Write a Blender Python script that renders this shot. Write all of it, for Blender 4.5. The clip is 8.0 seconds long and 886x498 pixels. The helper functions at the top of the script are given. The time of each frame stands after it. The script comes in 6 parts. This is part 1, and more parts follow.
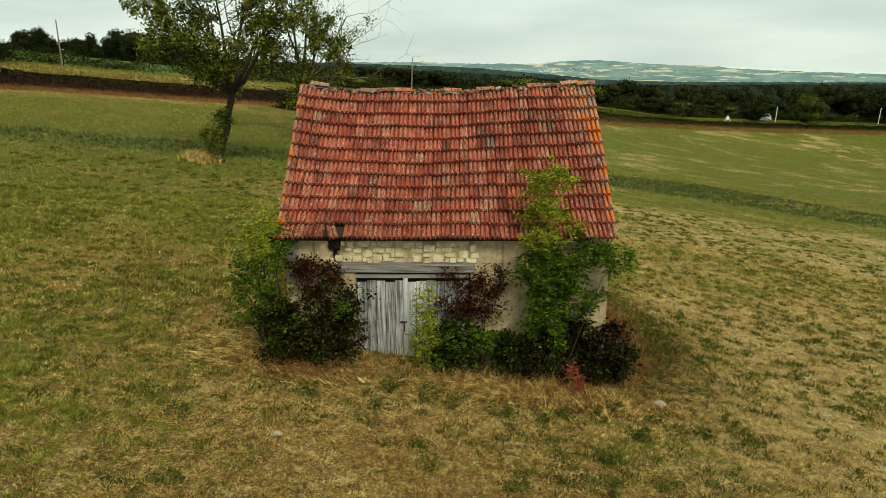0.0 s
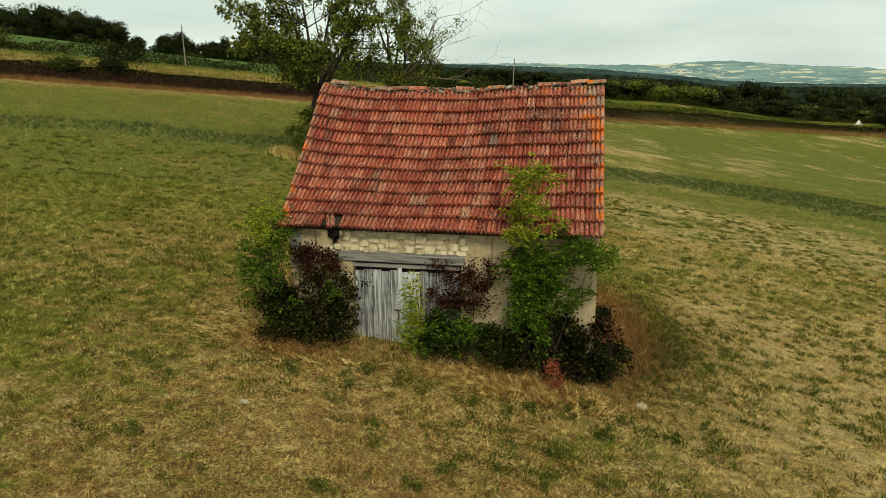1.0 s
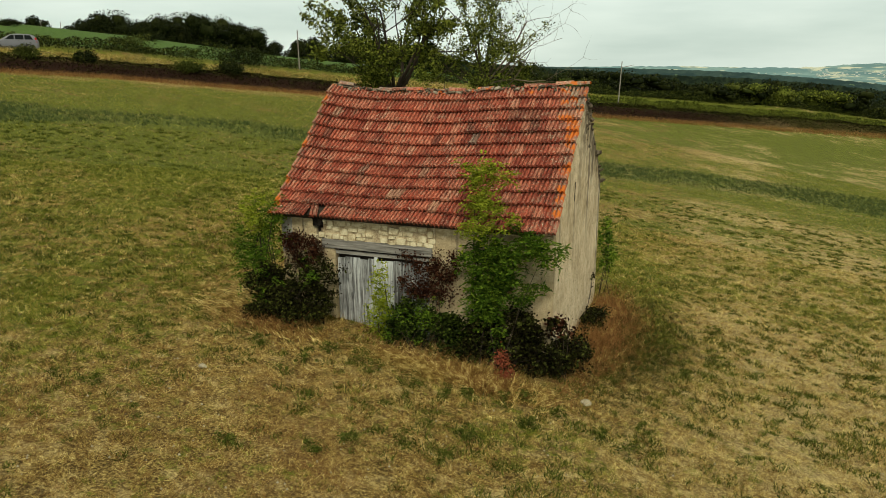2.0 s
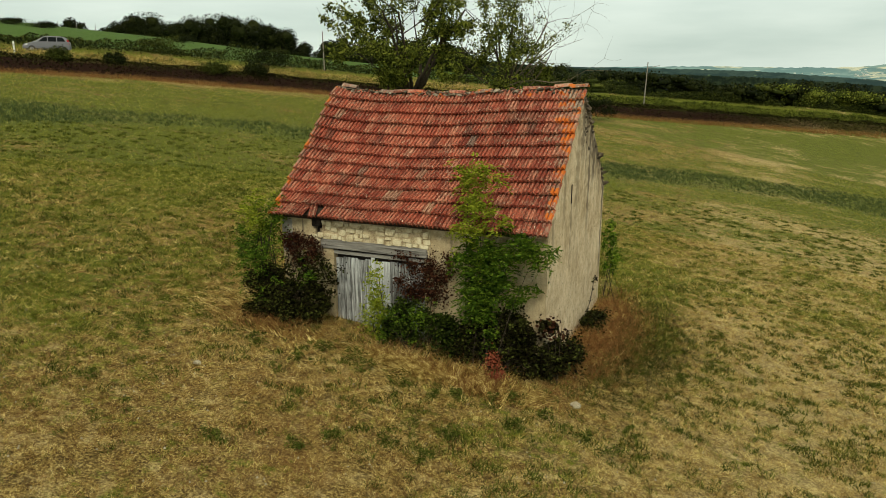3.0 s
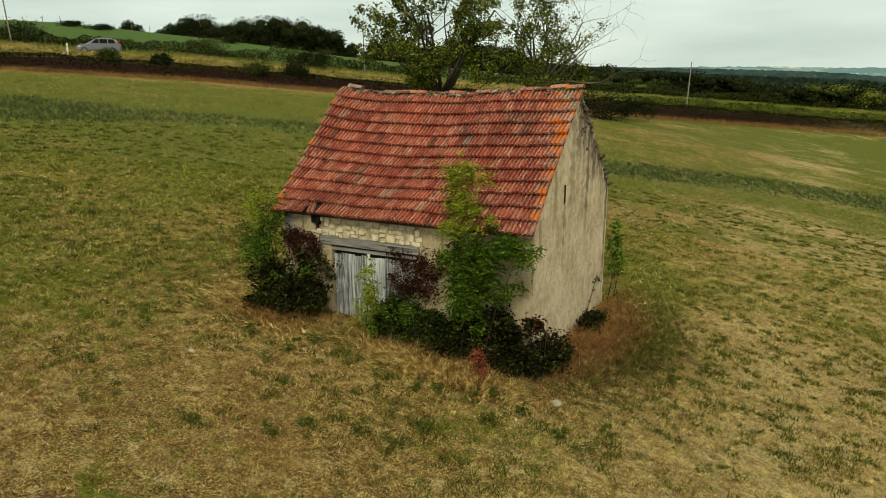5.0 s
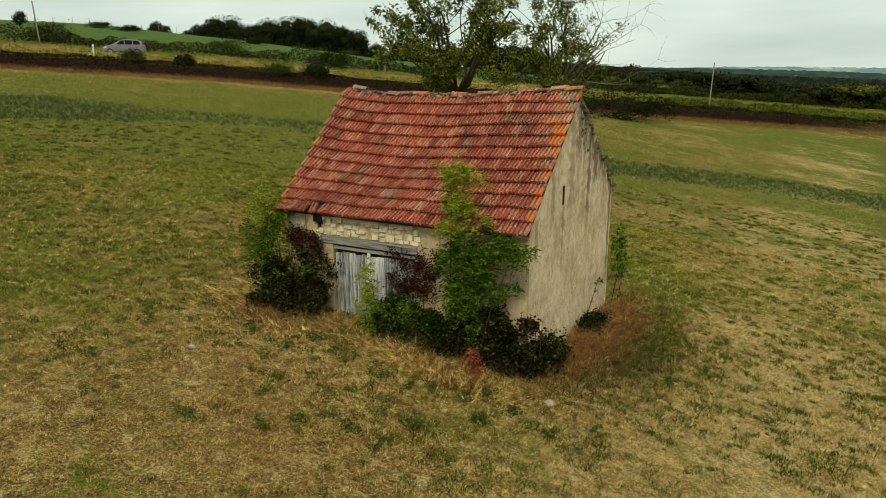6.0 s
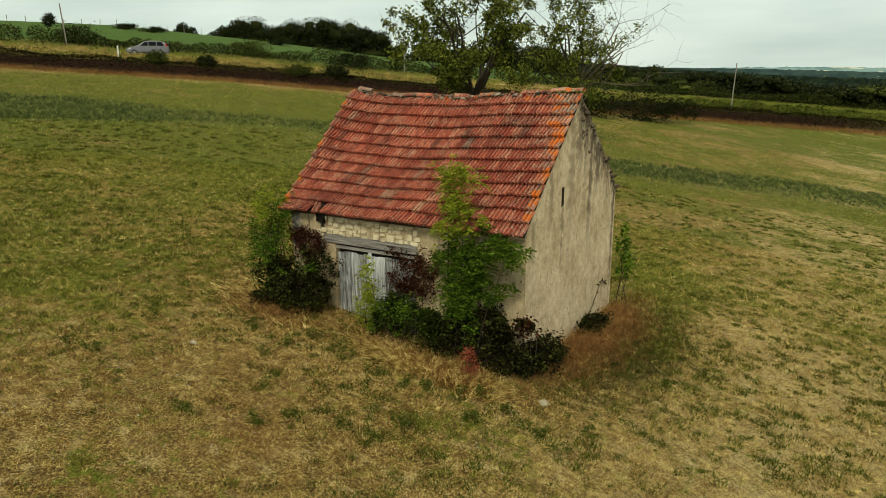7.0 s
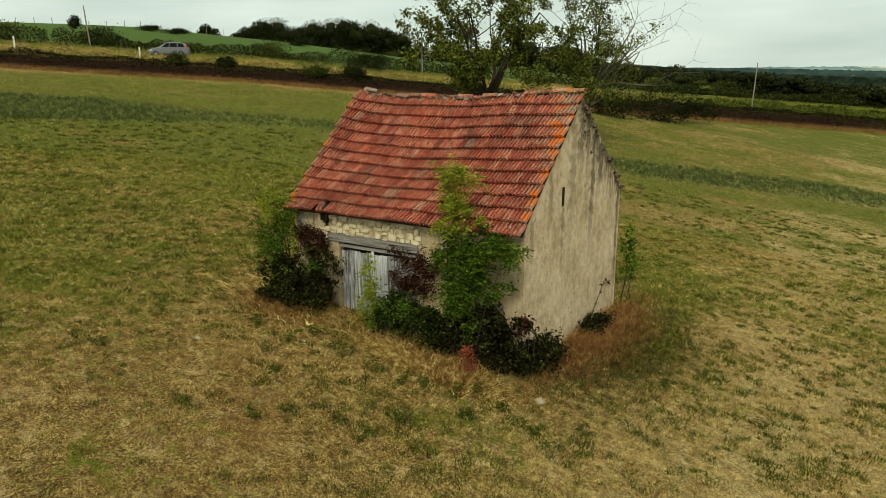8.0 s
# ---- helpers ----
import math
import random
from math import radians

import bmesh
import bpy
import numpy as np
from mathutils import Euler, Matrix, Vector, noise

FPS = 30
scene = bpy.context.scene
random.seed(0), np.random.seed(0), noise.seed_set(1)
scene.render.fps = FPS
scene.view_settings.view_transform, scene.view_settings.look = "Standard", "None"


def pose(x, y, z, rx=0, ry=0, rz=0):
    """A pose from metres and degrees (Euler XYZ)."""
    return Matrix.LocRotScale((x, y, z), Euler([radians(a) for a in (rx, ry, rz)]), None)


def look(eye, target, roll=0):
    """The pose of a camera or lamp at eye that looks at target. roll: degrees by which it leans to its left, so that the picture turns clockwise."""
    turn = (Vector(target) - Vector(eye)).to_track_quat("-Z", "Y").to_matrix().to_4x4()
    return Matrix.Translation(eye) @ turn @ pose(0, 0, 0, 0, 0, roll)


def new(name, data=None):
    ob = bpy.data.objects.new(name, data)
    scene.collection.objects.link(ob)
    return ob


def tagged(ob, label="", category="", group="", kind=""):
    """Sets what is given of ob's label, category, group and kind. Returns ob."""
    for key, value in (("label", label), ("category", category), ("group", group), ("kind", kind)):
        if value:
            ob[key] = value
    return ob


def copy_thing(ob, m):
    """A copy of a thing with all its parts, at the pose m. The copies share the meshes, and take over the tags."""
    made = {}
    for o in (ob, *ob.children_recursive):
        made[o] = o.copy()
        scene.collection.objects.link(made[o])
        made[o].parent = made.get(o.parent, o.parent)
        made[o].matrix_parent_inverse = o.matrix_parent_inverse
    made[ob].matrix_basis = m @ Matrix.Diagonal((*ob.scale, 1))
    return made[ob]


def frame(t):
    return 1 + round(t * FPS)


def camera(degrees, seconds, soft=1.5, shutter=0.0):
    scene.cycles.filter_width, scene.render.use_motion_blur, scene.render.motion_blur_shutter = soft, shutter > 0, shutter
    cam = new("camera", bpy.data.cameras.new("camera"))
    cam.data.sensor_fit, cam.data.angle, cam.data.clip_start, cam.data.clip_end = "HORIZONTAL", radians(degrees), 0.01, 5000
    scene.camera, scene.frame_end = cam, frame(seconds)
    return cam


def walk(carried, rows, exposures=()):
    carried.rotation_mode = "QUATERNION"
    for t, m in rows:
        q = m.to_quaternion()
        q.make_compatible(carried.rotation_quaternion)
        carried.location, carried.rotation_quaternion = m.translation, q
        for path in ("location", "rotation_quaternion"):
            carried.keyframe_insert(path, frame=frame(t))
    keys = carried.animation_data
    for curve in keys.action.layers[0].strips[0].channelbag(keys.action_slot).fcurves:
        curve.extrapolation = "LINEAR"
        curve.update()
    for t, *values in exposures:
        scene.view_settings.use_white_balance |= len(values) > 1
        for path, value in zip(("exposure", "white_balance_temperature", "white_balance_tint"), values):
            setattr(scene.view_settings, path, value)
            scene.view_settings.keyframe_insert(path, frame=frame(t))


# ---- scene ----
cam = camera(64.6, 8.0, soft=0.65)
PATH = [
    (0, (0.186, 0.312, 6.359), (0.169, 2.25, 5.868), 0.0),
    (0.5, (1.387, 0.109, 6.345), (1.203, 2.04, 5.855), -0.0),
    (1, (2.92, 0.002, 6.309), (2.58, 1.911, 5.821), 0.0),
    (1.5, (5.017, -0.041, 6.252), (4.483, 1.825, 5.768), -0.0),
    (1.7, (5.834, -0.013, 6.254), (5.224, 1.83, 5.773), 0.1),
    (2.1, (6.7, 0.1, 6.28), (6.01, 1.915, 5.8), 0.0),
    (2.8, (7.211, 0.218, 6.321), (6.471, 2.013, 5.843), 0.0),
    (3, (7.339, 0.241, 6.328), (6.587, 2.031, 5.849), -0.0),
    (3.5, (7.677, 0.298, 6.34), (6.895, 2.075, 5.861), -0.0),
    (4, (8.005, 0.373, 6.342), (7.193, 2.137, 5.864), -0.0),
    (4.5, (8.339, 0.439, 6.332), (7.497, 2.189, 5.854), -0.0),
    (6, (9.274, 0.653, 6.362), (8.343, 2.357, 5.885), -0.0),
    (6.5, (9.575, 0.725, 6.387), (8.616, 2.414, 5.91), -0.0),
    (7, (9.857, 0.786, 6.4), (8.87, 2.459, 5.924), -0.0),
    (7.5, (10.082, 0.838, 6.404), (9.072, 2.498, 5.928), -0.1),
    (8, (10.37, 0.889, 6.409), (9.333, 2.532, 5.934), -0.1),
]
walk(cam, [(t, look(eye, target, roll)) for t, eye, target, roll in PATH], exposures=[(0.0, -0.03), (1.5, -0.06), (3.0, -0.09), (8.0, -0.1)])

# ---- world, sun ----
SUN_ELEV, SUN_TURN = 43.0, 159.0
world = bpy.data.worlds.new("overcast_sky")
scene.world = world
world.use_nodes = True
wn, wl = world.node_tree.nodes, world.node_tree.links
wn.clear()
w_out = wn.new("ShaderNodeOutputWorld")
w_bg = wn.new("ShaderNodeBackground")
w_sky = wn.new("ShaderNodeTexSky")
w_sky.sky_type = "NISHITA"
w_sky.sun_disc = False
w_sky.sun_elevation, w_sky.sun_rotation = radians(SUN_ELEV), radians(SUN_TURN)
w_sky.dust_density = 3.0
w_coord = wn.new("ShaderNodeTexCoord")
w_map = wn.new("ShaderNodeMapping")
w_map.inputs["Scale"].default_value = (1.6, 1.6, 9.0)
w_noise = wn.new("ShaderNodeTexNoise")
w_noise.inputs["Scale"].default_value = 1.7
w_noise.inputs["Detail"].default_value = 6.0
w_ramp = wn.new("ShaderNodeValToRGB")
w_ramp.color_ramp.elements[0].position, w_ramp.color_ramp.elements[0].color = 0.33, (6.6, 7.9, 6.9, 1)
w_ramp.color_ramp.elements[1].position, w_ramp.color_ramp.elements[1].color = 0.62, (9.0, 10.2, 8.9, 1)
w_mix = wn.new("ShaderNodeMix")
w_mix.data_type = "RGBA"
w_mix.inputs[0].default_value = 0.86
wl.new(w_coord.outputs["Generated"], w_map.inputs["Vector"])
wl.new(w_map.outputs[0], w_noise.inputs["Vector"])
wl.new(w_noise.outputs["Fac"], w_ramp.inputs[0])
wl.new(w_sky.outputs[0], w_mix.inputs[6])
wl.new(w_ramp.outputs[0], w_mix.inputs[7])
w_sep = wn.new("ShaderNodeSeparateXYZ")
w_high = wn.new("ShaderNodeMapRange")
w_high.inputs["From Min"].default_value, w_high.inputs["From Max"].default_value = 0.3, 0.95
w_grey = wn.new("ShaderNodeMix")
w_grey.data_type = "RGBA"
w_grey.inputs[7].default_value = (7.4, 7.0, 5.2, 1)
wl.new(w_coord.outputs["Generated"], w_sep.inputs[0])
wl.new(w_sep.outputs["Z"], w_high.inputs["Value"])
wl.new(w_high.outputs[0], w_grey.inputs[0])
wl.new(w_mix.outputs[2], w_grey.inputs[6])
wl.new(w_grey.outputs[2], w_bg.inputs["Color"])
w_bg.inputs["Strength"].default_value = 0.1
wl.new(w_bg.outputs[0], w_out.inputs["Surface"])

sun_data = bpy.data.lights.new("sun", "SUN")
sun_data.energy, sun_data.angle, sun_data.color = 2.6, radians(16), (1.0, 0.93, 0.69)
sun = new("sun", sun_data)
sun.rotation_euler = (radians(90 - SUN_ELEV), 0, radians(180 - SUN_TURN))

# ---- materials ----
def shader(name, rough=0.85, metal=0.0, spec=0.3):
    m = bpy.data.materials.new(name)
    m.use_nodes = True
    b = m.node_tree.nodes["Principled BSDF"]
    b.inputs["Roughness"].default_value, b.inputs["Metallic"].default_value = rough, metal
    b.inputs["Specular IOR Level"].default_value = spec
    return m, m.node_tree.nodes, m.node_tree.links, b


def noise_of(nt, links, vec, scale, detail=4.0, rough=0.55, stretch=None):
    if stretch:
        mp = nt.new("ShaderNodeMapping")
        mp.inputs["Scale"].default_value = stretch
        links.new(vec, mp.inputs["Vector"])
        vec = mp.outputs[0]
    n = nt.new("ShaderNodeTexNoise")
    n.inputs["Scale"].default_value, n.inputs["Detail"].default_value = scale, detail
    n.inputs["Roughness"].default_value = rough
    links.new(vec, n.inputs["Vector"])
    return n.outputs["Fac"]


def ramp_of(nt, links, fac, stops):
    r = nt.new("ShaderNodeValToRGB")
    e = r.color_ramp.elements
    while len(e) < len(stops):
        e.new(0.5)
    for k, (p, c) in enumerate(stops):
        e[k].position, e[k].color = p, (*c, 1) if len(c) == 3 else c
    links.new(fac, r.inputs[0])
    return r.outputs[0]


def step_of(nt, links, fac, lo, hi):
    r = nt.new("ShaderNodeMapRange")
    r.inputs["From Min"].default_value, r.inputs["From Max"].default_value = lo, hi
    r.interpolation_type = "SMOOTHSTEP"
    links.new(fac, r.inputs["Value"])
    return r.outputs[0]


def mix_of(nt, links, fac, a, b, how="MIX"):
    m = nt.new("ShaderNodeMix")
    m.data_type, m.blend_type = "RGBA", how
    for socket, v in ((m.inputs[0], fac), (m.inputs[6], a), (m.inputs[7], b)):
        if isinstance(v, (int, float)):
            socket.default_value = v
        elif isinstance(v, tuple):
            socket.default_value = (*v, 1)
        else:
            links.new(v, socket)
    return m.outputs[2]


def math_of(nt, links, how, a, b=0.0):
    m = nt.new("ShaderNodeMath")
    m.operation = how
    for k, v in enumerate((a, b)):
        if isinstance(v, (int, float)):
            m.inputs[k].default_value = v
        else:
            links.new(v, m.inputs[k])
    return m.outputs[0]


def bump_of(nt, links, bsdf, height, strength, dist=0.02):
    b = nt.new("ShaderNodeBump")
    b.inputs["Strength"].default_value, b.inputs["Distance"].default_value = strength, dist
    links.new(height, b.inputs["Height"])
    links.new(b.outputs[0], bsdf.inputs["Normal"])


def own_random(nt, links):
    """A random number for each object and each loose piece of a joined mesh."""
    o, g = nt.new("ShaderNodeObjectInfo"), nt.new("ShaderNodeNewGeometry")
    return math_of(nt, links, "FRACT", math_of(nt, links, "ADD", o.outputs["Random"], g.outputs["Random Per Island"]))


def place(nt):
    return nt.new("ShaderNodeNewGeometry").outputs["Position"]


def leaf_material(name, stops, rough=0.6, through_light=0.25):
    """Leaves: colour differs from leaf to leaf; some light passes through."""
    m, nt, lk, b = shader(name, rough, spec=0.04)
    rnd = own_random(nt, lk)
    big = noise_of(nt, lk, place(nt), 1.3, 2.0)
    f = math_of(nt, lk, "ADD", math_of(nt, lk, "MULTIPLY", rnd, 0.62), math_of(nt, lk, "MULTIPLY", big, 0.4))
    col = ramp_of(nt, lk, f, stops)
    lk.new(col, b.inputs["Base Color"])
    t = nt.new("ShaderNodeBsdfTranslucent")
    lk.new(col, t.inputs["Color"])
    mx = nt.new("ShaderNodeMixShader")
    mx.inputs[0].default_value = through_light
    lk.new(b.outputs[0], mx.inputs[1])
    lk.new(t.outputs[0], mx.inputs[2])
    lk.new(mx.outputs[0], nt["Material Output"].inputs["Surface"])
    return m


def blade_material(name, stops, rough=0.8, through_light=0.15, tuft=5.5):
    """Grass: colour goes from tuft to tuft and from patch to patch, and from blade to blade."""
    m, nt, lk, b = shader(name, rough, spec=0.08)
    p = place(nt)
    rnd = own_random(nt, lk)
    near = noise_of(nt, lk, p, tuft, 4.0, 0.75)
    wide = noise_of(nt, lk, p, 0.55, 4.0, 0.6)
    f = math_of(nt, lk, "ADD", math_of(nt, lk, "MULTIPLY", math_of(nt, lk, "SUBTRACT", rnd, 0.5), 0.42), math_of(nt, lk, "MULTIPLY", math_of(nt, lk, "SUBTRACT", near, 0.5), 1.9))
    f = math_of(nt, lk, "ADD", math_of(nt, lk, "ADD", f, 0.5), math_of(nt, lk, "MULTIPLY", math_of(nt, lk, "SUBTRACT", wide, 0.5), 0.4))
    col = ramp_of(nt, lk, f, stops)
    lk.new(col, b.inputs["Base Color"])
    t = nt.new("ShaderNodeBsdfTranslucent")
    lk.new(col, t.inputs["Color"])
    mx = nt.new("ShaderNodeMixShader")
    mx.inputs[0].default_value = through_light
    lk.new(b.outputs[0], mx.inputs[1])
    lk.new(t.outputs[0], mx.inputs[2])
    lk.new(mx.outputs[0], nt["Material Output"].inputs["Surface"])
    return m


def mottled(name, stops, scale, fine=40.0, rough=0.9, bump=0.4, dist=0.02, stretch=None, spec=0.25):
    """A rough matt surface with stains at two scales and a fine relief."""
    m, nt, lk, b = shader(name, rough, spec=spec)
    p = place(nt)
    big = noise_of(nt, lk, p, scale, 6.0, 0.6, stretch)
    small = noise_of(nt, lk, p, fine, 5.0, 0.65, stretch)
    f = math_of(nt, lk, "ADD", math_of(nt, lk, "MULTIPLY", big, 0.65), math_of(nt, lk, "MULTIPLY", small, 0.35))
    lk.new(ramp_of(nt, lk, f, stops), b.inputs["Base Color"])
    bump_of(nt, lk, b, small, bump, dist)
    return m


def tile_material(name, ramp, grime=1.0):
    """Fired clay tile: each its own red, sooty growth, pale specks; orange lichen in patches towards the verges."""
    m, nt, lk, b = shader(name, 0.9, spec=0.2)
    rnd = own_random(nt, lk)
    p = place(nt)
    xyz = nt.new("ShaderNodeSeparateXYZ")
    lk.new(p, xyz.inputs[0])
    base = ramp_of(nt, lk, rnd, ramp)
    large = noise_of(nt, lk, p, 0.8, 4.0)
    fine = noise_of(nt, lk, p, 34.0, 6.0, 0.8)
    speck = noise_of(nt, lk, p, 75.0, 3.0, 0.7)
    bloom = step_of(nt, lk, math_of(nt, lk, "ADD", noise_of(nt, lk, p, 17.0, 6.0, 0.78), math_of(nt, lk, "MULTIPLY", math_of(nt, lk, "SUBTRACT", rnd, 0.5), 0.09)), 0.46, 0.58)
    base = mix_of(nt, lk, math_of(nt, lk, "MULTIPLY", bloom, 0.62), base, (0.62, 0.27, 0.17))
    rib = step_of(nt, lk, noise_of(nt, lk, p, 1.0, 3.0, 0.6, (9.5, 1.6, 1.6)), 0.42, 0.6)
    base = mix_of(nt, lk, math_of(nt, lk, "MULTIPLY", rib, 0.25), base, (0.17, 0.032, 0.02))
    hair = step_of(nt, lk, noise_of(nt, lk, p, 1.0, 4.0, 0.75, (42.0, 4.0, 4.0)), 0.5, 0.58)
    base = mix_of(nt, lk, math_of(nt, lk, "MULTIPLY", hair, 0.72), base, (0.1, 0.02, 0.014))
    dirt = step_of(nt, lk, math_of(nt, lk, "ADD", fine, math_of(nt, lk, "MULTIPLY", math_of(nt, lk, "SUBTRACT", large, 0.5), 0.22)), 0.5, 0.56)
    col = mix_of(nt, lk, math_of(nt, lk, "MULTIPLY", dirt, 0.9 * grime), base, (0.055, 0.018, 0.014))
    pale = step_of(nt, lk, math_of(nt, lk, "ADD", speck, math_of(nt, lk, "MULTIPLY", math_of(nt, lk, "SUBTRACT", noise_of(nt, lk, p, 3.0, 3.0), 0.5), 0.45)), 0.61, 0.66)
    col = mix_of(nt, lk, math_of(nt, lk, "MULTIPLY", pale, 0.75), col, (0.6, 0.5, 0.36))
    spots = step_of(nt, lk, math_of(nt, lk, "ADD", noise_of(nt, lk, p, 24.0, 2.0, 0.5), math_of(nt, lk, "MULTIPLY", math_of(nt, lk, "SUBTRACT", noise_of(nt, lk, p, 1.6, 3.0), 0.5), 0.3)), 0.69, 0.73)
    col = mix_of(nt, lk, math_of(nt, lk, "MULTIPLY", spots, 0.85), col, (0.7, 0.6, 0.46))
    soot = step_of(nt, lk, math_of(nt, lk, "ADD", noise_of(nt, lk, p, 1.1, 5.0, 0.6), math_of(nt, lk, "MULTIPLY", fine, 0.35)), 0.78, 0.88)
    col = mix_of(nt, lk, math_of(nt, lk, "MULTIPLY", soot, 0.22), col, (0.06, 0.04, 0.033))
    # towards either verge and the ridge
    right = step_of(nt, lk, math_of(nt, lk, "ADD", xyz.outputs["X"], math_of(nt, lk, "MULTIPLY", step_of(nt, lk, xyz.outputs["Z"], 4.3, 5.9), 0.5)), 3.05, 3.85)
    left = step_of(nt, lk, xyz.outputs["X"], -3.15, -3.5)
    top = math_of(nt, lk, "MULTIPLY", step_of(nt, lk, xyz.outputs["Z"], 5.3, 5.9), 0.55)
    edge = math_of(nt, lk, "MAXIMUM", math_of(nt, lk, "MAXIMUM", right, left), top)
    patch = noise_of(nt, lk, p, 2.6, 6.0, 0.68)
    grey = step_of(nt, lk, math_of(nt, lk, "ADD", noise_of(nt, lk, p, 12.0, 6.0, 0.75), math_of(nt, lk, "MULTIPLY", edge, 0.16)), 0.58, 0.66)
    col = mix_of(nt, lk, math_of(nt, lk, "MULTIPLY", math_of(nt, lk, "MULTIPLY", grey, edge), 0.35), col, (0.42, 0.38, 0.28))
    cover = step_of(nt, lk, math_of(nt, lk, "ADD", math_of(nt, lk, "ADD", patch, math_of(nt, lk, "MULTIPLY", math_of(nt, lk, "SUBTRACT", fine, 0.5), 0.22)), math_of(nt, lk, "MULTIPLY", edge, 0.2)), 0.7, 0.75)
    col = mix_of(nt, lk, math_of(nt, lk, "MULTIPLY", cover, 0.9), col, mix_of(nt, lk, speck, (0.62, 0.18, 0.016), (0.46, 0.085, 0.01)))
    lk.new(col, b.inputs["Base Color"])
    bump_of(nt, lk, b, math_of(nt, lk, "ADD", fine, math_of(nt, lk, "MULTIPLY", speck, 0.6)), 0.8, 0.012)
    return m


def plaster_material(name, tones, streak, runs=(), axis="Y", verge=False):
    """Old lime render: blotches, grain, rain streaks that run down."""
    m, nt, lk, b = shader(name, 0.93, spec=0.2)
    p = place(nt)
    big = noise_of(nt, lk, p, 0.8, 6.0, 0.62)
    fine = noise_of(nt, lk, p, 30.0, 6.0, 0.7)
    mid = noise_of(nt, lk, p, 5.0, 5.0, 0.65)
    col = ramp_of(nt, lk, math_of(nt, lk, "ADD", math_of(nt, lk, "MULTIPLY", big, 0.55), math_of(nt, lk, "MULTIPLY", mid, 0.45)), tones)
    run = step_of(nt, lk, noise_of(nt, lk, p, 1.0, 6.0, 0.62, (4.2, 4.2, 0.25)), 0.53, 0.66)
    col = mix_of(nt, lk, math_of(nt, lk, "MULTIPLY", run, streak), col, (0.1, 0.085, 0.065))
    if runs:
        xyz = nt.new("ShaderNodeSeparateXYZ")
        lk.new(p, xyz.inputs[0])
        for y0, half, z0, z1, dark in runs:
            far_off = math_of(nt, lk, "ABSOLUTE", math_of(nt, lk, "SUBTRACT", xyz.outputs[axis], y0))
            far_off = math_of(nt, lk, "ADD", far_off, math_of(nt, lk, "MULTIPLY", math_of(nt, lk, "SUBTRACT", mid, 0.5), half * 2.2))
            stain = math_of(nt, lk, "MULTIPLY", step_of(nt, lk, far_off, half, half * 0.25), step_of(nt, lk, xyz.outputs["Z"], z0, z0 + (z1 - z0) * 0.6))
            stain = math_of(nt, lk, "MULTIPLY", stain, step_of(nt, lk, xyz.outputs["Z"], z1 + 0.05, z1 - 0.1))
            col = mix_of(nt, lk, math_of(nt, lk, "MULTIPLY", stain, dark), col, (0.085, 0.066, 0.05))
    if verge:
        xyz = nt.new("ShaderNodeSeparateXYZ")
        lk.new(p, xyz.inputs[0])
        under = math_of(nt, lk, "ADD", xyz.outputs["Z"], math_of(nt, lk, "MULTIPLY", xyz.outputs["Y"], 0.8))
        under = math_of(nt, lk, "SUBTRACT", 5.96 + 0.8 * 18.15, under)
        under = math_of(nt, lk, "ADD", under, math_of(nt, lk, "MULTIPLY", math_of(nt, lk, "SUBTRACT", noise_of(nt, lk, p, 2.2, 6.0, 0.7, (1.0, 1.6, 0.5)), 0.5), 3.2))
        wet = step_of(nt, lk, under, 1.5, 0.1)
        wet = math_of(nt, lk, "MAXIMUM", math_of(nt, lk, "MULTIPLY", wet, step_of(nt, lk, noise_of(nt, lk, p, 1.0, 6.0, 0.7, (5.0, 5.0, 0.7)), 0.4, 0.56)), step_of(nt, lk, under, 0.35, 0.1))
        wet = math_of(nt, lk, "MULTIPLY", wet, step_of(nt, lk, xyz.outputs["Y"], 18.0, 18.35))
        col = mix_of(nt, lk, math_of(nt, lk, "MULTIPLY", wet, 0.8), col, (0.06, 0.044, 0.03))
    grain = step_of(nt, lk, fine, 0.5, 0.6)
    col = mix_of(nt, lk, math_of(nt, lk, "MULTIPLY", grain, 0.38), col, (0.2, 0.155, 0.1))
    pits = step_of(nt, lk, noise_of(nt, lk, p, 7.0, 7.0, 0.8), 0.57, 0.64)
    col = mix_of(nt, lk, math_of(nt, lk, "MULTIPLY", pits, 0.65), col, (0.14, 0.1, 0.06))
    chalk = step_of(nt, lk, noise_of(nt, lk, p, 3.1, 6.0, 0.7), 0.55, 0.66)
    col = mix_of(nt, lk, math_of(nt, lk, "MULTIPLY", chalk, 0.35), col, (0.74, 0.65, 0.48))
    lk.new(col, b.inputs["Base Color"])
    bump_of(nt, lk, b, math_of(nt, lk, "ADD", fine, math_of(nt, lk, "MULTIPLY", mid, 1.5)), 0.9, 0.035)
    return m


def wood_material(name, tones, axis):
    """Weathered unpainted timber, silver grey, its grain along one axis."""
    m, nt, lk, b = shader(name, 0.85, spec=0.2)
    p = place(nt)
    st = {"z": (14.0, 14.0, 0.7), "x": (0.7, 14.0, 14.0)}[axis]
    rnd = own_random(nt, lk)
    grain = noise_of(nt, lk, p, 2.4, 7.0, 0.68, st)
    blot = noise_of(nt, lk, p, 1.8, 4.0)
    f = math_of(nt, lk, "ADD", math_of(nt, lk, "MULTIPLY", grain, 0.62), math_of(nt, lk, "ADD", math_of(nt, lk, "MULTIPLY", blot, 0.26), math_of(nt, lk, "MULTIPLY", rnd, 0.14)))
    lk.new(ramp_of(nt, lk, f, tones), b.inputs["Base Color"])
    bump_of(nt, lk, b, grain, 0.6, 0.012)
    return m


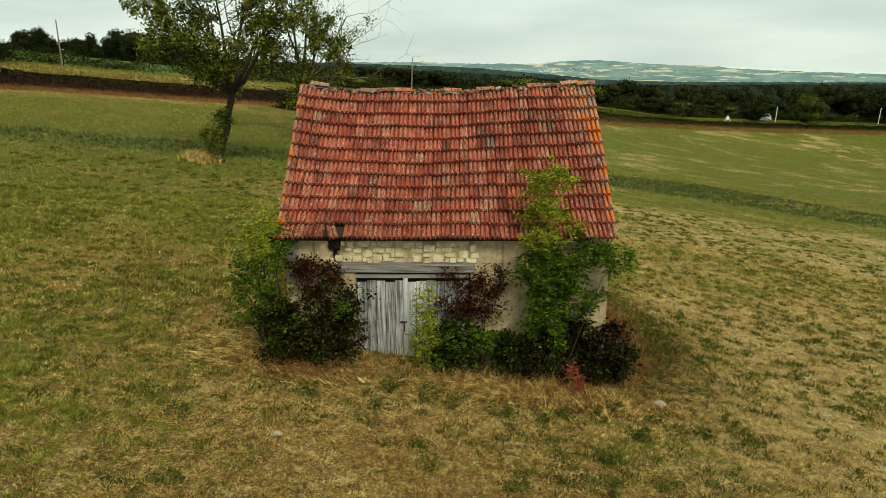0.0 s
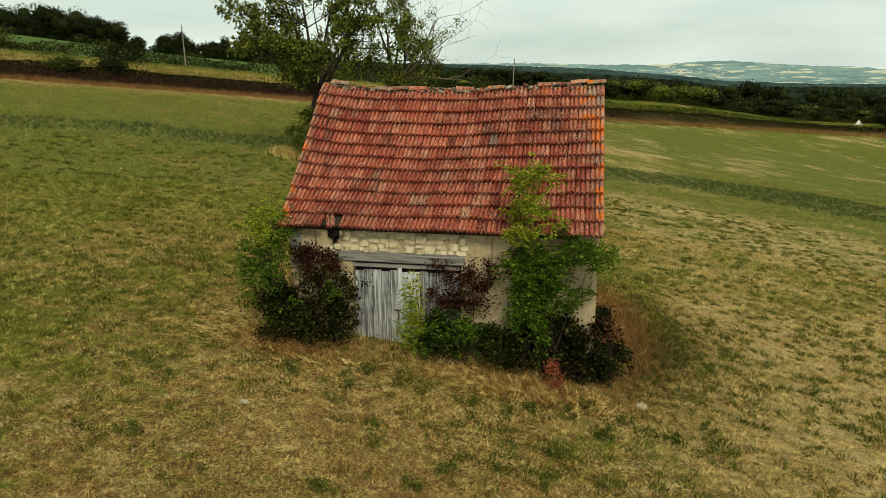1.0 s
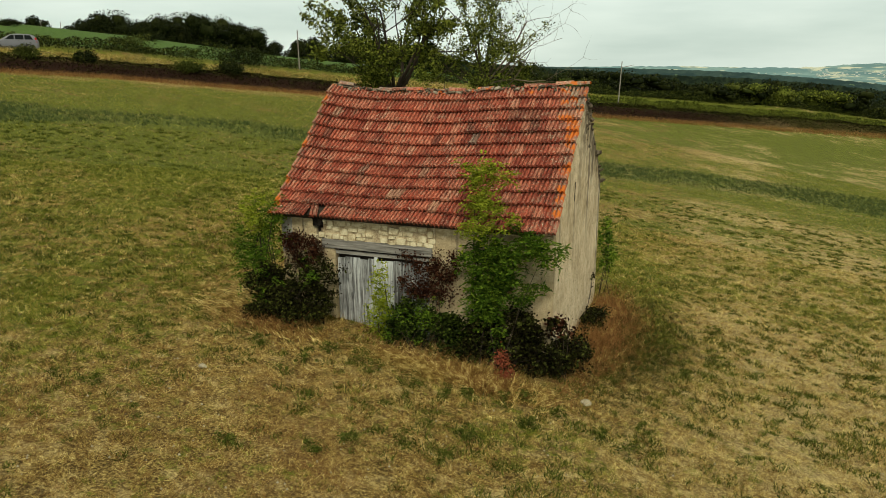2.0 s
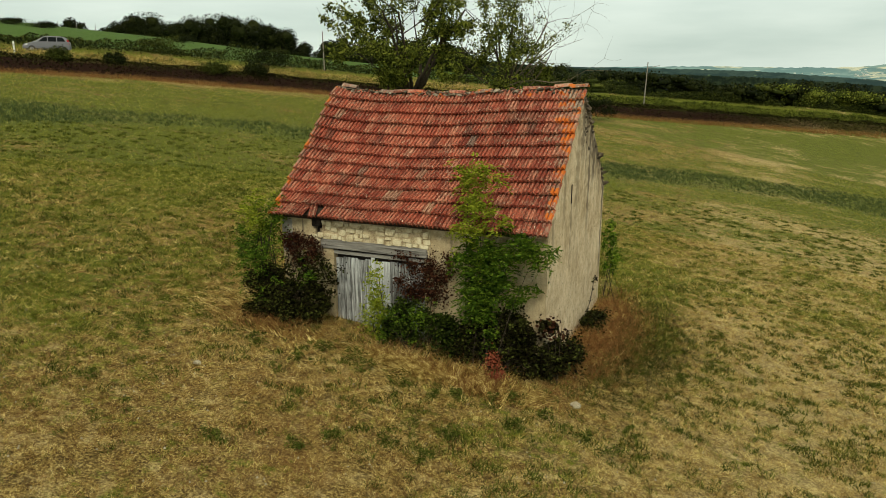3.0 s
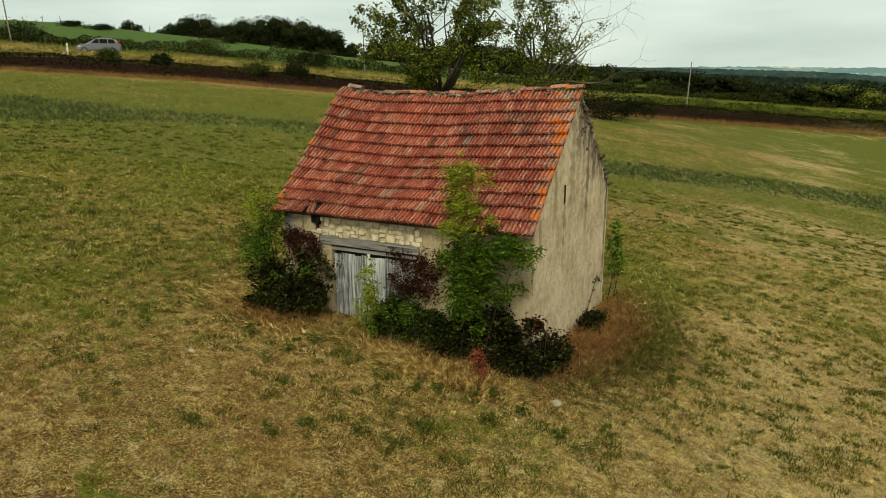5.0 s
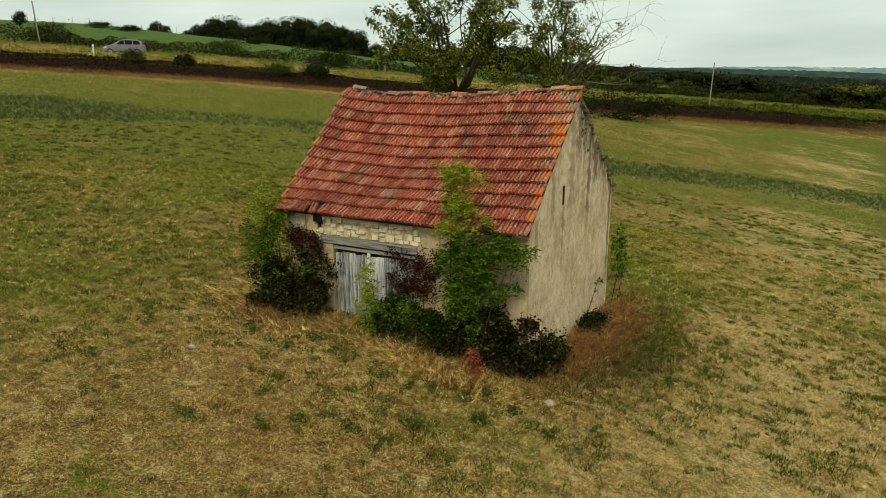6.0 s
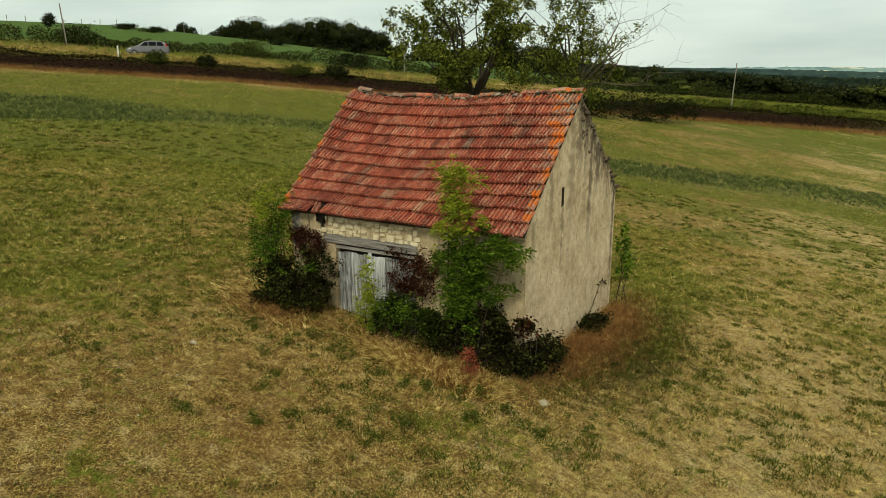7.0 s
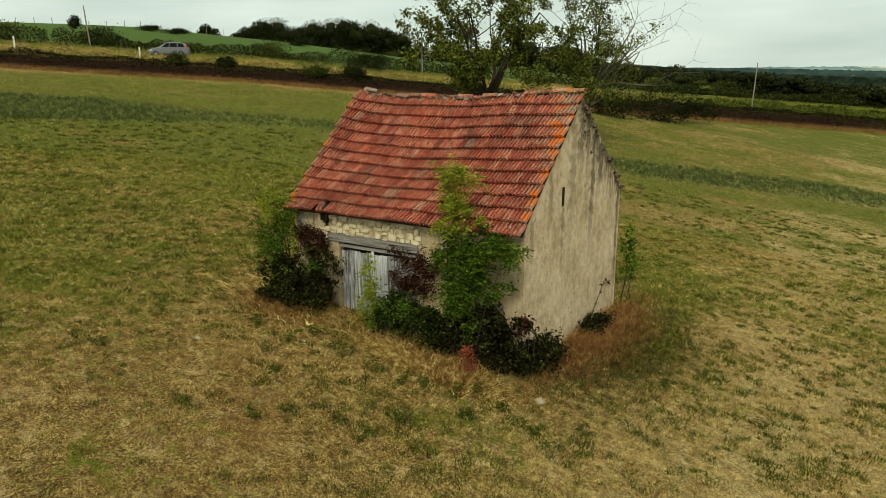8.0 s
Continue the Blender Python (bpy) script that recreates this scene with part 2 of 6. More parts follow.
def plain(name, colour, rough=0.5, metal=0.0, spec=0.4):
    m, nt, lk, b = shader(name, rough, metal, spec)
    n = noise_of(nt, lk, place(nt), 3.0, 4.0)
    c2 = tuple(v * 0.82 for v in colour)
    lk.new(mix_of(nt, lk, n, colour, c2), b.inputs["Base Color"])
    return m


def ground_material():
    """Mown meadow on pale soil: straw and green by the two attributes of the sheet, broken up by grain."""
    m, nt, lk, b = shader("meadow_soil", 0.95, spec=0.15)
    p = place(nt)
    a1, a2 = nt.new("ShaderNodeAttribute"), nt.new("ShaderNodeAttribute")
    a1.attribute_name, a2.attribute_name = "green", "lush"
    fine = noise_of(nt, lk, p, 20.0, 9.0, 0.86)
    mid = noise_of(nt, lk, p, 0.75, 6.0, 0.68, (0.45, 1.0, 1.0))
    tuft = noise_of(nt, lk, p, 3.2, 5.0, 0.7)
    wide = noise_of(nt, lk, p, 0.22, 5.0, 0.62, (0.5, 1.0, 1.0))
    fine = math_of(nt, lk, "ADD", math_of(nt, lk, "MULTIPLY", fine, 0.84), math_of(nt, lk, "MULTIPLY", tuft, 0.16))
    # darkest straw stops also paint the shade between tufts
    straw = ramp_of(nt, lk, fine, [(0.42, (0.03, 0.017, 0.005)), (0.48, (0.11, 0.068, 0.018)), (0.53, (0.28, 0.196, 0.058)), (0.59, (0.64, 0.5, 0.2))])
    green = ramp_of(nt, lk, fine, [(0.42, (0.017, 0.021, 0.002)), (0.5, (0.078, 0.096, 0.009)), (0.6, (0.23, 0.236, 0.03))])
    g = math_of(nt, lk, "ADD", a1.outputs["Fac"], math_of(nt, lk, "MULTIPLY", math_of(nt, lk, "SUBTRACT", mid, 0.5), 2.4))
    g = math_of(nt, lk, "ADD", g, math_of(nt, lk, "MULTIPLY", math_of(nt, lk, "SUBTRACT", wide, 0.5), 2.6))
    g = math_of(nt, lk, "ADD", g, math_of(nt, lk, "MULTIPLY", math_of(nt, lk, "SUBTRACT", fine, 0.5), 0.8))
    g = math_of(nt, lk, "ADD", g, math_of(nt, lk, "MULTIPLY", math_of(nt, lk, "SUBTRACT", tuft, 0.5), 3.0))
    pale = step_of(nt, lk, noise_of(nt, lk, p, 2.3, 6.0, 0.74, (0.7, 1.0, 1.0)), 0.5, 0.64)
    straw = mix_of(nt, lk, math_of(nt, lk, "MULTIPLY", pale, 0.65), straw, mix_of(nt, lk, step_of(nt, lk, fine, 0.42, 0.56), (0.2, 0.14, 0.05), (0.66, 0.53, 0.25)))
    # brown litter, darkened to carry shade between the tufts as well
    litter_shade = step_of(nt, lk, noise_of(nt, lk, p, 4.6, 6.0, 0.76), 0.54, 0.64)
    straw = mix_of(nt, lk, math_of(nt, lk, "MULTIPLY", litter_shade, 0.65), straw, (0.05, 0.029, 0.009))
    rust = step_of(nt, lk, noise_of(nt, lk, p, 0.16, 5.0, 0.65), 0.5, 0.64)
    xyz = nt.new("ShaderNodeSeparateXYZ")
    lk.new(p, xyz.inputs[0])
    east = step_of(nt, lk, math_of(nt, lk, "ADD", xyz.outputs["X"], math_of(nt, lk, "MULTIPLY", math_of(nt, lk, "SUBTRACT", wide, 0.5), 14.0)), 3.0, 9.0)
    rust = math_of(nt, lk, "MULTIPLY", rust, math_of(nt, lk, "SUBTRACT", 1.0, east))
    straw = mix_of(nt, lk, math_of(nt, lk, "MULTIPLY", rust, 0.5), straw, (0.17, 0.085, 0.03))
    straw = mix_of(nt, lk, math_of(nt, lk, "MULTIPLY", east, 0.4), straw, mix_of(nt, lk, step_of(nt, lk, fine, 0.42, 0.56), (0.26, 0.19, 0.075), (0.66, 0.55, 0.28)))
    col = mix_of(nt, lk, step_of(nt, lk, g, 0.28, 0.74), straw, green)
    # bank earth taken near black: shade under the hedge put into its colour
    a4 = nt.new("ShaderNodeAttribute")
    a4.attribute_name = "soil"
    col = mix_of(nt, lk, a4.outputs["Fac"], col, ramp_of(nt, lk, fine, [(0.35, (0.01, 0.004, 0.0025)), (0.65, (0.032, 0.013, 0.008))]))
    a3 = nt.new("ShaderNodeAttribute")
    a3.attribute_name = "crop"
    col = mix_of(nt, lk, a3.outputs["Fac"], col, ramp_of(nt, lk, mid, [(0.3, (0.04, 0.085, 0.009)), (0.7, (0.068, 0.122, 0.017))]))
    col = mix_of(nt, lk, a2.outputs["Fac"], col, ramp_of(nt, lk, fine, [(0.35, (0.04, 0.06, 0.014)), (0.65, (0.11, 0.14, 0.036))]))
    lk.new(col, b.inputs["Base Color"])
    bump_of(nt, lk, b, fine, 0.7, 0.08)
    return m


M_GROUND = ground_material()
REDS = [(0.0, (0.27, 0.05, 0.03)), (0.3, (0.37, 0.074, 0.043)), (0.65, (0.46, 0.1, 0.057)), (0.85, (0.52, 0.14, 0.085)), (1.0, (0.52, 0.21, 0.14))]
M_TILE = tile_material("clay_tile", REDS)
M_TILE_D = tile_material("sooty_tile", [(0.0, (0.15, 0.045, 0.032)), (1.0, (0.22, 0.065, 0.042))], 1.1)
M_TILE_G = tile_material("grey_replaced_tile", [(0.0, (0.2, 0.17, 0.145)), (1.0, (0.27, 0.22, 0.18))], 0.9)
M_TILE_P = tile_material("pale_tile", [(0.0, (0.4, 0.22, 0.15)), (1.0, (0.48, 0.3, 0.2))], 0.8)
M_MORTAR = mottled("ridge_mortar", [(0.35, (0.1, 0.085, 0.065)), (0.5, (0.26, 0.22, 0.17)), (0.62, (0.45, 0.4, 0.32))], 5.0, 30.0)
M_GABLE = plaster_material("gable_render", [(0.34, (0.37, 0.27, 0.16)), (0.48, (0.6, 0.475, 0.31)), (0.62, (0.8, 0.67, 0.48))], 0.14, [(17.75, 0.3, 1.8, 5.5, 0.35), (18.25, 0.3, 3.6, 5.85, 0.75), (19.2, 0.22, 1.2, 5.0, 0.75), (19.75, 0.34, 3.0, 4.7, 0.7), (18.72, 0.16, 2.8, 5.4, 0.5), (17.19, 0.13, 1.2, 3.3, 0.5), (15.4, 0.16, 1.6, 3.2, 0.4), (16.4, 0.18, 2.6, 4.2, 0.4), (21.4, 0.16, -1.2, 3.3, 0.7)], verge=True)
M_FRONT = plaster_material("front_render", [(0.34, (0.27, 0.2, 0.115)), (0.5, (0.47, 0.38, 0.235)), (0.66, (0.6, 0.5, 0.33))], 0.3, [(-2.24, 0.17, 1.75, 2.85, 0.8), (-2.74, 0.035, 1.9, 2.85, 0.6), (1.35, 0.05, 1.7, 2.8, 0.4)], "X")
M_CEMENT = plaster_material("grey_cement", [(0.3, (0.22, 0.215, 0.2)), (0.7, (0.38, 0.375, 0.36))], 0.3)
M_STONE = mottled("limestone", [(0.36, (0.28, 0.215, 0.125)), (0.48, (0.5, 0.43, 0.285)), (0.62, (0.66, 0.6, 0.43))], 6.0, 26.0, bump=0.6)
M_FIELDSTONE = mottled("field_limestone", [(0.34, (0.2, 0.17, 0.11)), (0.5, (0.36, 0.32, 0.23)), (0.66, (0.5, 0.46, 0.34))], 8.0, 40.0, bump=0.6)
M_RUBBLE = mottled("dirty_rubble", [(0.34, (0.02, 0.015, 0.01)), (0.5, (0.075, 0.058, 0.04)), (0.66, (0.24, 0.2, 0.14))], 4.0, 22.0, bump=0.7)
M_JOINT = mottled("joint_mortar", [(0.4, (0.22, 0.16, 0.095)), (0.56, (0.5, 0.42, 0.28))], 4.0, 40.0)
M_WOOD_Z = wood_material("grey_planks", [(0.36, (0.016, 0.014, 0.013)), (0.45, (0.14, 0.143, 0.145)), (0.55, (0.36, 0.375, 0.385)), (0.68, (0.64, 0.68, 0.69))], "z")
M_WOOD_X = wood_material("grey_beam", [(0.3, (0.06, 0.055, 0.05)), (0.5, (0.22, 0.21, 0.195)), (0.7, (0.36, 0.345, 0.32))], "x")
# dark boards; also serves as painted shade in the slot and behind the door
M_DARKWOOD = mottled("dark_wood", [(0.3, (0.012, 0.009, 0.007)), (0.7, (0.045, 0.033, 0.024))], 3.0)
# near black, for the filler that paints a hole's darkness
M_HOLE_DARK = mottled("hole_black", [(0.3, (0.005, 0.004, 0.003)), (0.7, (0.02, 0.014, 0.01))], 9.0)
M_IRON = mottled("rusty_iron", [(0.3, (0.03, 0.018, 0.012)), (0.7, (0.11, 0.05, 0.03))], 8.0, rough=0.7)
M_BARK = mottled("bark", [(0.35, (0.012, 0.009, 0.007)), (0.65, (0.06, 0.045, 0.032))], 3.0, 18.0, stretch=(3.0, 3.0, 0.6))
M_DEADWOOD = mottled("dead_bark", [(0.3, (0.07, 0.054, 0.036)), (0.7, (0.2, 0.16, 0.11))], 3.0, 18.0)
M_LEAF_TREE = leaf_material("tree_leaf", [(0.15, (0.012, 0.018, 0.003)), (0.42, (0.05, 0.068, 0.01)), (0.85, (0.26, 0.29, 0.045))], through_light=0.3)
M_LEAF_ASH = leaf_material("shrub_leaf_bright", [(0.15, (0.016, 0.036, 0.004)), (0.5, (0.06, 0.12, 0.011)), (0.85, (0.18, 0.26, 0.025))], through_light=0.3)
M_LEAF_LIME = leaf_material("sapling_leaf_yellowish", [(0.15, (0.09, 0.125, 0.01)), (0.5, (0.22, 0.27, 0.022)), (0.85, (0.38, 0.42, 0.045))], through_light=0.3)
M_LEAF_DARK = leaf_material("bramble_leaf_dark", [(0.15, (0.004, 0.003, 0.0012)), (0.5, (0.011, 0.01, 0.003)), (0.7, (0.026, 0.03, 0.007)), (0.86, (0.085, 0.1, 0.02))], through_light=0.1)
M_LEAF_BRAMBLE = leaf_material("bramble_leaf_green", [(0.15, (0.005, 0.007, 0.002)), (0.5, (0.016, 0.026, 0.004)), (0.72, (0.042, 0.064, 0.009)), (0.88, (0.11, 0.145, 0.024))], through_light=0.15)
M_LEAF_DRY = leaf_material("dry_vine_leaf", [(0.15, (0.009, 0.003, 0.002)), (0.5, (0.028, 0.01, 0.006)), (0.85, (0.11, 0.045, 0.024))], through_light=0.15)
M_LEAF_RED = leaf_material("red_leaf", [(0.15, (0.16, 0.04, 0.022)), (0.5, (0.26, 0.065, 0.035)), (0.85, (0.34, 0.12, 0.06))], through_light=0.15)
M_LEAF_WOOD = leaf_material("wood_leaf", [(0.15, (0.006, 0.009, 0.003)), (0.5, (0.012, 0.017, 0.004)), (0.85, (0.028, 0.034, 0.008))], through_light=0.1)
M_LEAF_VALLEY = leaf_material("valley_leaf", [(0.15, (0.014, 0.021, 0.004)), (0.5, (0.038, 0.05, 0.009)), (0.85, (0.1, 0.112, 0.022))], through_light=0.1)
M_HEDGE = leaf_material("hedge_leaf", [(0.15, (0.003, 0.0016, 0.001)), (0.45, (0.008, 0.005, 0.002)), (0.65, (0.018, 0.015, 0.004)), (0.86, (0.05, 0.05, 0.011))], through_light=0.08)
M_STRAW = blade_material("straw", [(0.05, (0.035, 0.016, 0.004)), (0.32, (0.18, 0.106, 0.024)), (0.55, (0.44, 0.31, 0.085)), (0.8, (0.94, 0.78, 0.34))])
M_RUSSET = blade_material("russet_straw", [(0.1, (0.06, 0.024, 0.009)), (0.45, (0.18, 0.085, 0.028)), (0.75, (0.34, 0.19, 0.066)), (0.95, (0.5, 0.34, 0.13))])
M_GRASS = blade_material("green_grass", [(0.05, (0.018, 0.024, 0.002)), (0.34, (0.088, 0.108, 0.009)), (0.6, (0.225, 0.235, 0.028)), (0.86, (0.62, 0.56, 0.17))], 0.7, 0.2)
M_LUSH = blade_material("lush_grass", [(0.1, (0.026, 0.044, 0.015)), (0.5, (0.066, 0.094, 0.03)), (0.9, (0.18, 0.195, 0.055))], 0.7, 0.2, 2.0)
M_RANK = blade_material("rank_grass", [(0.1, (0.012, 0.015, 0.003)), (0.5, (0.04, 0.05, 0.008)), (0.9, (0.12, 0.12, 0.022))], 0.7, 0.15)
M_WEED = leaf_material("weed_leaf", [(0.15, (0.02, 0.03, 0.004)), (0.5, (0.066, 0.086, 0.013)), (0.85, (0.18, 0.195, 0.04))], 0.7, 0.2)
M_ASPHALT = mottled("asphalt", [(0.3, (0.04, 0.04, 0.04)), (0.7, (0.075, 0.073, 0.07))], 2.0, 60.0)


# ---- mesh helpers ----
def mesh_of(name, verts, faces, material, smooth=False):
    me = bpy.data.meshes.new(name)
    me.from_pydata([tuple(v) for v in verts], [], faces)
    for mt in material if isinstance(material, (list, tuple)) else [material]:
        me.materials.append(mt)
    if smooth:
        me.polygons.foreach_set("use_smooth", [True] * len(me.polygons))
    me.update()
    return me


def fast_mesh(name, verts, faces, material, smooth=False):
    """From numpy arrays: verts n x 3, faces m x k, all with k corners."""
    verts, faces = np.asarray(verts, dtype=np.float32), np.asarray(faces, dtype=np.int32)
    me = bpy.data.meshes.new(name)
    m, k = faces.shape
    me.vertices.add(len(verts))
    me.vertices.foreach_set("co", verts.ravel())
    me.loops.add(m * k)
    me.loops.foreach_set("vertex_index", faces.ravel())
    me.polygons.add(m)
    me.polygons.foreach_set("loop_start", np.arange(0, m * k, k, dtype=np.int32))
    if smooth:
        me.polygons.foreach_set("use_smooth", np.ones(m, dtype=bool))
    me.materials.append(material)
    me.update(calc_edges=True)
    return me


def thing(name, where, label, category, group="", kind=""):
    ob = new(name)
    ob.location = where
    ob.empty_display_size = 0.2
    return tagged(ob, label, category, group, kind)


def child(name, me, parent, label=""):
    """Mesh in world coordinates, kept in place under its parent."""
    ob = new(name, me)
    ob.parent = parent
    top = Vector(parent.location)
    if parent.parent:
        top = Vector((0, 0, 0))
    ob.location = -top
    if label:
        tagged(ob, label)
    return ob


def part(name, bm, material, parent, label=""):
    me = bpy.data.meshes.new(name)
    bm.to_mesh(me)
    bm.free()
    me.materials.append(material)
    return child(name, me, parent, label)


def box_bm(x0, x1, y0, y1, z0, z1, bevel=0.0, jitter=0.0, rng=None, cuts=0):
    bm = bmesh.new()
    bmesh.ops.create_cube(bm, size=1.0)
    bmesh.ops.scale(bm, vec=(x1 - x0, y1 - y0, z1 - z0), verts=bm.verts)
    bmesh.ops.translate(bm, vec=((x0 + x1) / 2, (y0 + y1) / 2, (z0 + z1) / 2), verts=bm.verts)
    if bevel:
        bmesh.ops.bevel(bm, geom=bm.edges[:], offset=bevel, segments=1, affect="EDGES")
    if cuts:
        bmesh.ops.subdivide_edges(bm, edges=bm.edges[:], cuts=cuts, use_grid_fill=True)
    if jitter:
        for v in bm.verts:
            v.co += Vector((rng.uniform(-1, 1), rng.uniform(-1, 1), rng.uniform(-1, 1))) * jitter
    return bm


def lattice(ix, iy, seed):
    h = np.sin(ix * 127.1 + iy * 311.7 + seed * 74.7) * 43758.5453
    return h - np.floor(h)


def value_noise(x, y, seed=0):
    """Smooth noise from 0 to 1 on a unit lattice, for arrays."""
    ix, iy = np.floor(x), np.floor(y)
    fx, fy = x - ix, y - iy
    fx, fy = fx * fx * (3 - 2 * fx), fy * fy * (3 - 2 * fy)
    a, b = lattice(ix, iy, seed), lattice(ix + 1, iy, seed)
    c, d = lattice(ix, iy + 1, seed), lattice(ix + 1, iy + 1, seed)
    return (a * (1 - fx) + b * fx) * (1 - fy) + (c * (1 - fx) + d * fx) * fy


def cloud_noise(x, y, size, seed=0):
    return 0.55 * value_noise(x / size, y / size, seed) + 0.3 * value_noise(x * 2.1 / size, y * 2.1 / size, seed + 3) + 0.15 * value_noise(x * 4.3 / size, y * 4.3 / size, seed + 7)


def ease(v):
    v = np.clip(v, 0.0, 1.0)
    return v * v * (3 - 2 * v)


# ---- the lie of the land ----
# foot of the roadside bank, and the ground's height there
FOOT = np.array([(-300, -240, 22), (-130, -40, 12.5), (-63, 39, 7.4), (-48, 55, 6.05), (-25, 79, 3.15), (-5, 97, 0.95), (20, 113, -1.25), (52, 128, -3.55), (110, 148, -6.2), (300, 190, -13), (1200, 300, -22)], dtype=float)
BROW_AZ = np.array([-180, -120, -62, -53, -43, -33, -27.7, -21.5, -10, 0, 10, 25, 60, 120, 180], dtype=float)
BROW_Z = np.array([14, 19, 18.9, 18.3, 15.3, 11.4, 9.7, 7.6, 2.5, -1.5, -5, -10, -15, -10, 14], dtype=float)


def beyond_bank(x, y):
    """How far past the bank's foot (negative: on the field's side), and the foot's height there."""
    best = np.full(np.shape(x), 1e9)
    off, zf = np.zeros(np.shape(x)), np.zeros(np.shape(x))
    for (x0, y0, z0), (x1, y1, z1) in zip(FOOT[:-1], FOOT[1:]):
        dx, dy = x1 - x0, y1 - y0
        ln = math.hypot(dx, dy)
        u = np.clip(((x - x0) * dx + (y - y0) * dy) / ln ** 2, 0, 1)
        px, py = x - (x0 + u * dx), y - (y0 + u * dy)
        dist = np.hypot(px, py)
        side = np.where((-(x - x0) * dy + (y - y0) * dx) >= 0, 1.0, -1.0)
        near = dist < best
        best = np.where(near, dist, best)
        off = np.where(near, dist * side, off)
        zf = np.where(near, z0 + u * (z1 - z0), zf)
    return off, zf


def land(x, y):
    x, y = np.asarray(x, dtype=float), np.asarray(y, dtype=float)
    off, zf = beyond_bank(x, y)
    sx = np.where(np.abs(x) < 20, x, np.sign(x) * (20 + 60 * np.tanh((np.abs(x) - 20) / 60)))
    plane = 0.5 - 0.12 * sx - 0.03 * np.clip(y, -60, 130)
    w = np.clip(1 + off / 42, 0, 1) ** 2
    field = plane * (1 - w) + zf * w + 0.08 * (cloud_noise(x, y, 6.0, 5) - 0.5)
    far = np.hypot(x - 4, y)
    brow = np.interp(np.degrees(np.arctan2(x - 4, y)), BROW_AZ, BROW_Z)
    drop = np.where(brow > 7, 0.02, 0.06)
    brow = np.maximum(brow - drop * np.clip(far - 200, 0, 1500), -95)
    z = field + (1.3 * ease(off / 1.6) + 0.8 * ease((off - 1.6) / 3.6) + 0.9 * ease((off - 10) / 3)) * (1 - 0.6 * ease((x - 15) / 35))
    t = np.clip((off - 13) / 95, 0, 1)
    z = np.where(off > 13, (1 - t) * z + t * brow, z)
    return z


def land_at(x, y):
    return float(land(np.array([x]), np.array([y]))[0])


BAND_X = np.array([-80, -40, -34, -30, -26, -22, -17, -14, -8, -4, 0, 4, 8, 15, 20, 25, 30, 35, 60], dtype=float)
BAND_Y = np.array([-25, 26, 30, 37, 41.7, 43.3, 47, 48, 52, 54, 56.3, 59.3, 60.7, 63, 62.5, 61.5, 58.8, 55, 40], dtype=float)
BAND_HALF = np.array([8, 8, 7.2, 5, 4.4, 4.2, 3.8, 3.8, 4.4, 4.8, 5.2, 5.2, 5.2, 6.0, 7.4, 8.4, 8.4, 8, 8], dtype=float)


def band_of(x, y):
    """1 inside the strip of lusher grass that crosses the meadow."""
    mid = np.interp(x, BAND_X, BAND_Y) + 2.4 * (cloud_noise(x, y, 9.0, 11) - 0.5)
    half = np.interp(x, BAND_X, BAND_HALF)
    return ease((half + 1.0 - np.abs(y - mid)) / 4.2) * np.clip(0.2 + 1.1 * cloud_noise(x * 0.5, y, 4.2, 13), 0, 0.85)


def crop_of(x, y):
    """1 on the green crop field beyond the road."""
    off, _ = beyond_bank(x, y)
    return ease((off - 16) / 4) * ease((-4 - x) / 8)


def shaded_soil_of(x, y):
    """1 on the bank's dark earth; shade under the brambles is painted in."""
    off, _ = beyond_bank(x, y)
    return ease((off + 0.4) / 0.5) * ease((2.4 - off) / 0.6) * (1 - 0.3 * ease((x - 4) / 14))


def green_of(x, y):
    """Share of green in the meadow: dry by the barn and in front, greener up the field."""
    g = 0.32 + 0.28 * ease((y - 12) / 12) + 0.08 * ease((1 - x) / 5) + 0.55 * (cloud_noise(x, y, 2.6, 21) - 0.5) + 0.8 * (cloud_noise(x * 0.6, y, 11.0, 31) - 0.5)
    g = g + 0.12 * ease((-2 - x) / 8) * ease((y - 9) / 5) - 0.1 * ease((x - 9) / 12) * ease((26 - y) / 8)
    g = g + 0.3 * ease((y - 45) / 25) * ease((x - 8) / 12)
    g = g - 0.45 * ease((5.0 - np.hypot((x + 0.6) / 1.15, y - 7.8)) / 3.0)
    g = g - 0.3 * ease((5 - np.hypot((x + 10) / 1.8, y - 36)) / 4)
    g = g + 0.06 * ease((y - 22) / 8) - 0.3 * ease((x - 4.5) / 4) * ease((30 - y) / 9)
    g = g - 0.16 * ease((x - 3) / 5) * ease((y - 16) / 8) * ease((54 - y) / 8)
    ring = np.hypot((x - 0.2) / 1.25, y - 17)
    g = g - 0.7 * ease((5.9 - ring) / 1.8)
    g = g + 0.75 * ease(1.2 - np.hypot((x - 5.5) / 1.0, (y - 19.0) / 3.4))
    # a greener edge before the lush strip
    mid, half = np.interp(x, BAND_X, BAND_Y), np.interp(x, BAND_X, BAND_HALF)
    g = g + 0.35 * ease(1 - np.abs(y - (mid - half - 2.5)) / 4.5)
    off, _ = beyond_bank(x, y)
    g = g - 0.45 * ease((off + 9) / 8) * ease((13 - off) / 3) * (0.35 * ease(-off) + 1.1 * ease((-5 - x) / 25)) + 0.6 * ease((off - 1) / 2) * ease((x + 12) / 8) + 1.0 * ease((off - 40) / 8)
    return np.clip(g, 0, 1)


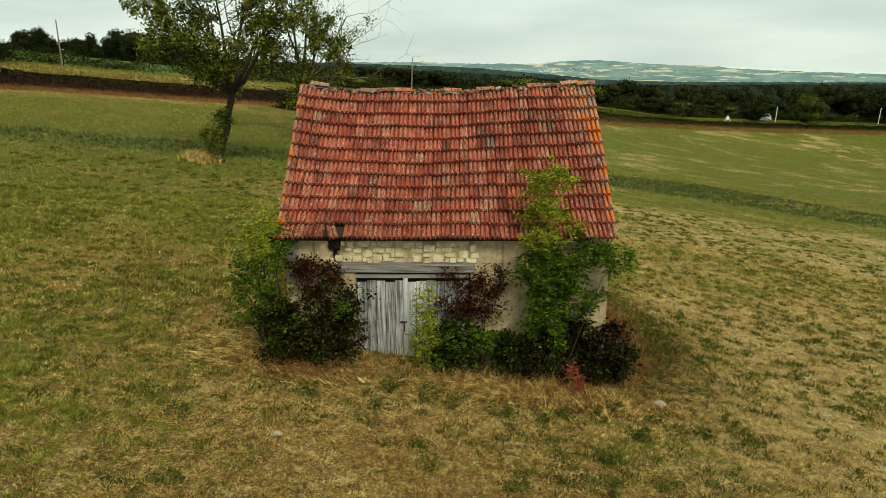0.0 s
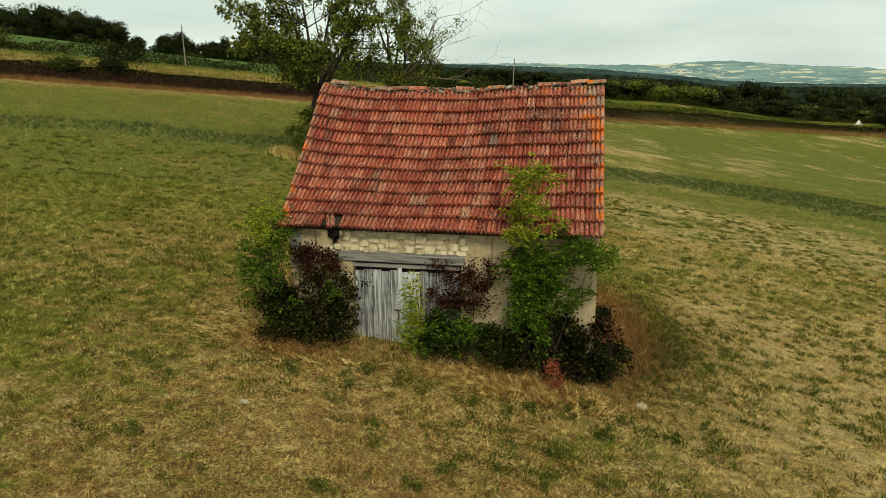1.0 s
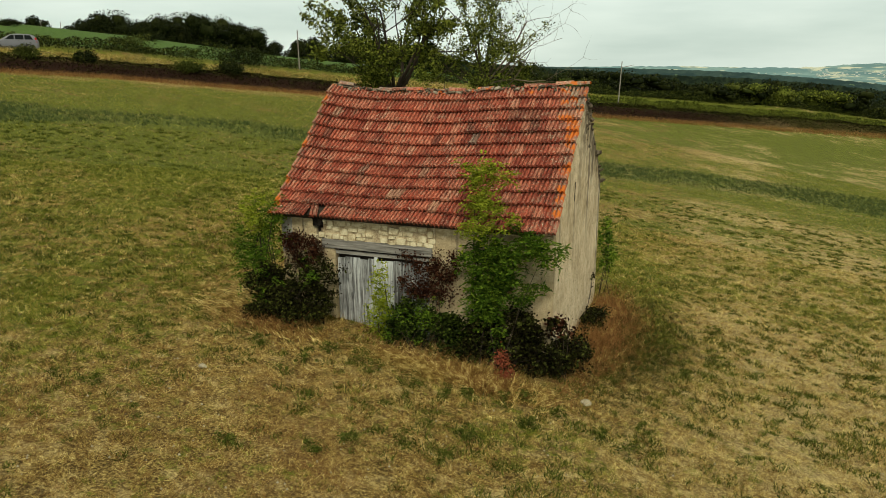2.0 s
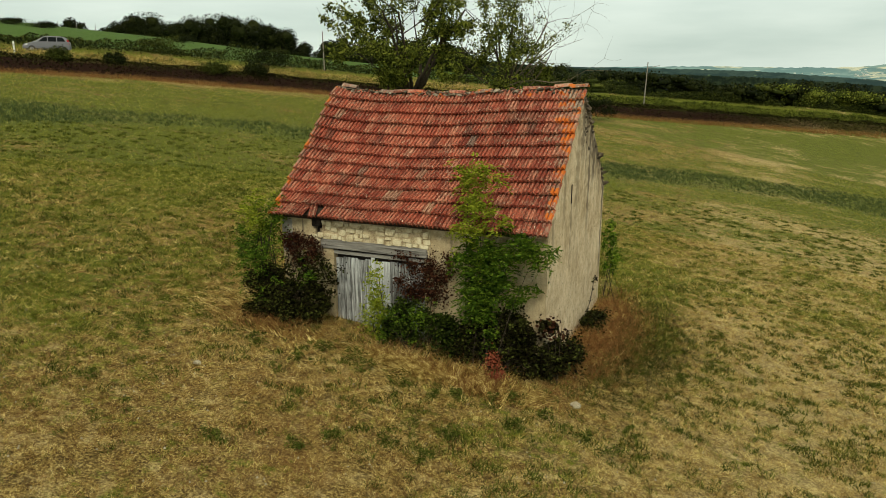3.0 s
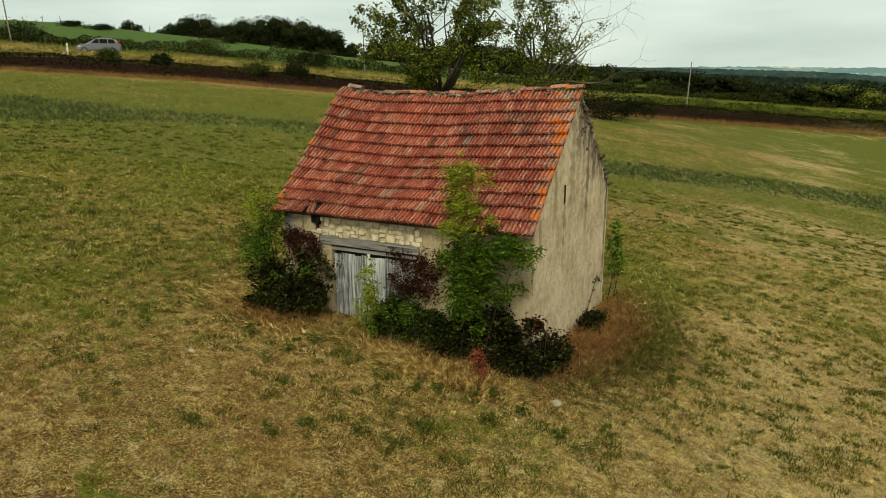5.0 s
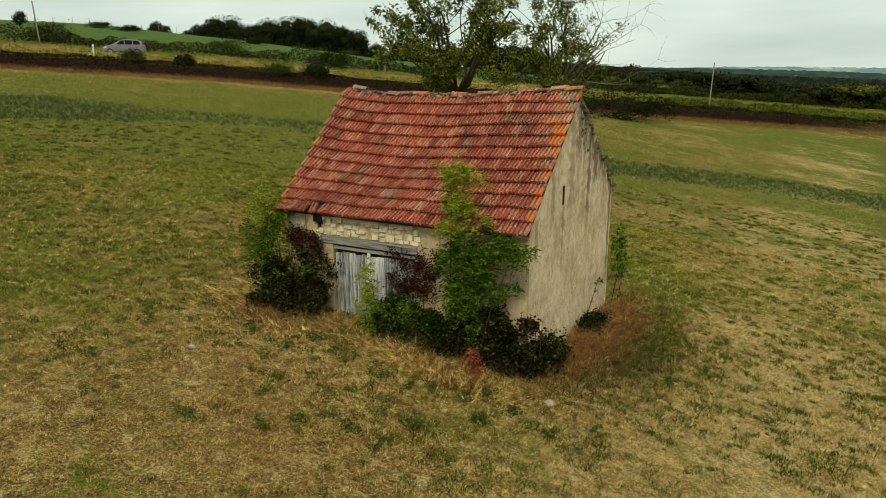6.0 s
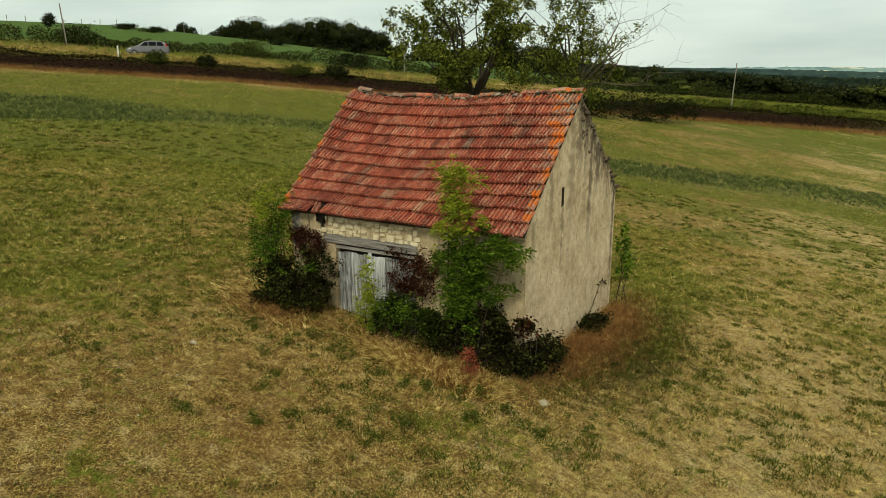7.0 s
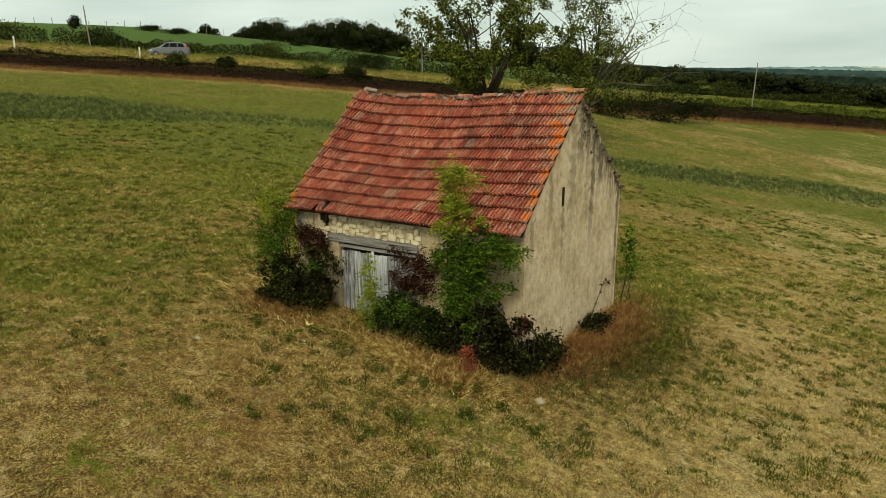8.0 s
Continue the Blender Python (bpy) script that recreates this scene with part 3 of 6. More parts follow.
# ---- ground ----
def build_ground():
    az = np.concatenate([np.arange(-66, 62, 0.5), np.arange(62, 294, 4.0)])
    rad = np.concatenate([[0.001], np.arange(1.0, 60, 1.2), np.arange(60, 165, 0.8), np.geomspace(166, 4600, 60)])
    a, r = np.meshgrid(np.radians(az), rad)
    x, y = 4 + r * np.sin(a), r * np.cos(a)
    z = land(x, y)
    n, m = r.shape
    verts = np.column_stack([x.ravel(), y.ravel(), z.ravel()])
    i = np.arange(n - 1)[:, None] * m + np.arange(m)[None, :]
    j = np.arange(n - 1)[:, None] * m + (np.arange(m)[None, :] + 1) % m
    quads = np.stack([i, j, j + m, i + m], axis=-1).reshape(-1, 4)
    me = fast_mesh("ground", verts, quads, M_GROUND, True)
    for key, fn in (("green", green_of), ("lush", band_of), ("crop", crop_of), ("soil", shaded_soil_of)):
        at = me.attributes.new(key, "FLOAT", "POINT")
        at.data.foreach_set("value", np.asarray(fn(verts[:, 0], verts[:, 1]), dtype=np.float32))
    return tagged(new("ground", me), "mown meadow of straw and green weeds on a slope", "ground", kind="structure")


build_ground()


def strip_along(name, off0, off1, lift, material, label, category):
    """A strip that follows the bank's line."""
    verts, faces = [], []
    pts = []
    for (x0, y0, _), (x1, y1, _) in zip(FOOT[1:-2], FOOT[2:-1]):
        for u in np.arange(0, 1, 0.05):
            pts.append((x0 + (x1 - x0) * u, y0 + (y1 - y0) * u))
    pts = np.array(pts)
    pts = np.column_stack([np.convolve(np.pad(pts[:, k], 6, mode="edge"), np.ones(13) / 13, "valid") for k in (0, 1)])
    d = np.gradient(pts, axis=0)
    nrm = np.column_stack([-d[:, 1], d[:, 0]]) / np.hypot(d[:, 0], d[:, 1])[:, None]
    for k, (p, q) in enumerate(zip(pts, nrm)):
        za = land_at(*(p + q * (off0 + off1) / 2)) + lift
        for off in (off0, off1):
            verts.append((*(p + q * off), za))
        if k:
            faces.append((2 * k - 2, 2 * k - 1, 2 * k + 1, 2 * k))
    return tagged(new(name, mesh_of(name, verts, faces, material)), label, category, kind="structure")


strip_along("road", 5.2, 9.6, 0.05, M_ASPHALT, "narrow grey asphalt country road above the bank", "road")


# ---- far distance ----
def backdrop(name, dist, profile, foot, material, label, rough=0.0008):
    """A far ridge as a plain curved screen; profile: azimuth in degrees, height of its crest."""
    az = np.arange(profile[0][0], profile[-1][0] + 0.01, 0.04)
    top = np.interp(az, [p[0] for p in profile], [p[1] for p in profile])
    top = top + dist * 0.0011 * (cloud_noise(az * 3.0, az * 0 + dist, 1.0, 3) - 0.5) + dist * rough * (value_noise(az * 900 / dist * 14.0, az * 0, 9) - 0.5)
    x, y = np.sin(np.radians(az)) * dist, np.cos(np.radians(az)) * dist
    rows = [np.column_stack([x * s, y * s, foot + (top - foot) * f]) for s, f in ((1.0, 0.0), (1.003, 0.35), (1.01, 0.7), (1.02, 1.0))]
    m = len(az)
    i = (np.arange(3)[:, None] * m + np.arange(m - 1)[None, :]).ravel()
    me = fast_mesh(name, np.vstack(rows), np.column_stack([i, i + 1, i + m + 1, i + m]), material)
    return tagged(new(name, me), label, "backdrop", kind="structure")


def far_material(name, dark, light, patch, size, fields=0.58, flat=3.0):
    """Far land with haze put into its colours and a faint glow: woods and fields, as long flat patches where flat is
    large.
    """
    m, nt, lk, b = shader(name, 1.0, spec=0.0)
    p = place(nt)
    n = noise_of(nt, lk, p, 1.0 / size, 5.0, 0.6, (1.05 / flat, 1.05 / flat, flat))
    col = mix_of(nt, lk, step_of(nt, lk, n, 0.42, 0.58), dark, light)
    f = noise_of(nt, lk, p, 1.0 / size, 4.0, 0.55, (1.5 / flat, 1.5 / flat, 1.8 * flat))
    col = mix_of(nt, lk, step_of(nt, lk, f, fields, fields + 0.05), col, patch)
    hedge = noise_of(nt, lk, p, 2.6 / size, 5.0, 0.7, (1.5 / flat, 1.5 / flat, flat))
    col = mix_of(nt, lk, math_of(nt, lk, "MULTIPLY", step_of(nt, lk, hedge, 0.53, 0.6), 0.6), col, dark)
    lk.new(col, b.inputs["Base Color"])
    # weak emission lifts the land's colours in place of haze
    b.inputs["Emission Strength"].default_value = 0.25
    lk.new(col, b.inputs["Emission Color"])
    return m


# blue haze of distance is mixed into these colours, least in the woods
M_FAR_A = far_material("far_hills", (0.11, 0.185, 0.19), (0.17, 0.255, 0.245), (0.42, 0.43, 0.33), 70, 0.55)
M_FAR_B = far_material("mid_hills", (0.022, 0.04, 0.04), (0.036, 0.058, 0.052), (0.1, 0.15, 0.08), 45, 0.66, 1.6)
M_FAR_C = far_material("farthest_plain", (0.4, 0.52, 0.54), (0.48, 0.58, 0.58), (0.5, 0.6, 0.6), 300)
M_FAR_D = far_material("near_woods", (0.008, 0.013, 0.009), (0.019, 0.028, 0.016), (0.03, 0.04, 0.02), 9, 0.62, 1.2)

backdrop("backdrop_plain", 4500, [(-30, 60), (-8, 60), (5, 50), (20, 36), (32, -2), (60, -10)], -60, M_FAR_C, "plain on the horizon with pale blue haze in its colour")
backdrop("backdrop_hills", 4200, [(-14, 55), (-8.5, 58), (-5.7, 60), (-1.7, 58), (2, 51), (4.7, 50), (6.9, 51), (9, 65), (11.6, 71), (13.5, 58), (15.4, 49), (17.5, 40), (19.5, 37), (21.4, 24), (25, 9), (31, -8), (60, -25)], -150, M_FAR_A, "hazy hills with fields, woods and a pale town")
backdrop("backdrop_ridge", 2600, [(-22, 52), (-14, 40), (-6, 33), (-2, 27), (2, 19), (8, -4), (11.7, -22), (17.6, -29), (31, -27), (60, -30)], -160, M_FAR_B, "wooded ridge in the middle distance with blue haze in its colour")
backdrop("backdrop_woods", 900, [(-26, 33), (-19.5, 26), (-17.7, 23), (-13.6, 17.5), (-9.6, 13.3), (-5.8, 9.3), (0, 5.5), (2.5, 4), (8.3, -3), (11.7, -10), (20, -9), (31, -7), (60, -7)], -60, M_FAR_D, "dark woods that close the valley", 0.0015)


def far_town():
    """A pale town on the slope of the far hill: small gabled houses."""
    r = random.Random(12)
    verts, faces = [], []
    for _ in range(60):
        az = radians(r.choice([r.gauss(10.0, 1.6), r.gauss(7.4, 0.35), r.uniform(0, 18)]))
        d = 4090 + r.uniform(-20, 20)
        x, y, z = d * math.sin(az), d * math.cos(az), r.gauss(16, 10)
        w, h = r.uniform(2.5, 6), r.uniform(2.0, 3.6)
        o = len(verts)
        for yy in (0, 9):
            verts += [(x - w, y + yy, z), (x + w, y + yy, z), (x + w, y + yy, z + h), (x, y + yy, z + h * 1.5), (x - w, y + yy, z + h)]
        faces += [(o, o + 1, o + 2, o + 3, o + 4), (o + 9, o + 8, o + 7, o + 6, o + 5)]
        faces += [(o + k, o + 5 + k, o + 5 + (k + 1) % 5, o + (k + 1) % 5) for k in range(5)]
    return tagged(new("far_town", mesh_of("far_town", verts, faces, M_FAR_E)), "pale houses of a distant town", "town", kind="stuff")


# houses greyed and glowing with the same painted haze
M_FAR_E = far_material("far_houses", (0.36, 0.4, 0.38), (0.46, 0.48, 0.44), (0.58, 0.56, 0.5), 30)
far_town()


# ---- leaves and stems ----
def unit_rows(v):
    return v / np.maximum(np.linalg.norm(v, axis=1, keepdims=True), 1e-6)


def leaf_mesh(name, centres, long_way, size, wide, material, rng):
    """Pointed leaves: four corners each, slightly folded along the middle."""
    n = len(centres)
    long_way = unit_rows(long_way)
    side = unit_rows(np.cross(long_way, unit_rows(rng.normal(size=(n, 3)))))
    up = np.cross(side, long_way)
    s = (np.asarray(size) * rng.uniform(0.7, 1.3, n))[:, None]
    base, tip = centres - long_way * s * 0.5, centres + long_way * s * 0.5 - up * s * 0.12
    mid = centres + up * s * 0.08 - long_way * s * 0.06
    v = np.stack([base, mid + side * s * wide, tip, mid - side * s * wide], axis=1).reshape(-1, 3)
    return fast_mesh(name, v, np.arange(4 * n).reshape(-1, 4), material)


def clump_points(rng, centre, radii, n, knots):
    """Points in an uneven crown: gathered about knots inside an ellipsoid."""
    k = unit_rows(rng.normal(size=(knots, 3))) * rng.uniform(0.35, 1.0, (knots, 1)) ** 0.5
    pick = rng.integers(0, knots, n)
    p = k[pick] + rng.normal(size=(n, 3)) * 0.24 * rng.uniform(0.5, 1.5, knots)[pick][:, None]
    return np.asarray(centre) + p * np.asarray(radii)


def spray_points(rng, p, leaflets, length):
    """Feathered leaves: leaflets in pairs along a drooping stalk at each point."""
    n = len(p)
    way = unit_rows(rng.normal(size=(n, 3)) * (1, 1, 0.5) + (0, -0.25, 0.1))
    side = unit_rows(np.cross(way, np.tile((0.0, 0.0, 1.0), (n, 1)) + rng.normal(size=(n, 3)) * 0.3))
    cs, ws = [], []
    for k in range(leaflets):
        u = (k // 2 + 0.5) / ((leaflets + 1) // 2)
        sg = 1 if k % 2 else -1
        w = way * 0.55 + side * sg * 0.8
        if k == leaflets - 1:
            w, u, sg = way, 1.05, 0
        c = p + way * length * u - np.array((0, 0, 1.0)) * length * 0.35 * u * u + side * sg * length * 0.22
        cs.append(c)
        ws.append(w)
    return np.vstack(cs), np.vstack(ws)


def tube(path, radii, sides=6):
    """Vertices and faces of a round stem along a path."""
    path = [Vector(p) for p in path]
    verts, faces = [], []
    for k, p in enumerate(path):
        d = (path[min(k + 1, len(path) - 1)] - path[max(k - 1, 0)]).normalized()
        a = d.orthogonal().normalized()
        b = d.cross(a)
        for s in range(sides):
            t = 2 * math.pi * s / sides
            verts.append(p + (a * math.cos(t) + b * math.sin(t)) * radii[k])
        if k:
            o = (k - 1) * sides
            for s in range(sides):
                faces.append((o + s, o + (s + 1) % sides, o + sides + (s + 1) % sides, o + sides + s))
    return verts, faces


class Stems:
    def __init__(self):
        self.verts, self.faces = [], []

    def add(self, path, radii, sides=6):
        v, f = tube(path, radii, sides)
        o = len(self.verts)
        self.verts += v
        self.faces += [tuple(i + o for i in q) for q in f]


def shrub(name, base, label, category, clumps, material, leaf=0.1, wide=0.24, feather=0, seed=1, stems=5, stem_r=0.02, stem_mat=None, group=""):
    """clumps: (dx, dy, dz, rx, ry, rz, leaves, knots) from the base."""
    rng = np.random.default_rng(seed)
    b = np.array((base[0], base[1], land_at(base[0], base[1])))
    root = thing(name, tuple(b), label, category, group)
    canes, cs = [], []
    for dx, dy, dz, rx, ry, rz, n, knots in clumps:
        p = clump_points(rng, b + (dx, dy, dz), (rx, ry, rz), n, knots)
        p[:, 2] = np.maximum(p[:, 2], land(p[:, 0], p[:, 1]) + 0.02)
        cs.append(p)
        for _ in range(max(1, stems // len(clumps))):
            tip = b + (dx, dy, dz) + rng.uniform(-0.6, 0.6, 3) * (rx, ry, rz)
            foot = b + (rng.uniform(-0.3, 0.3), rng.uniform(-0.15, 0.15), -0.05)
            mid = foot * 0.5 + tip * 0.5 + rng.normal(size=3) * 0.08
            canes.append(tube([foot, mid, tip], [stem_r, stem_r * 0.7, stem_r * 0.25], 5))
    p = np.vstack(cs)
    if feather:
        c, w = spray_points(rng, p, feather, leaf * 2.6)
    else:
        c, w = p, rng.normal(size=p.shape) * (1, 1, 0.6)
    for v, f in canes:
        child("stem", mesh_of("stem", v, f, stem_mat or M_BARK, True), root)
    child("foliage", leaf_mesh("foliage", c, w, leaf, wide, material, rng), root)
    return root


def tree(name, base, label, trunk, limbs, seed, leaf_mat, leaf, leaves_per_twig, bare=(), twig_spread=0.5, depth=3, scale=1.0):
    """trunk: points and radii; limbs: (start index, direction, length, radius); bare: limbs with no leaves."""
    rng = np.random.default_rng(seed)
    root = thing(name, base, label, "tree")
    st, dead, ends = Stems(), Stems(), []
    pts = [Vector(base) + Vector(p) for p, _ in trunk]
    st.add(pts, [r for _, r in trunk], 9)

    def grow(p, d, length, r, level, bag, leafy):
        steps = 4
        path, rad = [p], [r]
        q = p.copy()
        way = d.normalized()
        for k in range(steps):
            way = (way + Vector(rng.normal(size=3)) * 0.16 + Vector((0, 0, 0.05))).normalized()
            q = q + way * length / steps
            path.append(q.copy())
            rad.append(r * (1 - 0.62 * (k + 1) / steps))
        bag.add(path, rad, 6 if level < 2 else 4)
        if level >= depth:
            ends.extend((x, leafy) for x in path[1:])
            return
        for _ in range(3 if level < 2 else 4):
            k = int(rng.integers(2, steps + 1))
            out = (way * 0.55 + Vector(rng.normal(size=3)) * 0.75 + Vector((0, 0, 0.12))).normalized()
            grow(path[k], out, length * rng.uniform(0.45, 0.7), max(rad[k] * 0.6, 0.012), level + 1, bag, leafy)

    for k, d, length, r in limbs:
        grow(pts[k], Vector(d), length, r, 1, st, True)
    for k, d, length, r in bare:
        grow(pts[k], Vector(d), length, r, 1, dead, False)
    child("trunk", mesh_of("trunk", st.verts, st.faces, M_BARK, True), root)
    if dead.verts:
        child("dead_limb", mesh_of("dead_limb", dead.verts, dead.faces, M_DEADWOOD, True), root, "bare grey dead branches")
    e = np.array([tuple(x) for x, lf in ends if lf])
    e = e[rng.random(len(e)) < 0.44]
    n = leaves_per_twig
    p = np.repeat(e, n, axis=0) + rng.normal(size=(len(e) * n, 3)) * twig_spread * np.repeat(rng.uniform(0.5, 1.2, len(e)), n)[:, None]
    child("crown", leaf_mesh("crown", p, rng.normal(size=p.shape) * (1, 1, 0.7) - (0, 0, 0.3), leaf, 0.27, leaf_mat, rng), root)
    return root


def lump_core(c, radii, rng, sides=10, rings=6):
    """A lumpy closed clump inside a far crown: vertices and four-cornered faces."""
    a, b = np.meshgrid(np.linspace(0, 2 * math.pi, sides, endpoint=False), np.linspace(-1.45, 1.45, rings))
    d = np.stack([np.cos(a) * np.cos(b), np.sin(a) * np.cos(b), np.sin(b)], axis=-1).reshape(-1, 3)
    v = np.asarray(c) + d * np.asarray(radii) * rng.uniform(0.5, 1.0, (len(d), 1))
    i = (np.arange(rings - 1)[:, None] * sides + np.arange(sides)[None, :]).ravel()
    j = (np.arange(rings - 1)[:, None] * sides + (np.arange(sides)[None, :] + 1) % sides).ravel()
    return v, np.column_stack([i, j, j + sides, i + sides])


def crown_mesh(name, p, cores, leaf, wide, material, rng):
    """Far foliage in one mesh: clumps with small leaves standing off them."""
    n = len(p)
    long_way = unit_rows(rng.normal(size=p.shape))
    side = unit_rows(np.cross(long_way, unit_rows(rng.normal(size=p.shape))))
    s = (leaf * rng.uniform(0.6, 1.3, n))[:, None]
    lv = np.stack([p - long_way * s * 0.5, p + side * s * wide, p + long_way * s * 0.5, p - side * s * wide], axis=1).reshape(-1, 3)
    vs, fs, o = [lv], [np.arange(4 * n).reshape(-1, 4)], 4 * n
    for v, f in cores:
        vs.append(v)
        fs.append(f + o)
        o += len(v)
    return fast_mesh(name, np.vstack(vs), np.vstack(fs), material)


def lump_tree(name, x, y, h, w, label, seed, material, n=700, leaf=0.55, group="", trunk_h=0.3):
    """A tree seen from afar: trunk, forked limbs, a crown of several lobes."""
    rng = np.random.default_rng(seed)
    z = land_at(x, y)
    root = thing(name, (x, y, z), label, "tree", group)
    st = Stems()
    lobes = int(rng.integers(9, 14))
    ps, cores = [], []
    r0 = max(0.12, h * 0.025)
    st.add([(x, y, z - 0.3), (x, y, z + h * trunk_h), (x + 0.2, y, z + h * 0.75)], [r0 * 1.3, r0, r0 * 0.3], 6)
    for k in range(lobes):
        u = rng.uniform(-0.34, 0.34)
        c = np.array((x + u * w, y + rng.uniform(-0.3, 0.3) * w, z + h * rng.uniform(0.2, 0.84 - 0.8 * abs(u))))
        rr = np.array((w * rng.uniform(0.2, 0.3), w * rng.uniform(0.2, 0.3), h * rng.uniform(0.14, 0.24)))
        if k == 0:
            c, rr = np.array((x, y, z + h * 0.26)), np.array((w * 0.48, w * 0.45, h * 0.28))
        st.add([(x, y, z + h * trunk_h), tuple(c)], [r0 * 0.6, r0 * 0.15], 5)
        d = unit_rows(rng.normal(size=(n // lobes, 3)))
        q = c + d * rr * rng.uniform(0.72, 1.14, (len(d), 1))
        cores.append(lump_core(c, rr * 0.8, rng))
        ps.append(q[q[:, 2] > z + 0.02 * h])
    p = np.vstack(ps)
    child("trunk", mesh_of("trunk", st.verts, st.faces, M_BARK, True), root)
    child("crown", crown_mesh("crown", p, cores, leaf, 0.42, material, rng), root)
    return root


# ---- the barn ----
X0, X1 = -3.36, 3.66          # outer faces of the gable walls
YF, YR = 15.0, 21.6           # outer faces of front and rear wall
RIDGE_Y, RIDGE_Z = 18.1, 6.0
EAVE_Y, EAVE_Z = 14.72, 2.93
REAR_Y, REAR_Z = 21.62, 3.1
RX0, RX1 = -3.5, 3.74
ROWS_OF_TILES, TILES_ACROSS = 12, 35
PITCH = (RX1 - RX0) / TILES_ACROSS
SLOPE = math.hypot(RIDGE_Y - EAVE_Y, RIDGE_Z - EAVE_Z)
GAUGE = SLOPE / ROWS_OF_TILES
DOWN = Vector((0, EAVE_Y - RIDGE_Y, EAVE_Z - RIDGE_Z)).normalized()
OUT = Vector((0, -1, 0)) * (RIDGE_Z - EAVE_Z) / SLOPE + Vector((0, 0, 1)) * (RIDGE_Y - EAVE_Y) / SLOPE


def sag(x, v):
    """How far the old roof has sunk; v runs from the ridge, 0, to the eave, 1."""
    u = min(max((x - RX0) / (RX1 - RX0), 0.0), 1.0)
    s = 6.75 * u * (1 - u) ** 2 * 0.75 + 0.25 * math.sin(math.pi * u)
    return s * (0.15 + 0.17 * math.sin(math.pi * min(v * 1.05, 1.0)) - 0.13 * v * v) + 0.02 * math.sin(x * 2.3 + v * 4)


def on_roof(x, v, lift=0.0):
    p = Vector((x, RIDGE_Y, RIDGE_Z)) + DOWN * (SLOPE * v)
    return p + OUT * (lift - sag(x, v))


barn = thing("barn", (0.15, 18.3, land_at(0.15, 18.3)), "small abandoned stone barn with a sagging red tile roof", "barn")
rng_b = random.Random(5)

# walls
GROUND_LOW = -1.4
DX0, DX1, DTOP = -1.86, 0.66, 2.1


def wall_block(x0, x1, y0, y1, z0, z1):
    bm = box_bm(x0, x1, y0, y1, z0, z1)
    return bm


def joined(bms):
    out = bmesh.new()
    for b in bms:
        me = bpy.data.meshes.new("tmp")
        b.to_mesh(me)
        b.free()
        out.from_mesh(me)
        bpy.data.meshes.remove(me)
    return out


front = part("front_wall", wall_block(X0, X1 - 0.002, YF, YF + 0.45, GROUND_LOW, 2.82), M_FRONT, barn, "front wall of flaking beige render over limestone")
part("rear_wall", wall_block(X0, X1 - 0.002, YR - 0.45, YR, GROUND_LOW, 3.05), M_FRONT, barn)


def gable_wall(name, xa, xb, material, slot):
    """A gable of even thickness, its outline following the roof; slot: cut a narrow opening."""
    prof = [(YF + 0.002, GROUND_LOW), (YR - 0.002, GROUND_LOW), (YR - 0.002, REAR_Z + 0.1)]
    for k in range(1, 7):
        f = k / 7
        prof.append((YR + (RIDGE_Y + 0.12 - YR) * f, REAR_Z + 0.16 + (RIDGE_Z - 0.08 - REAR_Z - 0.16) * f + (0.0 if slot is None else rng_b.uniform(-0.03, 0.05))))
    prof.append((RIDGE_Y + 0.05, RIDGE_Z - 0.04))
    for v in (0.2, 0.4, 0.6, 0.8, 0.9):
        q = min((on_roof(xx, v, -0.05) for xx in (xa, xb)), key=lambda w: w.z)
        prof.append((q.y, q.z))
    prof.append((YF + 0.002, prof[-1][1] - 0.06))
    tops = sorted(prof[2:])

    def top(y):
        return float(np.interp(y, [q[0] for q in tops], [q[1] for q in tops]))

    def slab(ya, yb, za=None, zb=None):
        """The wall between two upright planes, from za (the ground) to zb (the roof)."""
        ys = [ya] + [q[0] for q in tops if ya < q[0] < yb] + [yb]
        ring = [(yb, za or GROUND_LOW), (ya, za or GROUND_LOW)] + [(y, zb or top(y)) for y in (ys if zb is None else [ya, yb])]
        bm = bmesh.new()
        va = [bm.verts.new((xa, y, z)) for y, z in ring]
        vb = [bm.verts.new((xb, y, z)) for y, z in ring]
        n = len(ring)
        for i in range(n):
            bm.faces.new((va[i], va[(i + 1) % n], vb[(i + 1) % n], vb[i]))
        bm.faces.new(list(reversed(va)))
        bm.faces.new(vb)
        bmesh.ops.recalc_face_normals(bm, faces=bm.faces[:])
        return bm

    y0, y1 = YF + 0.002, YR - 0.002
    if slot is None:
        return slab(y0, y1)
    pieces, y = [], y0
    for sy0, sy1, sz0, sz1 in slot:
        pieces += [slab(y, sy0), slab(sy0, sy1, None, sz0), slab(sy0, sy1, sz1, None)]
        y = sy1
    bm = joined(pieces + [slab(y, y1)])
    bmesh.ops.remove_doubles(bm, verts=bm.verts[:], dist=0.0005)
    return bm


def cut(ob, boxes):
    """Openings through a wall, by boolean differences applied at once."""
    for b in boxes:
        me = bpy.data.meshes.new("cutter")
        bm = box_bm(*b)
        bm.to_mesh(me)
        bm.free()
        c = new("cutter", me)
        md = ob.modifiers.new("cut", "BOOLEAN")
        md.object, md.operation, md.solver = c, "DIFFERENCE", "EXACT"
        bpy.context.view_layer.update()
        done = bpy.data.meshes.new_from_object(ob.evaluated_get(bpy.context.evaluated_depsgraph_get()))
        ob.modifiers.clear()
        ob.data = done
        bpy.data.objects.remove(c)


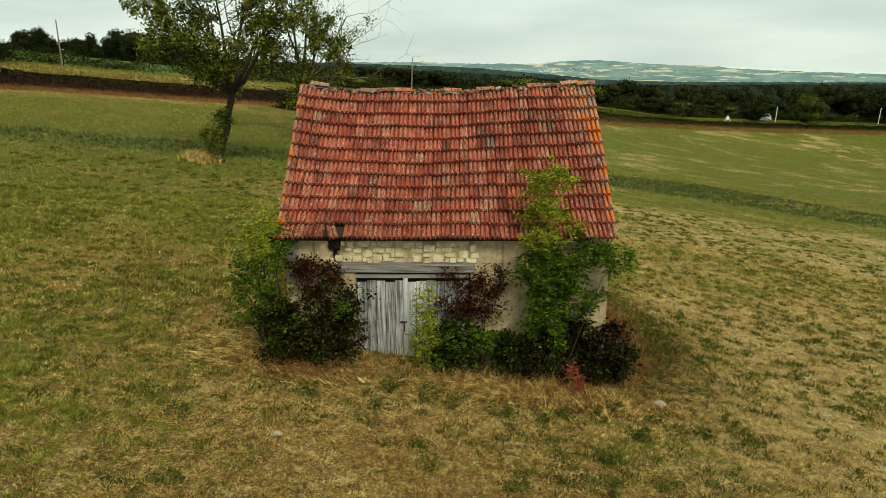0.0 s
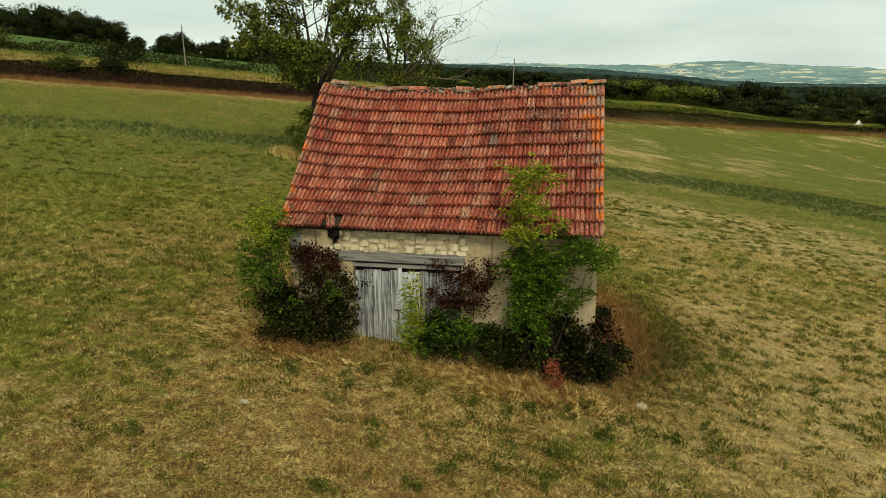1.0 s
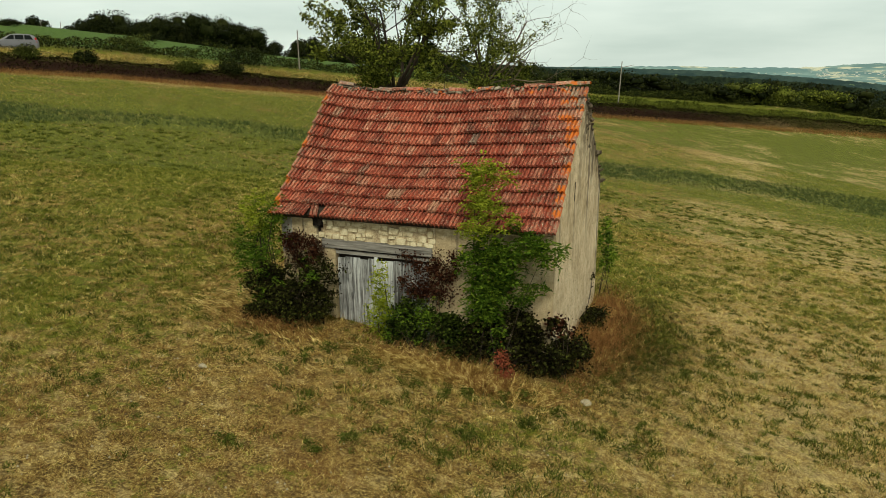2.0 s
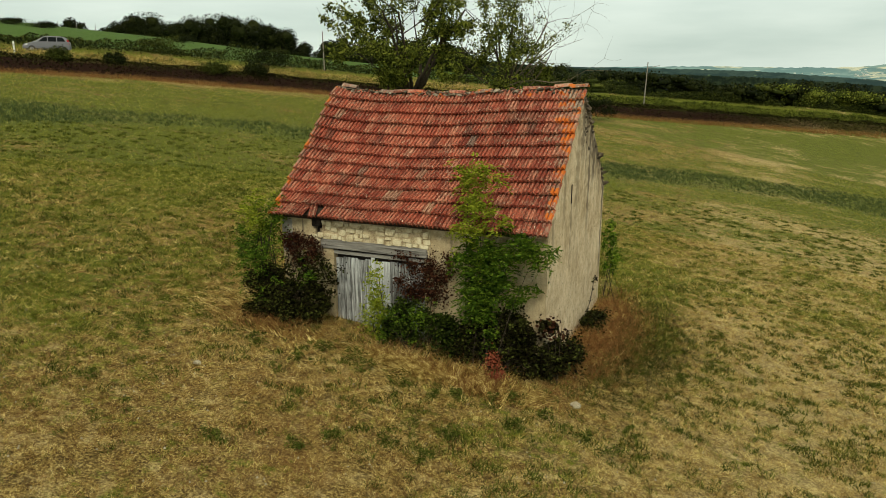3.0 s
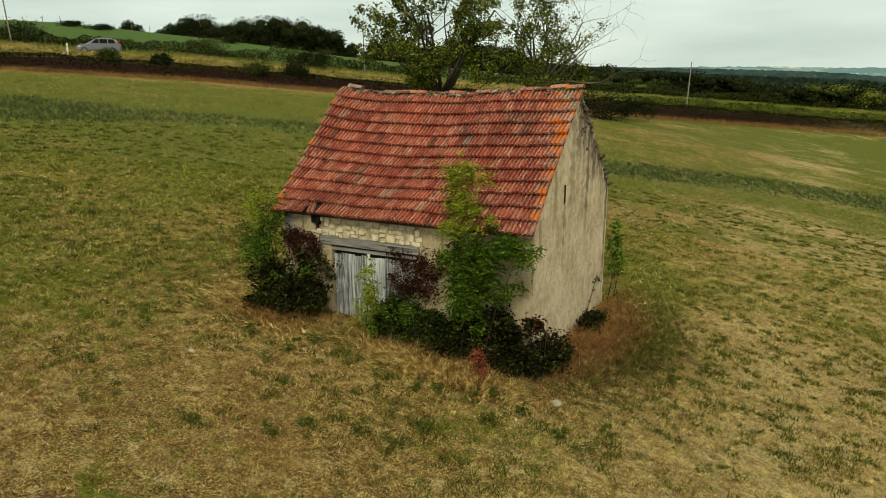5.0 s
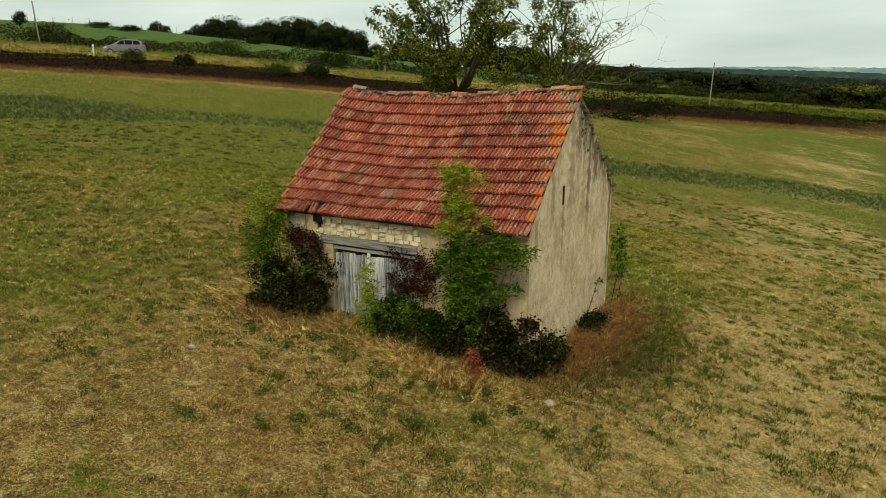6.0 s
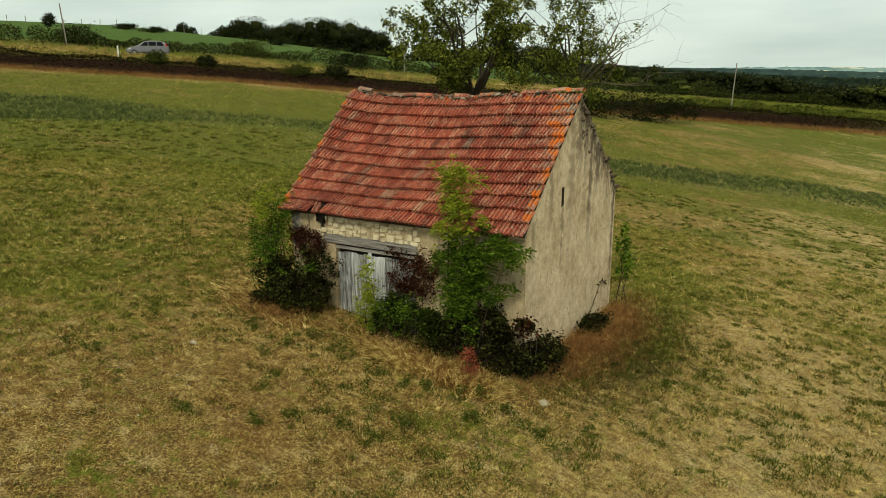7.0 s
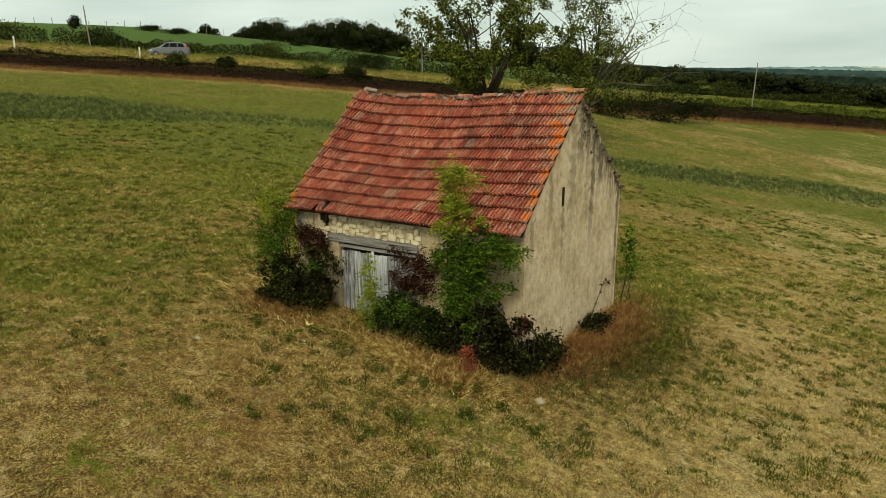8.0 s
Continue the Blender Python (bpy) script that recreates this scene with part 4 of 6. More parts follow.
cut(front, [(-2.4, -2.17, YF - 0.3, YF + 0.32, 2.6, 2.95), (-2.33, -2.23, YF - 0.3, YF + 0.25, 2.44, 2.7), (DX0, DX1, YF - 0.3, YF + 0.7, GROUND_LOW - 0.2, DTOP + 0.02)])
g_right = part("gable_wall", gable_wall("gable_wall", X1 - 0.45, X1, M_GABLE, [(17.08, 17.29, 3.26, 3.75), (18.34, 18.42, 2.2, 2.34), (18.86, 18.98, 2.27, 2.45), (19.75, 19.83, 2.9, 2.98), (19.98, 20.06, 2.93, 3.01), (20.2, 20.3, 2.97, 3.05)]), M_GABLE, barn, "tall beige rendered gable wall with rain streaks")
# dark plates added on the reveal so the slot reads as shaded
part("slot_lining", joined([box_bm(X1 - 0.44, X1 - 0.015, 17.268, 17.288, 3.265, 3.745), box_bm(X1 - 0.44, X1 - 0.015, 17.085, 17.26, 3.262, 3.275)]), M_DARKWOOD, g_right, "added dark brown plates standing in for shade in the slot")
part("gable_wall", gable_wall("gable_wall", X0, X0 + 0.45, M_GABLE, None), M_GABLE, barn)

# grey cement patch at the corner of the front
part("cement_patch", box_bm(X0 - 0.012, -3.06, YF - 0.014, YF + 0.1, 1.9, 2.8, 0.01), M_CEMENT, barn, "blue-grey cement patch")

# black blocks added in the notch so it looks like a dark hole
part("rotted_beam", joined([box_bm(-2.41, -2.19, YF - 0.1, YF + 0.31, 2.67, 2.85, 0.02, 0.025, rng_b, 2), box_bm(-2.32, -2.24, YF + 0.03, YF + 0.24, 2.45, 2.67, 0.01, 0.012, rng_b, 1)]), M_HOLE_DARK, barn, "added black filler standing in for the dark hole under a missing tile")

# limestone above the lintel: three uneven courses, each stone a piece
stone_me = []
for k in range(16):
    r = random.Random(100 + k)
    n = 8
    ring = [(cx * r.uniform(0.37, 0.5), cz * r.uniform(0.33, 0.5)) if cx and cz else (cx * r.uniform(0.46, 0.5) + (0 if cx else r.uniform(-0.15, 0.15)), cz * r.uniform(0.45, 0.5) + (0 if cz else r.uniform(-0.15, 0.15)))
            for cx, cz in ((-1, -1), (0, -1), (1, -1), (1, 0), (1, 1), (0, 1), (-1, 1), (-1, 0))]
    verts = [(x, 0.5, z) for x, z in ring] + [(x, -0.3, z) for x, z in ring] + [(x * 0.93, -0.5 + r.uniform(-0.06, 0.06), z * 0.9) for x, z in ring]
    faces = []
    for lay in (0, 1):
        for q in range(n):
            a, b = lay * n + q, lay * n + (q + 1) % n
            faces.append((a, b, b + n, a + n))
    faces.append(tuple(range(2 * n, 3 * n)))
    stone_me.append(mesh_of("stone", verts, faces, M_STONE))


def lay_stone(x0, x1, z0, z1, y, deep, parent, name="stone", flip=False):
    ob = new(name, rng_b.choice(stone_me))
    ob.parent = parent
    ob.matrix_basis = Matrix.Translation(-Vector(barn.location)) @ Matrix.Translation(((x0 + x1) / 2, y, (z0 + z1) / 2)) @ Matrix.Diagonal((x1 - x0, deep, z1 - z0, 1))
    if parent != barn:
        ob.matrix_basis = Matrix.Translation(((x0 + x1) / 2, y, (z0 + z1) / 2)) @ Matrix.Diagonal((x1 - x0, deep, z1 - z0, 1))
    return ob


part("mortar_bed", box_bm(-2.16, 0.82, YF - 0.012, YF + 0.08, DTOP + 0.06, 2.83), M_JOINT, front, "crumbled sandy mortar")
z_levels = [2.34, 2.45, 2.56, 2.68, 2.815]
taken = []
for row in range(4):
    x = -2.16 + rng_b.uniform(0, 0.1) - (0.2 if row == 0 else 0)
    spans, taken = taken, []
    while x < 0.74:
        wdt = rng_b.choice([0.1, 0.13, 0.17, 0.21, 0.27, 0.34])
        hit = [b for a, b in spans if a - 0.05 < x + wdt and b > x + 0.02]
        if hit:
            x0 = min(a for a, b in spans if a - 0.05 < x + wdt and b > x + 0.02)
            if x0 - x > 0.1:
                wdt = x0 - x
            else:
                x = max(hit)
                continue
        if -1.2 < x < -0.45 and rng_b.random() < (0.6, 0.5, 0.4, 0.1)[row]:
            x += wdt
            continue
        tall = row < 3 and wdt > 0.16 and rng_b.random() < 0.28
        dz, du = rng_b.uniform(-0.022, 0.022), rng_b.uniform(-0.02, 0.02)
        zt = z_levels[row + (2 if tall else 1)] - (0.05 if tall else 0.0)
        st = lay_stone(x + 0.007, min(x + wdt, 0.84) - 0.007, z_levels[row] + 0.006 + dz, zt - 0.004 + du, YF - 0.01, rng_b.uniform(0.05, 0.1), front)
        st.matrix_basis = st.matrix_basis @ pose(0, 0, 0, 0, rng_b.uniform(-5, 5), 0)
        if tall:
            taken.append((x, x + wdt))
        x += wdt
for k in range(5):
    z = 1.95 + 0.1 * k
    lay_stone(-2.5 + rng_b.uniform(-0.06, 0.04), -2.27 + rng_b.uniform(-0.05, 0.1), z, z + 0.09, YF - 0.004, 0.06, front)

# lintel, head board and the double door
part("lintel", box_bm(-2.2, 0.74, YF - 0.05, YF + 0.2, DTOP + 0.01, 2.34, 0.02, 0.012, rng_b, 3), M_WOOD_X, barn, "long weathered grey oak lintel")
part("header_board", box_bm(-1.9, 0.62, YF + 0.03, YF + 0.07, 1.97, 2.06, 0.004), M_WOOD_X, barn, "cracked grey board")
# dark sheet added in place of the unlit inside behind the door
part("dark_inside", box_bm(DX0 - 0.05, DX1 + 0.05, YF + 0.2, YF + 0.24, -0.5, DTOP + 0.03), M_DARKWOOD, barn, "added dark panel standing in for shade behind the door's gaps")


def door_leaf(x0, x1, n, lean, label):
    leaf = part("door_leaf", box_bm(x0, x1, YF + 0.11, YF + 0.135, 0.25, 0.4, 0.004), M_WOOD_X, barn, label)
    part("rail", box_bm(x0, x1, YF + 0.108, YF + 0.137, 1.55, 1.72, 0.004), M_WOOD_X, leaf)
    w = (x1 - x0) / n
    for k in range(n):
        top = 1.89 + rng_b.uniform(-0.03, 0.02)
        y = YF + 0.07 + rng_b.uniform(-0.006, 0.006)
        ob = part("plank", box_bm(x0 + k * w + 0.006, x0 + (k + 1) * w - 0.005, y, y + 0.03, -0.35 + rng_b.uniform(0, 0.1), top, 0.004), M_WOOD_Z, leaf)
    return leaf


leaf_l = door_leaf(-1.84, -0.79, 5, 0, "grey weathered plank door leaf, shut")
leaf_r = door_leaf(-0.77, 0.63, 6, 0, "grey weathered plank door leaf overgrown by dry vine")
part("cover_strip", box_bm(-0.82, -0.72, YF + 0.045, YF + 0.068, -0.3, 1.97, 0.005), M_WOOD_Z, leaf_r)
part("latch", joined([box_bm(-0.9, -0.74, YF + 0.03, YF + 0.044, 0.93, 0.965, 0.004), box_bm(-0.815, -0.79, YF + 0.02, YF + 0.044, 0.72, 0.95, 0.004)]), M_IRON, leaf_l, "rusty iron latch")

# roof: boards under the tiles
def roof_deck(front_side):
    verts, faces = [], []
    nx, nv = 24, 8
    for lift in (-0.03, -0.09):
        for j in range(nv + 1):
            for i in range(nx + 1):
                x = RX0 + 0.06 + (RX1 - RX0 - (0.12 if front_side else 0.22)) * i / nx
                if front_side:
                    q = on_roof(x, 0.02 + 0.965 * j / nv, lift)
                else:
                    v = j / nv
                    q = Vector((x, RIDGE_Y + (REAR_Y - RIDGE_Y) * v, RIDGE_Z - sag(x, 0) * (1 - v) + (REAR_Z - RIDGE_Z) * v + lift))
                verts.append(q)
    s = (nx + 1) * (nv + 1)
    for j in range(nv):
        for i in range(nx):
            a = j * (nx + 1) + i
            faces.append((a, a + 1, a + nx + 2, a + nx + 1))
            faces.append((s + a, s + a + nx + 1, s + a + nx + 2, s + a + 1))
    for i in range(nx):
        a, b = nv * (nx + 1) + i, nv * (nx + 1) + i + 1
        faces.append((a, b, s + b, s + a))
    for j in range(nv):
        for i in (0, nx):
            a, b = j * (nx + 1) + i, (j + 1) * (nx + 1) + i
            faces.append((a, b, s + b, s + a))
    return mesh_of("roof_boards", verts, faces, M_DARKWOOD)


roof = child("roof", roof_deck(True), barn, "sagging roof slope of red clay tiles")
roof_rear = child("rear_roof", roof_deck(False), barn, "rear roof slope of red clay tiles")

# small beams' ends and laths under the eave
part("wall_plate", box_bm(X0 + 0.02, X1 - 0.47, YF - 0.03, YF + 0.15, 2.82, 2.9, 0.008), M_DARKWOOD, barn)


# one interlocking tile: two troughs between ribs, a thick lower edge
def tile_verts(wide, seed):
    r = random.Random(seed)
    prof = [(0.0, -0.03), (0.05, -0.03), (0.1, 0.022), (0.23, 0.034), (0.375, 0.022), (0.425, -0.03), (0.525, -0.03), (0.575, 0.022), (0.72, 0.034), (0.865, 0.022), (0.925, -0.03), (0.985, -0.03)]
    ln = GAUGE + 0.055
    verts, faces = [], []
    for t, lift, under in ((0.0, 0.0, 0), (0.5, 0.055, 0), (1.0, 0.114, 0), (1.0, 0.06, 1)):
        for u, h in prof:
            verts.append((u * wide * 0.985, -t * ln, (h + lift + r.uniform(-0.002, 0.002)) if not under else h + lift - 0.01))
    n = len(prof)
    for k in range(3):
        for i in range(n - 1):
            a = k * n + i
            faces.append((a, a + n, a + n + 1, a + 1))
    return verts, faces


tile_shapes = {}
for key, mt in (("plain", M_TILE), ("sooty", M_TILE_D), ("grey", M_TILE_G), ("pale", M_TILE_P)):
    tile_shapes[key] = []
    for k in range(5):
        v, f = tile_verts(PITCH, 40 + k)
        tile_shapes[key].append(mesh_of("tile", v, f, mt))


def tile_kind(i, j):
    u = rng_b.random()
    if (i, j) in ((22, 4), (34, 1), (33, 0)):
        return "grey"
    if (i, j) in ((20, 10), (14, 9), (2, 2), (15, 9), (17, 7)):
        return "pale"
    if 26 <= i <= 29 and 2 <= j <= 4:
        return "sooty" if u < 0.6 else "plain"
    return "sooty" if u < 0.02 else "plain"


def tile_pose(i, j):
    x = RX0 + PITCH * i
    v0 = j / ROWS_OF_TILES
    a = on_roof(x, v0, 0.025)
    b = on_roof(x, (j + 1) / ROWS_OF_TILES, 0.025)
    c = on_roof(x + PITCH, v0, 0.025)
    ey = (a - b).normalized()
    ex = (c - a).normalized()
    ez = ex.cross(ey).normalized()
    ex = ey.cross(ez)
    m = Matrix((ex, ey, ez)).transposed().to_4x4()
    m.translation = a + ez * rng_b.uniform(-0.004, 0.006)
    return m @ pose(rng_b.uniform(-0.004, 0.004), rng_b.uniform(-0.012, 0.008), 0, rng_b.uniform(-1.0, 1.0), rng_b.uniform(-1.2, 1.2), rng_b.uniform(-1.1, 1.1))


def rear_pose(i, j):
    x = RX0 + PITCH * (i + 1) * 0.982
    p0 = Vector((x, RIDGE_Y, RIDGE_Z - sag(x, 0)))
    p1 = Vector((x, REAR_Y, REAR_Z))
    d = (p1 - p0)
    ey = -d.normalized()
    ex = Vector((-1, 0, 0))
    ez = ex.cross(ey).normalized()
    m = Matrix((ex, ey, ez)).transposed().to_4x4()
    m.translation = p0 + d * (j / ROWS_OF_TILES) + ez * 0.015
    return m


joined_v, joined_f = {k: [] for k in tile_shapes}, {k: [] for k in tile_shapes}
tile_jobs = []
for j in range(ROWS_OF_TILES):
    for i in range(TILES_ACROSS):
        if (i, j) == (6, 11):
            continue
        kind_of_tile = tile_kind(i, j)
        m = tile_pose(i, j)
        if (i, j) == (5, 11):
            m = m @ pose(0, -0.03, 0, 4, 3, 16)
        if j >= 4:
            tile_jobs.append((kind_of_tile, m))
        else:
            v, f = tile_verts(PITCH, 40 + (i * 7 + j) % 5)
            o = len(joined_v[kind_of_tile])
            joined_v[kind_of_tile] += [m @ Vector(q) for q in v]
            joined_f[kind_of_tile] += [tuple(q + o for q in g) for g in f]
for key, mt in (("plain", M_TILE), ("sooty", M_TILE_D), ("grey", M_TILE_G), ("pale", M_TILE_P)):
    if joined_v[key]:
        tagged(child("upper_tiles", mesh_of("upper_tiles", joined_v[key], joined_f[key], mt), roof), "upper courses of weathered red tiles", kind="stuff")
rv, rf = [], []
for j in range(ROWS_OF_TILES):
    for i in range(TILES_ACROSS):
        m = rear_pose(i, j)
        v, f = tile_verts(PITCH, 40 + (i * 3 + j) % 5)
        o = len(rv)
        rv += [m @ Vector(q) for q in v]
        rf += [tuple(q + o for q in g) for g in f]
tagged(child("rear_tiles", mesh_of("rear_tiles", rv, rf, M_TILE), roof_rear), "weathered red tiles", kind="stuff")

# ridge: rubble mortar and half-round tiles
def ridge_tile_mesh(mt):
    verts, faces = [], []
    n = 9
    for thick in (0.0, 0.018):
        for k, t in enumerate((0.0, 0.08, 1.0)):
            r = (0.118 if k < 2 else 0.098) - thick + (0.012 if k == 0 else 0)
            for s in range(n):
                a = math.pi * (0.06 + 0.88 * s / (n - 1))
                verts.append((t * 0.44, math.cos(a) * r, math.sin(a) * r * 0.92))
    for lay, flip in ((0, False), (1, True)):
        for k in range(2):
            for s in range(n - 1):
                a = (lay * 3 + k) * n + s
                q = (a, a + 1, a + n + 1, a + n)
                faces.append(q if not flip else q[::-1])
    for k in (0, 2):
        for s in range(n - 1):
            a, b = k * n + s, (3 + k) * n + s
            faces.append((a, b, b + 1, a + 1))
    return mesh_of("ridge_tile", verts, faces, mt)


ridge_shapes = [ridge_tile_mesh(M_TILE_G), ridge_tile_mesh(M_TILE), ridge_tile_mesh(M_TILE_D)]
ridge_bed = Stems()
bed = [(RX0 + 0.05 + (RX1 - RX0 - 0.1) * k / 40, RIDGE_Y + rng_b.uniform(-0.02, 0.02), RIDGE_Z - sag(RX0 + (RX1 - RX0) * k / 40, 0) + rng_b.uniform(-0.02, 0.02)) for k in range(41)]
ridge_bed.add(bed, [rng_b.uniform(0.03, 0.075) for _ in bed], 8)
# dark rubble on the mortar bed also paints the black gaps under the ridge
child("ridge_bed", mesh_of("ridge_bed", ridge_bed.verts, ridge_bed.faces, M_RUBBLE), roof, "crumbling dirty mortar under the ridge tiles, darkened for the shade in the gaps")
x = RX1 + 0.02
k = 0
while x > RX0 + 0.3:
    broken = rng_b.random() < 0.5 and k > 2 and x < 2.2 and x > RX0 + 1.1
    xl = x - 0.41
    za, zb = RIDGE_Z - sag(xl, 0), RIDGE_Z - sag(x, 0)
    up = 0.05 if k < 2 or xl < RX0 + 0.5 else 0.0
    if not broken:
        ob = new("ridge_tile", ridge_shapes[1 if k in (1, 5, 8) else rng_b.choice([0, 0, 1, 2])])
        ob.parent = roof
        ob.matrix_basis = pose(xl - 0.02, RIDGE_Y + rng_b.uniform(-0.015, 0.015), za + up, 0, -math.degrees(math.atan2(zb - za, 0.41)) - 3 + rng_b.uniform(-4, 3), rng_b.uniform(-6, 6))
    x = xl
    k += 1

# rubble stones on the ridge bed and on the broken rear edge of the gable
def rough_stone(name, where, size, seed, material, parent):
    r = random.Random(seed)
    bm = bmesh.new()
    bmesh.ops.create_icosphere(bm, subdivisions=1, radius=1.0)
    for v in bm.verts:
        v.co = Vector((v.co.x * size[0], v.co.y * size[1], v.co.z * size[2])) * r.uniform(0.75, 1.15)
    bmesh.ops.rotate(bm, cent=(0, 0, 0), matrix=Euler((r.uniform(-0.4, 0.4), r.uniform(-0.4, 0.4), r.uniform(0, 6))).to_matrix(), verts=bm.verts)
    bmesh.ops.translate(bm, vec=where, verts=bm.verts)
    return part(name, bm, material, parent)


for k in range(170):
    x = rng_b.uniform(RX0 + 0.3, RX1 - 0.3)
    s = rng_b.uniform(0.025, 0.065)
    flat = rng_b.uniform(0.4, 0.9)
    rough_stone("mortar_lump", (x, RIDGE_Y - rng_b.uniform(-0.02, 0.15), RIDGE_Z - sag(x, 0) + rng_b.uniform(-0.06, 0.06)), (s * rng_b.uniform(1.0, 2.2), s, s * flat), 600 + k, (M_MORTAR, M_RUBBLE, M_TILE, M_RUBBLE)[k % 4], roof)
for k in range(90):
    f = k / 89
    y, z = YR - 0.05 + (RIDGE_Y + 0.1 - YR) * f, REAR_Z + 0.2 + (RIDGE_Z - 0.05 - REAR_Z - 0.2) * f
    s = rng_b.uniform(0.07, 0.17)
    rough_stone("coping_stone", (X1 - rng_b.uniform(0.02, 0.2), y + rng_b.uniform(-0.06, 0.06), z + rng_b.uniform(-0.16, -0.02)), (s * 0.8, s * 1.4, s * rng_b.uniform(0.35, 0.7)), 400 + k, M_RUBBLE, g_right)
for k in range(26):
    s = rng_b.uniform(0.04, 0.085)
    f = rng_b.random()
    y, z = 18.25 + rng_b.uniform(-0.05, 0.6) * (0.3 + f), 5.75 - 1.35 * f
    if z < RIDGE_Z - 0.15 - max(0, y - RIDGE_Y) * 0.85:
        rough_stone("exposed_stone", (X1 - 0.02, y, z), (s * 0.5, s * 1.2, s * 0.75), 500 + k, M_RUBBLE, g_right)

# ---- trees behind the barn ----
B1 = (-13.7, 42.8, land_at(-13.7, 42.8) - 0.1)
tree("walnut_tree", B1, "old leaning walnut tree with a broad open crown", [((0, 0, 0), 0.32), ((0.02, 0, 0.5), 0.25), ((0.2, 0, 1.1), 0.2), ((0.52, 0.1, 2.1), 0.2), ((0.72, 0, 3.1), 0.19), ((1.0, 0, 4.1), 0.22)],
     [(5, (-0.9, 0.1, 0.6), 5.0, 0.15), (5, (0.95, -0.2, 0.65), 5.2, 0.15), (5, (-0.9, -0.3, 0.45), 4.4, 0.1), (5, (0.8, 0.4, 0.5), 4.4, 0.09), (5, (0.1, -0.9, 0.6), 3.6, 0.08), (5, (-0.1, 0.6, 1.0), 6.0, 0.14), (5, (0.15, -0.5, 1.0), 5.6, 0.14), (5, (-0.6, -0.7, 0.7), 4.6, 0.09), (5, (-0.5, -0.2, 1.0), 5.8, 0.14), (5, (0.45, 0.1, 1.1), 6.5, 0.14),
      (5, (-1.0, 0.2, 0.35), 3.8, 0.08), (5, (0.3, -0.8, 0.4), 2.2, 0.06)],
     11, M_LEAF_TREE, 0.21, 62, twig_spread=0.27)
shrub("ivy_shoots", (-13.75, 42.55), "green shoots round the foot of a tree", "shoots", [(0.05, 0, 0.9, 0.55, 0.5, 0.9, 1500, 22), (-0.4, 0, 1.5, 0.5, 0.5, 0.7, 900, 14), (0.6, 0, 2.6, 0.6, 0.5, 0.6, 900, 16)], M_LEAF_TREE, leaf=0.13, seed=31, stems=6)
B2 = (-12.0, 59.5, land_at(-12.0, 59.5) - 0.1)
tree("walnut_tree", B2, "old walnut tree with dead bare limbs on one side", [((0, 0, 0), 0.32), ((-0.1, 0, 1.5), 0.25), ((0.1, 0, 3.2), 0.22), ((0.2, 0, 4.6), 0.22)],
     [(3, (-0.8, 0.1, 0.6), 5.0, 0.15), (3, (0.7, -0.2, 0.7), 4.8, 0.14), (3, (-0.9, -0.2, 0.1), 4.2, 0.09), (3, (0.3, -0.8, 0.2), 3.8, 0.09), (3, (0.1, 0.5, 1.0), 5.4, 0.15), (3, (-0.3, -0.5, 1.1), 5.4, 0.15), (2, (0.9, 0.3, 0.35), 4.0, 0.1), (2, (-0.8, -0.3, 0.4), 3.6, 0.1), (2, (0.3, -0.9, 0.3), 3.4, 0.09), (3, (0.35, 0.2, 1.2), 6.0, 0.15)],
     23, M_LEAF_TREE, 0.21, 56, bare=[(3, (0.95, -0.1, 0.9), 6.0, 0.12), (2, (1.0, 0.0, 0.22), 6.2, 0.1), (3, (0.7, 0.3, 1.2), 6.5, 0.11), (3, (0.9, -0.3, 0.5), 5.5, 0.09), (3, (0.8, 0.0, 1.5), 6.0, 0.09), (3, (1.0, 0.2, 0.7), 6.2, 0.08), (2, (0.9, -0.4, 0.9), 6.4, 0.08)], twig_spread=0.3)
shrub("elder_bush", (-12.0, 84.0), "dense dark green bush in front of the bank", "bush", [(0, 0, 1.8, 3.2, 1.8, 1.8, 2600, 36), (-4.5, -3.5, 1.6, 2.8, 1.6, 1.6, 2000, 30), (3.2, 2.8, 1.1, 2.2, 1.4, 1.1, 1300, 20)], M_LEAF_WOOD, leaf=0.26, seed=41, stems=6, stem_r=0.05)

# ---- skyline woods on the hill ----
rng_t = np.random.default_rng(77)
def polar(az, dist):
    a = math.radians(az)
    return 4 + dist * math.sin(a), dist * math.cos(a)
for k, (az, h, w) in enumerate([(-49.5, 5.5, 7), (-47.6, 7, 8), (-46.2, 8.5, 9), (-44.6, 11.5, 13), (-43.2, 9, 10), (-42, 10, 11), (-40.8, 11, 12), (-39.6, 11, 13), (-38.5, 11.5, 13), (-37.4, 11, 12), (-36.5, 9.5, 10), (-35.6, 9, 10), (-34.7, 8.5, 9), (-33.9, 7, 8),
                               (-31.6, 6.5, 8), (-30.6, 7, 8), (-28.9, 8.5, 10), (-27.6, 5, 6), (-25.8, 8.5, 9), (-24.9, 11, 11), (-23.8, 10.5, 12), (-22.8, 9.5, 11), (-21.6, 8, 9), (-20.3, 8, 9)]):
    x, y = polar(az + 0.6, 290 + 18 * math.sin(k * 2.1))
    lump_tree("oak_tree", x, y, h + 6.0, w * 1.4, "dark round-headed oak on the brow of the hill", 200 + k, M_LEAF_WOOD, n=4600, leaf=0.55, trunk_h=0.15, group="trees on the hilltop")


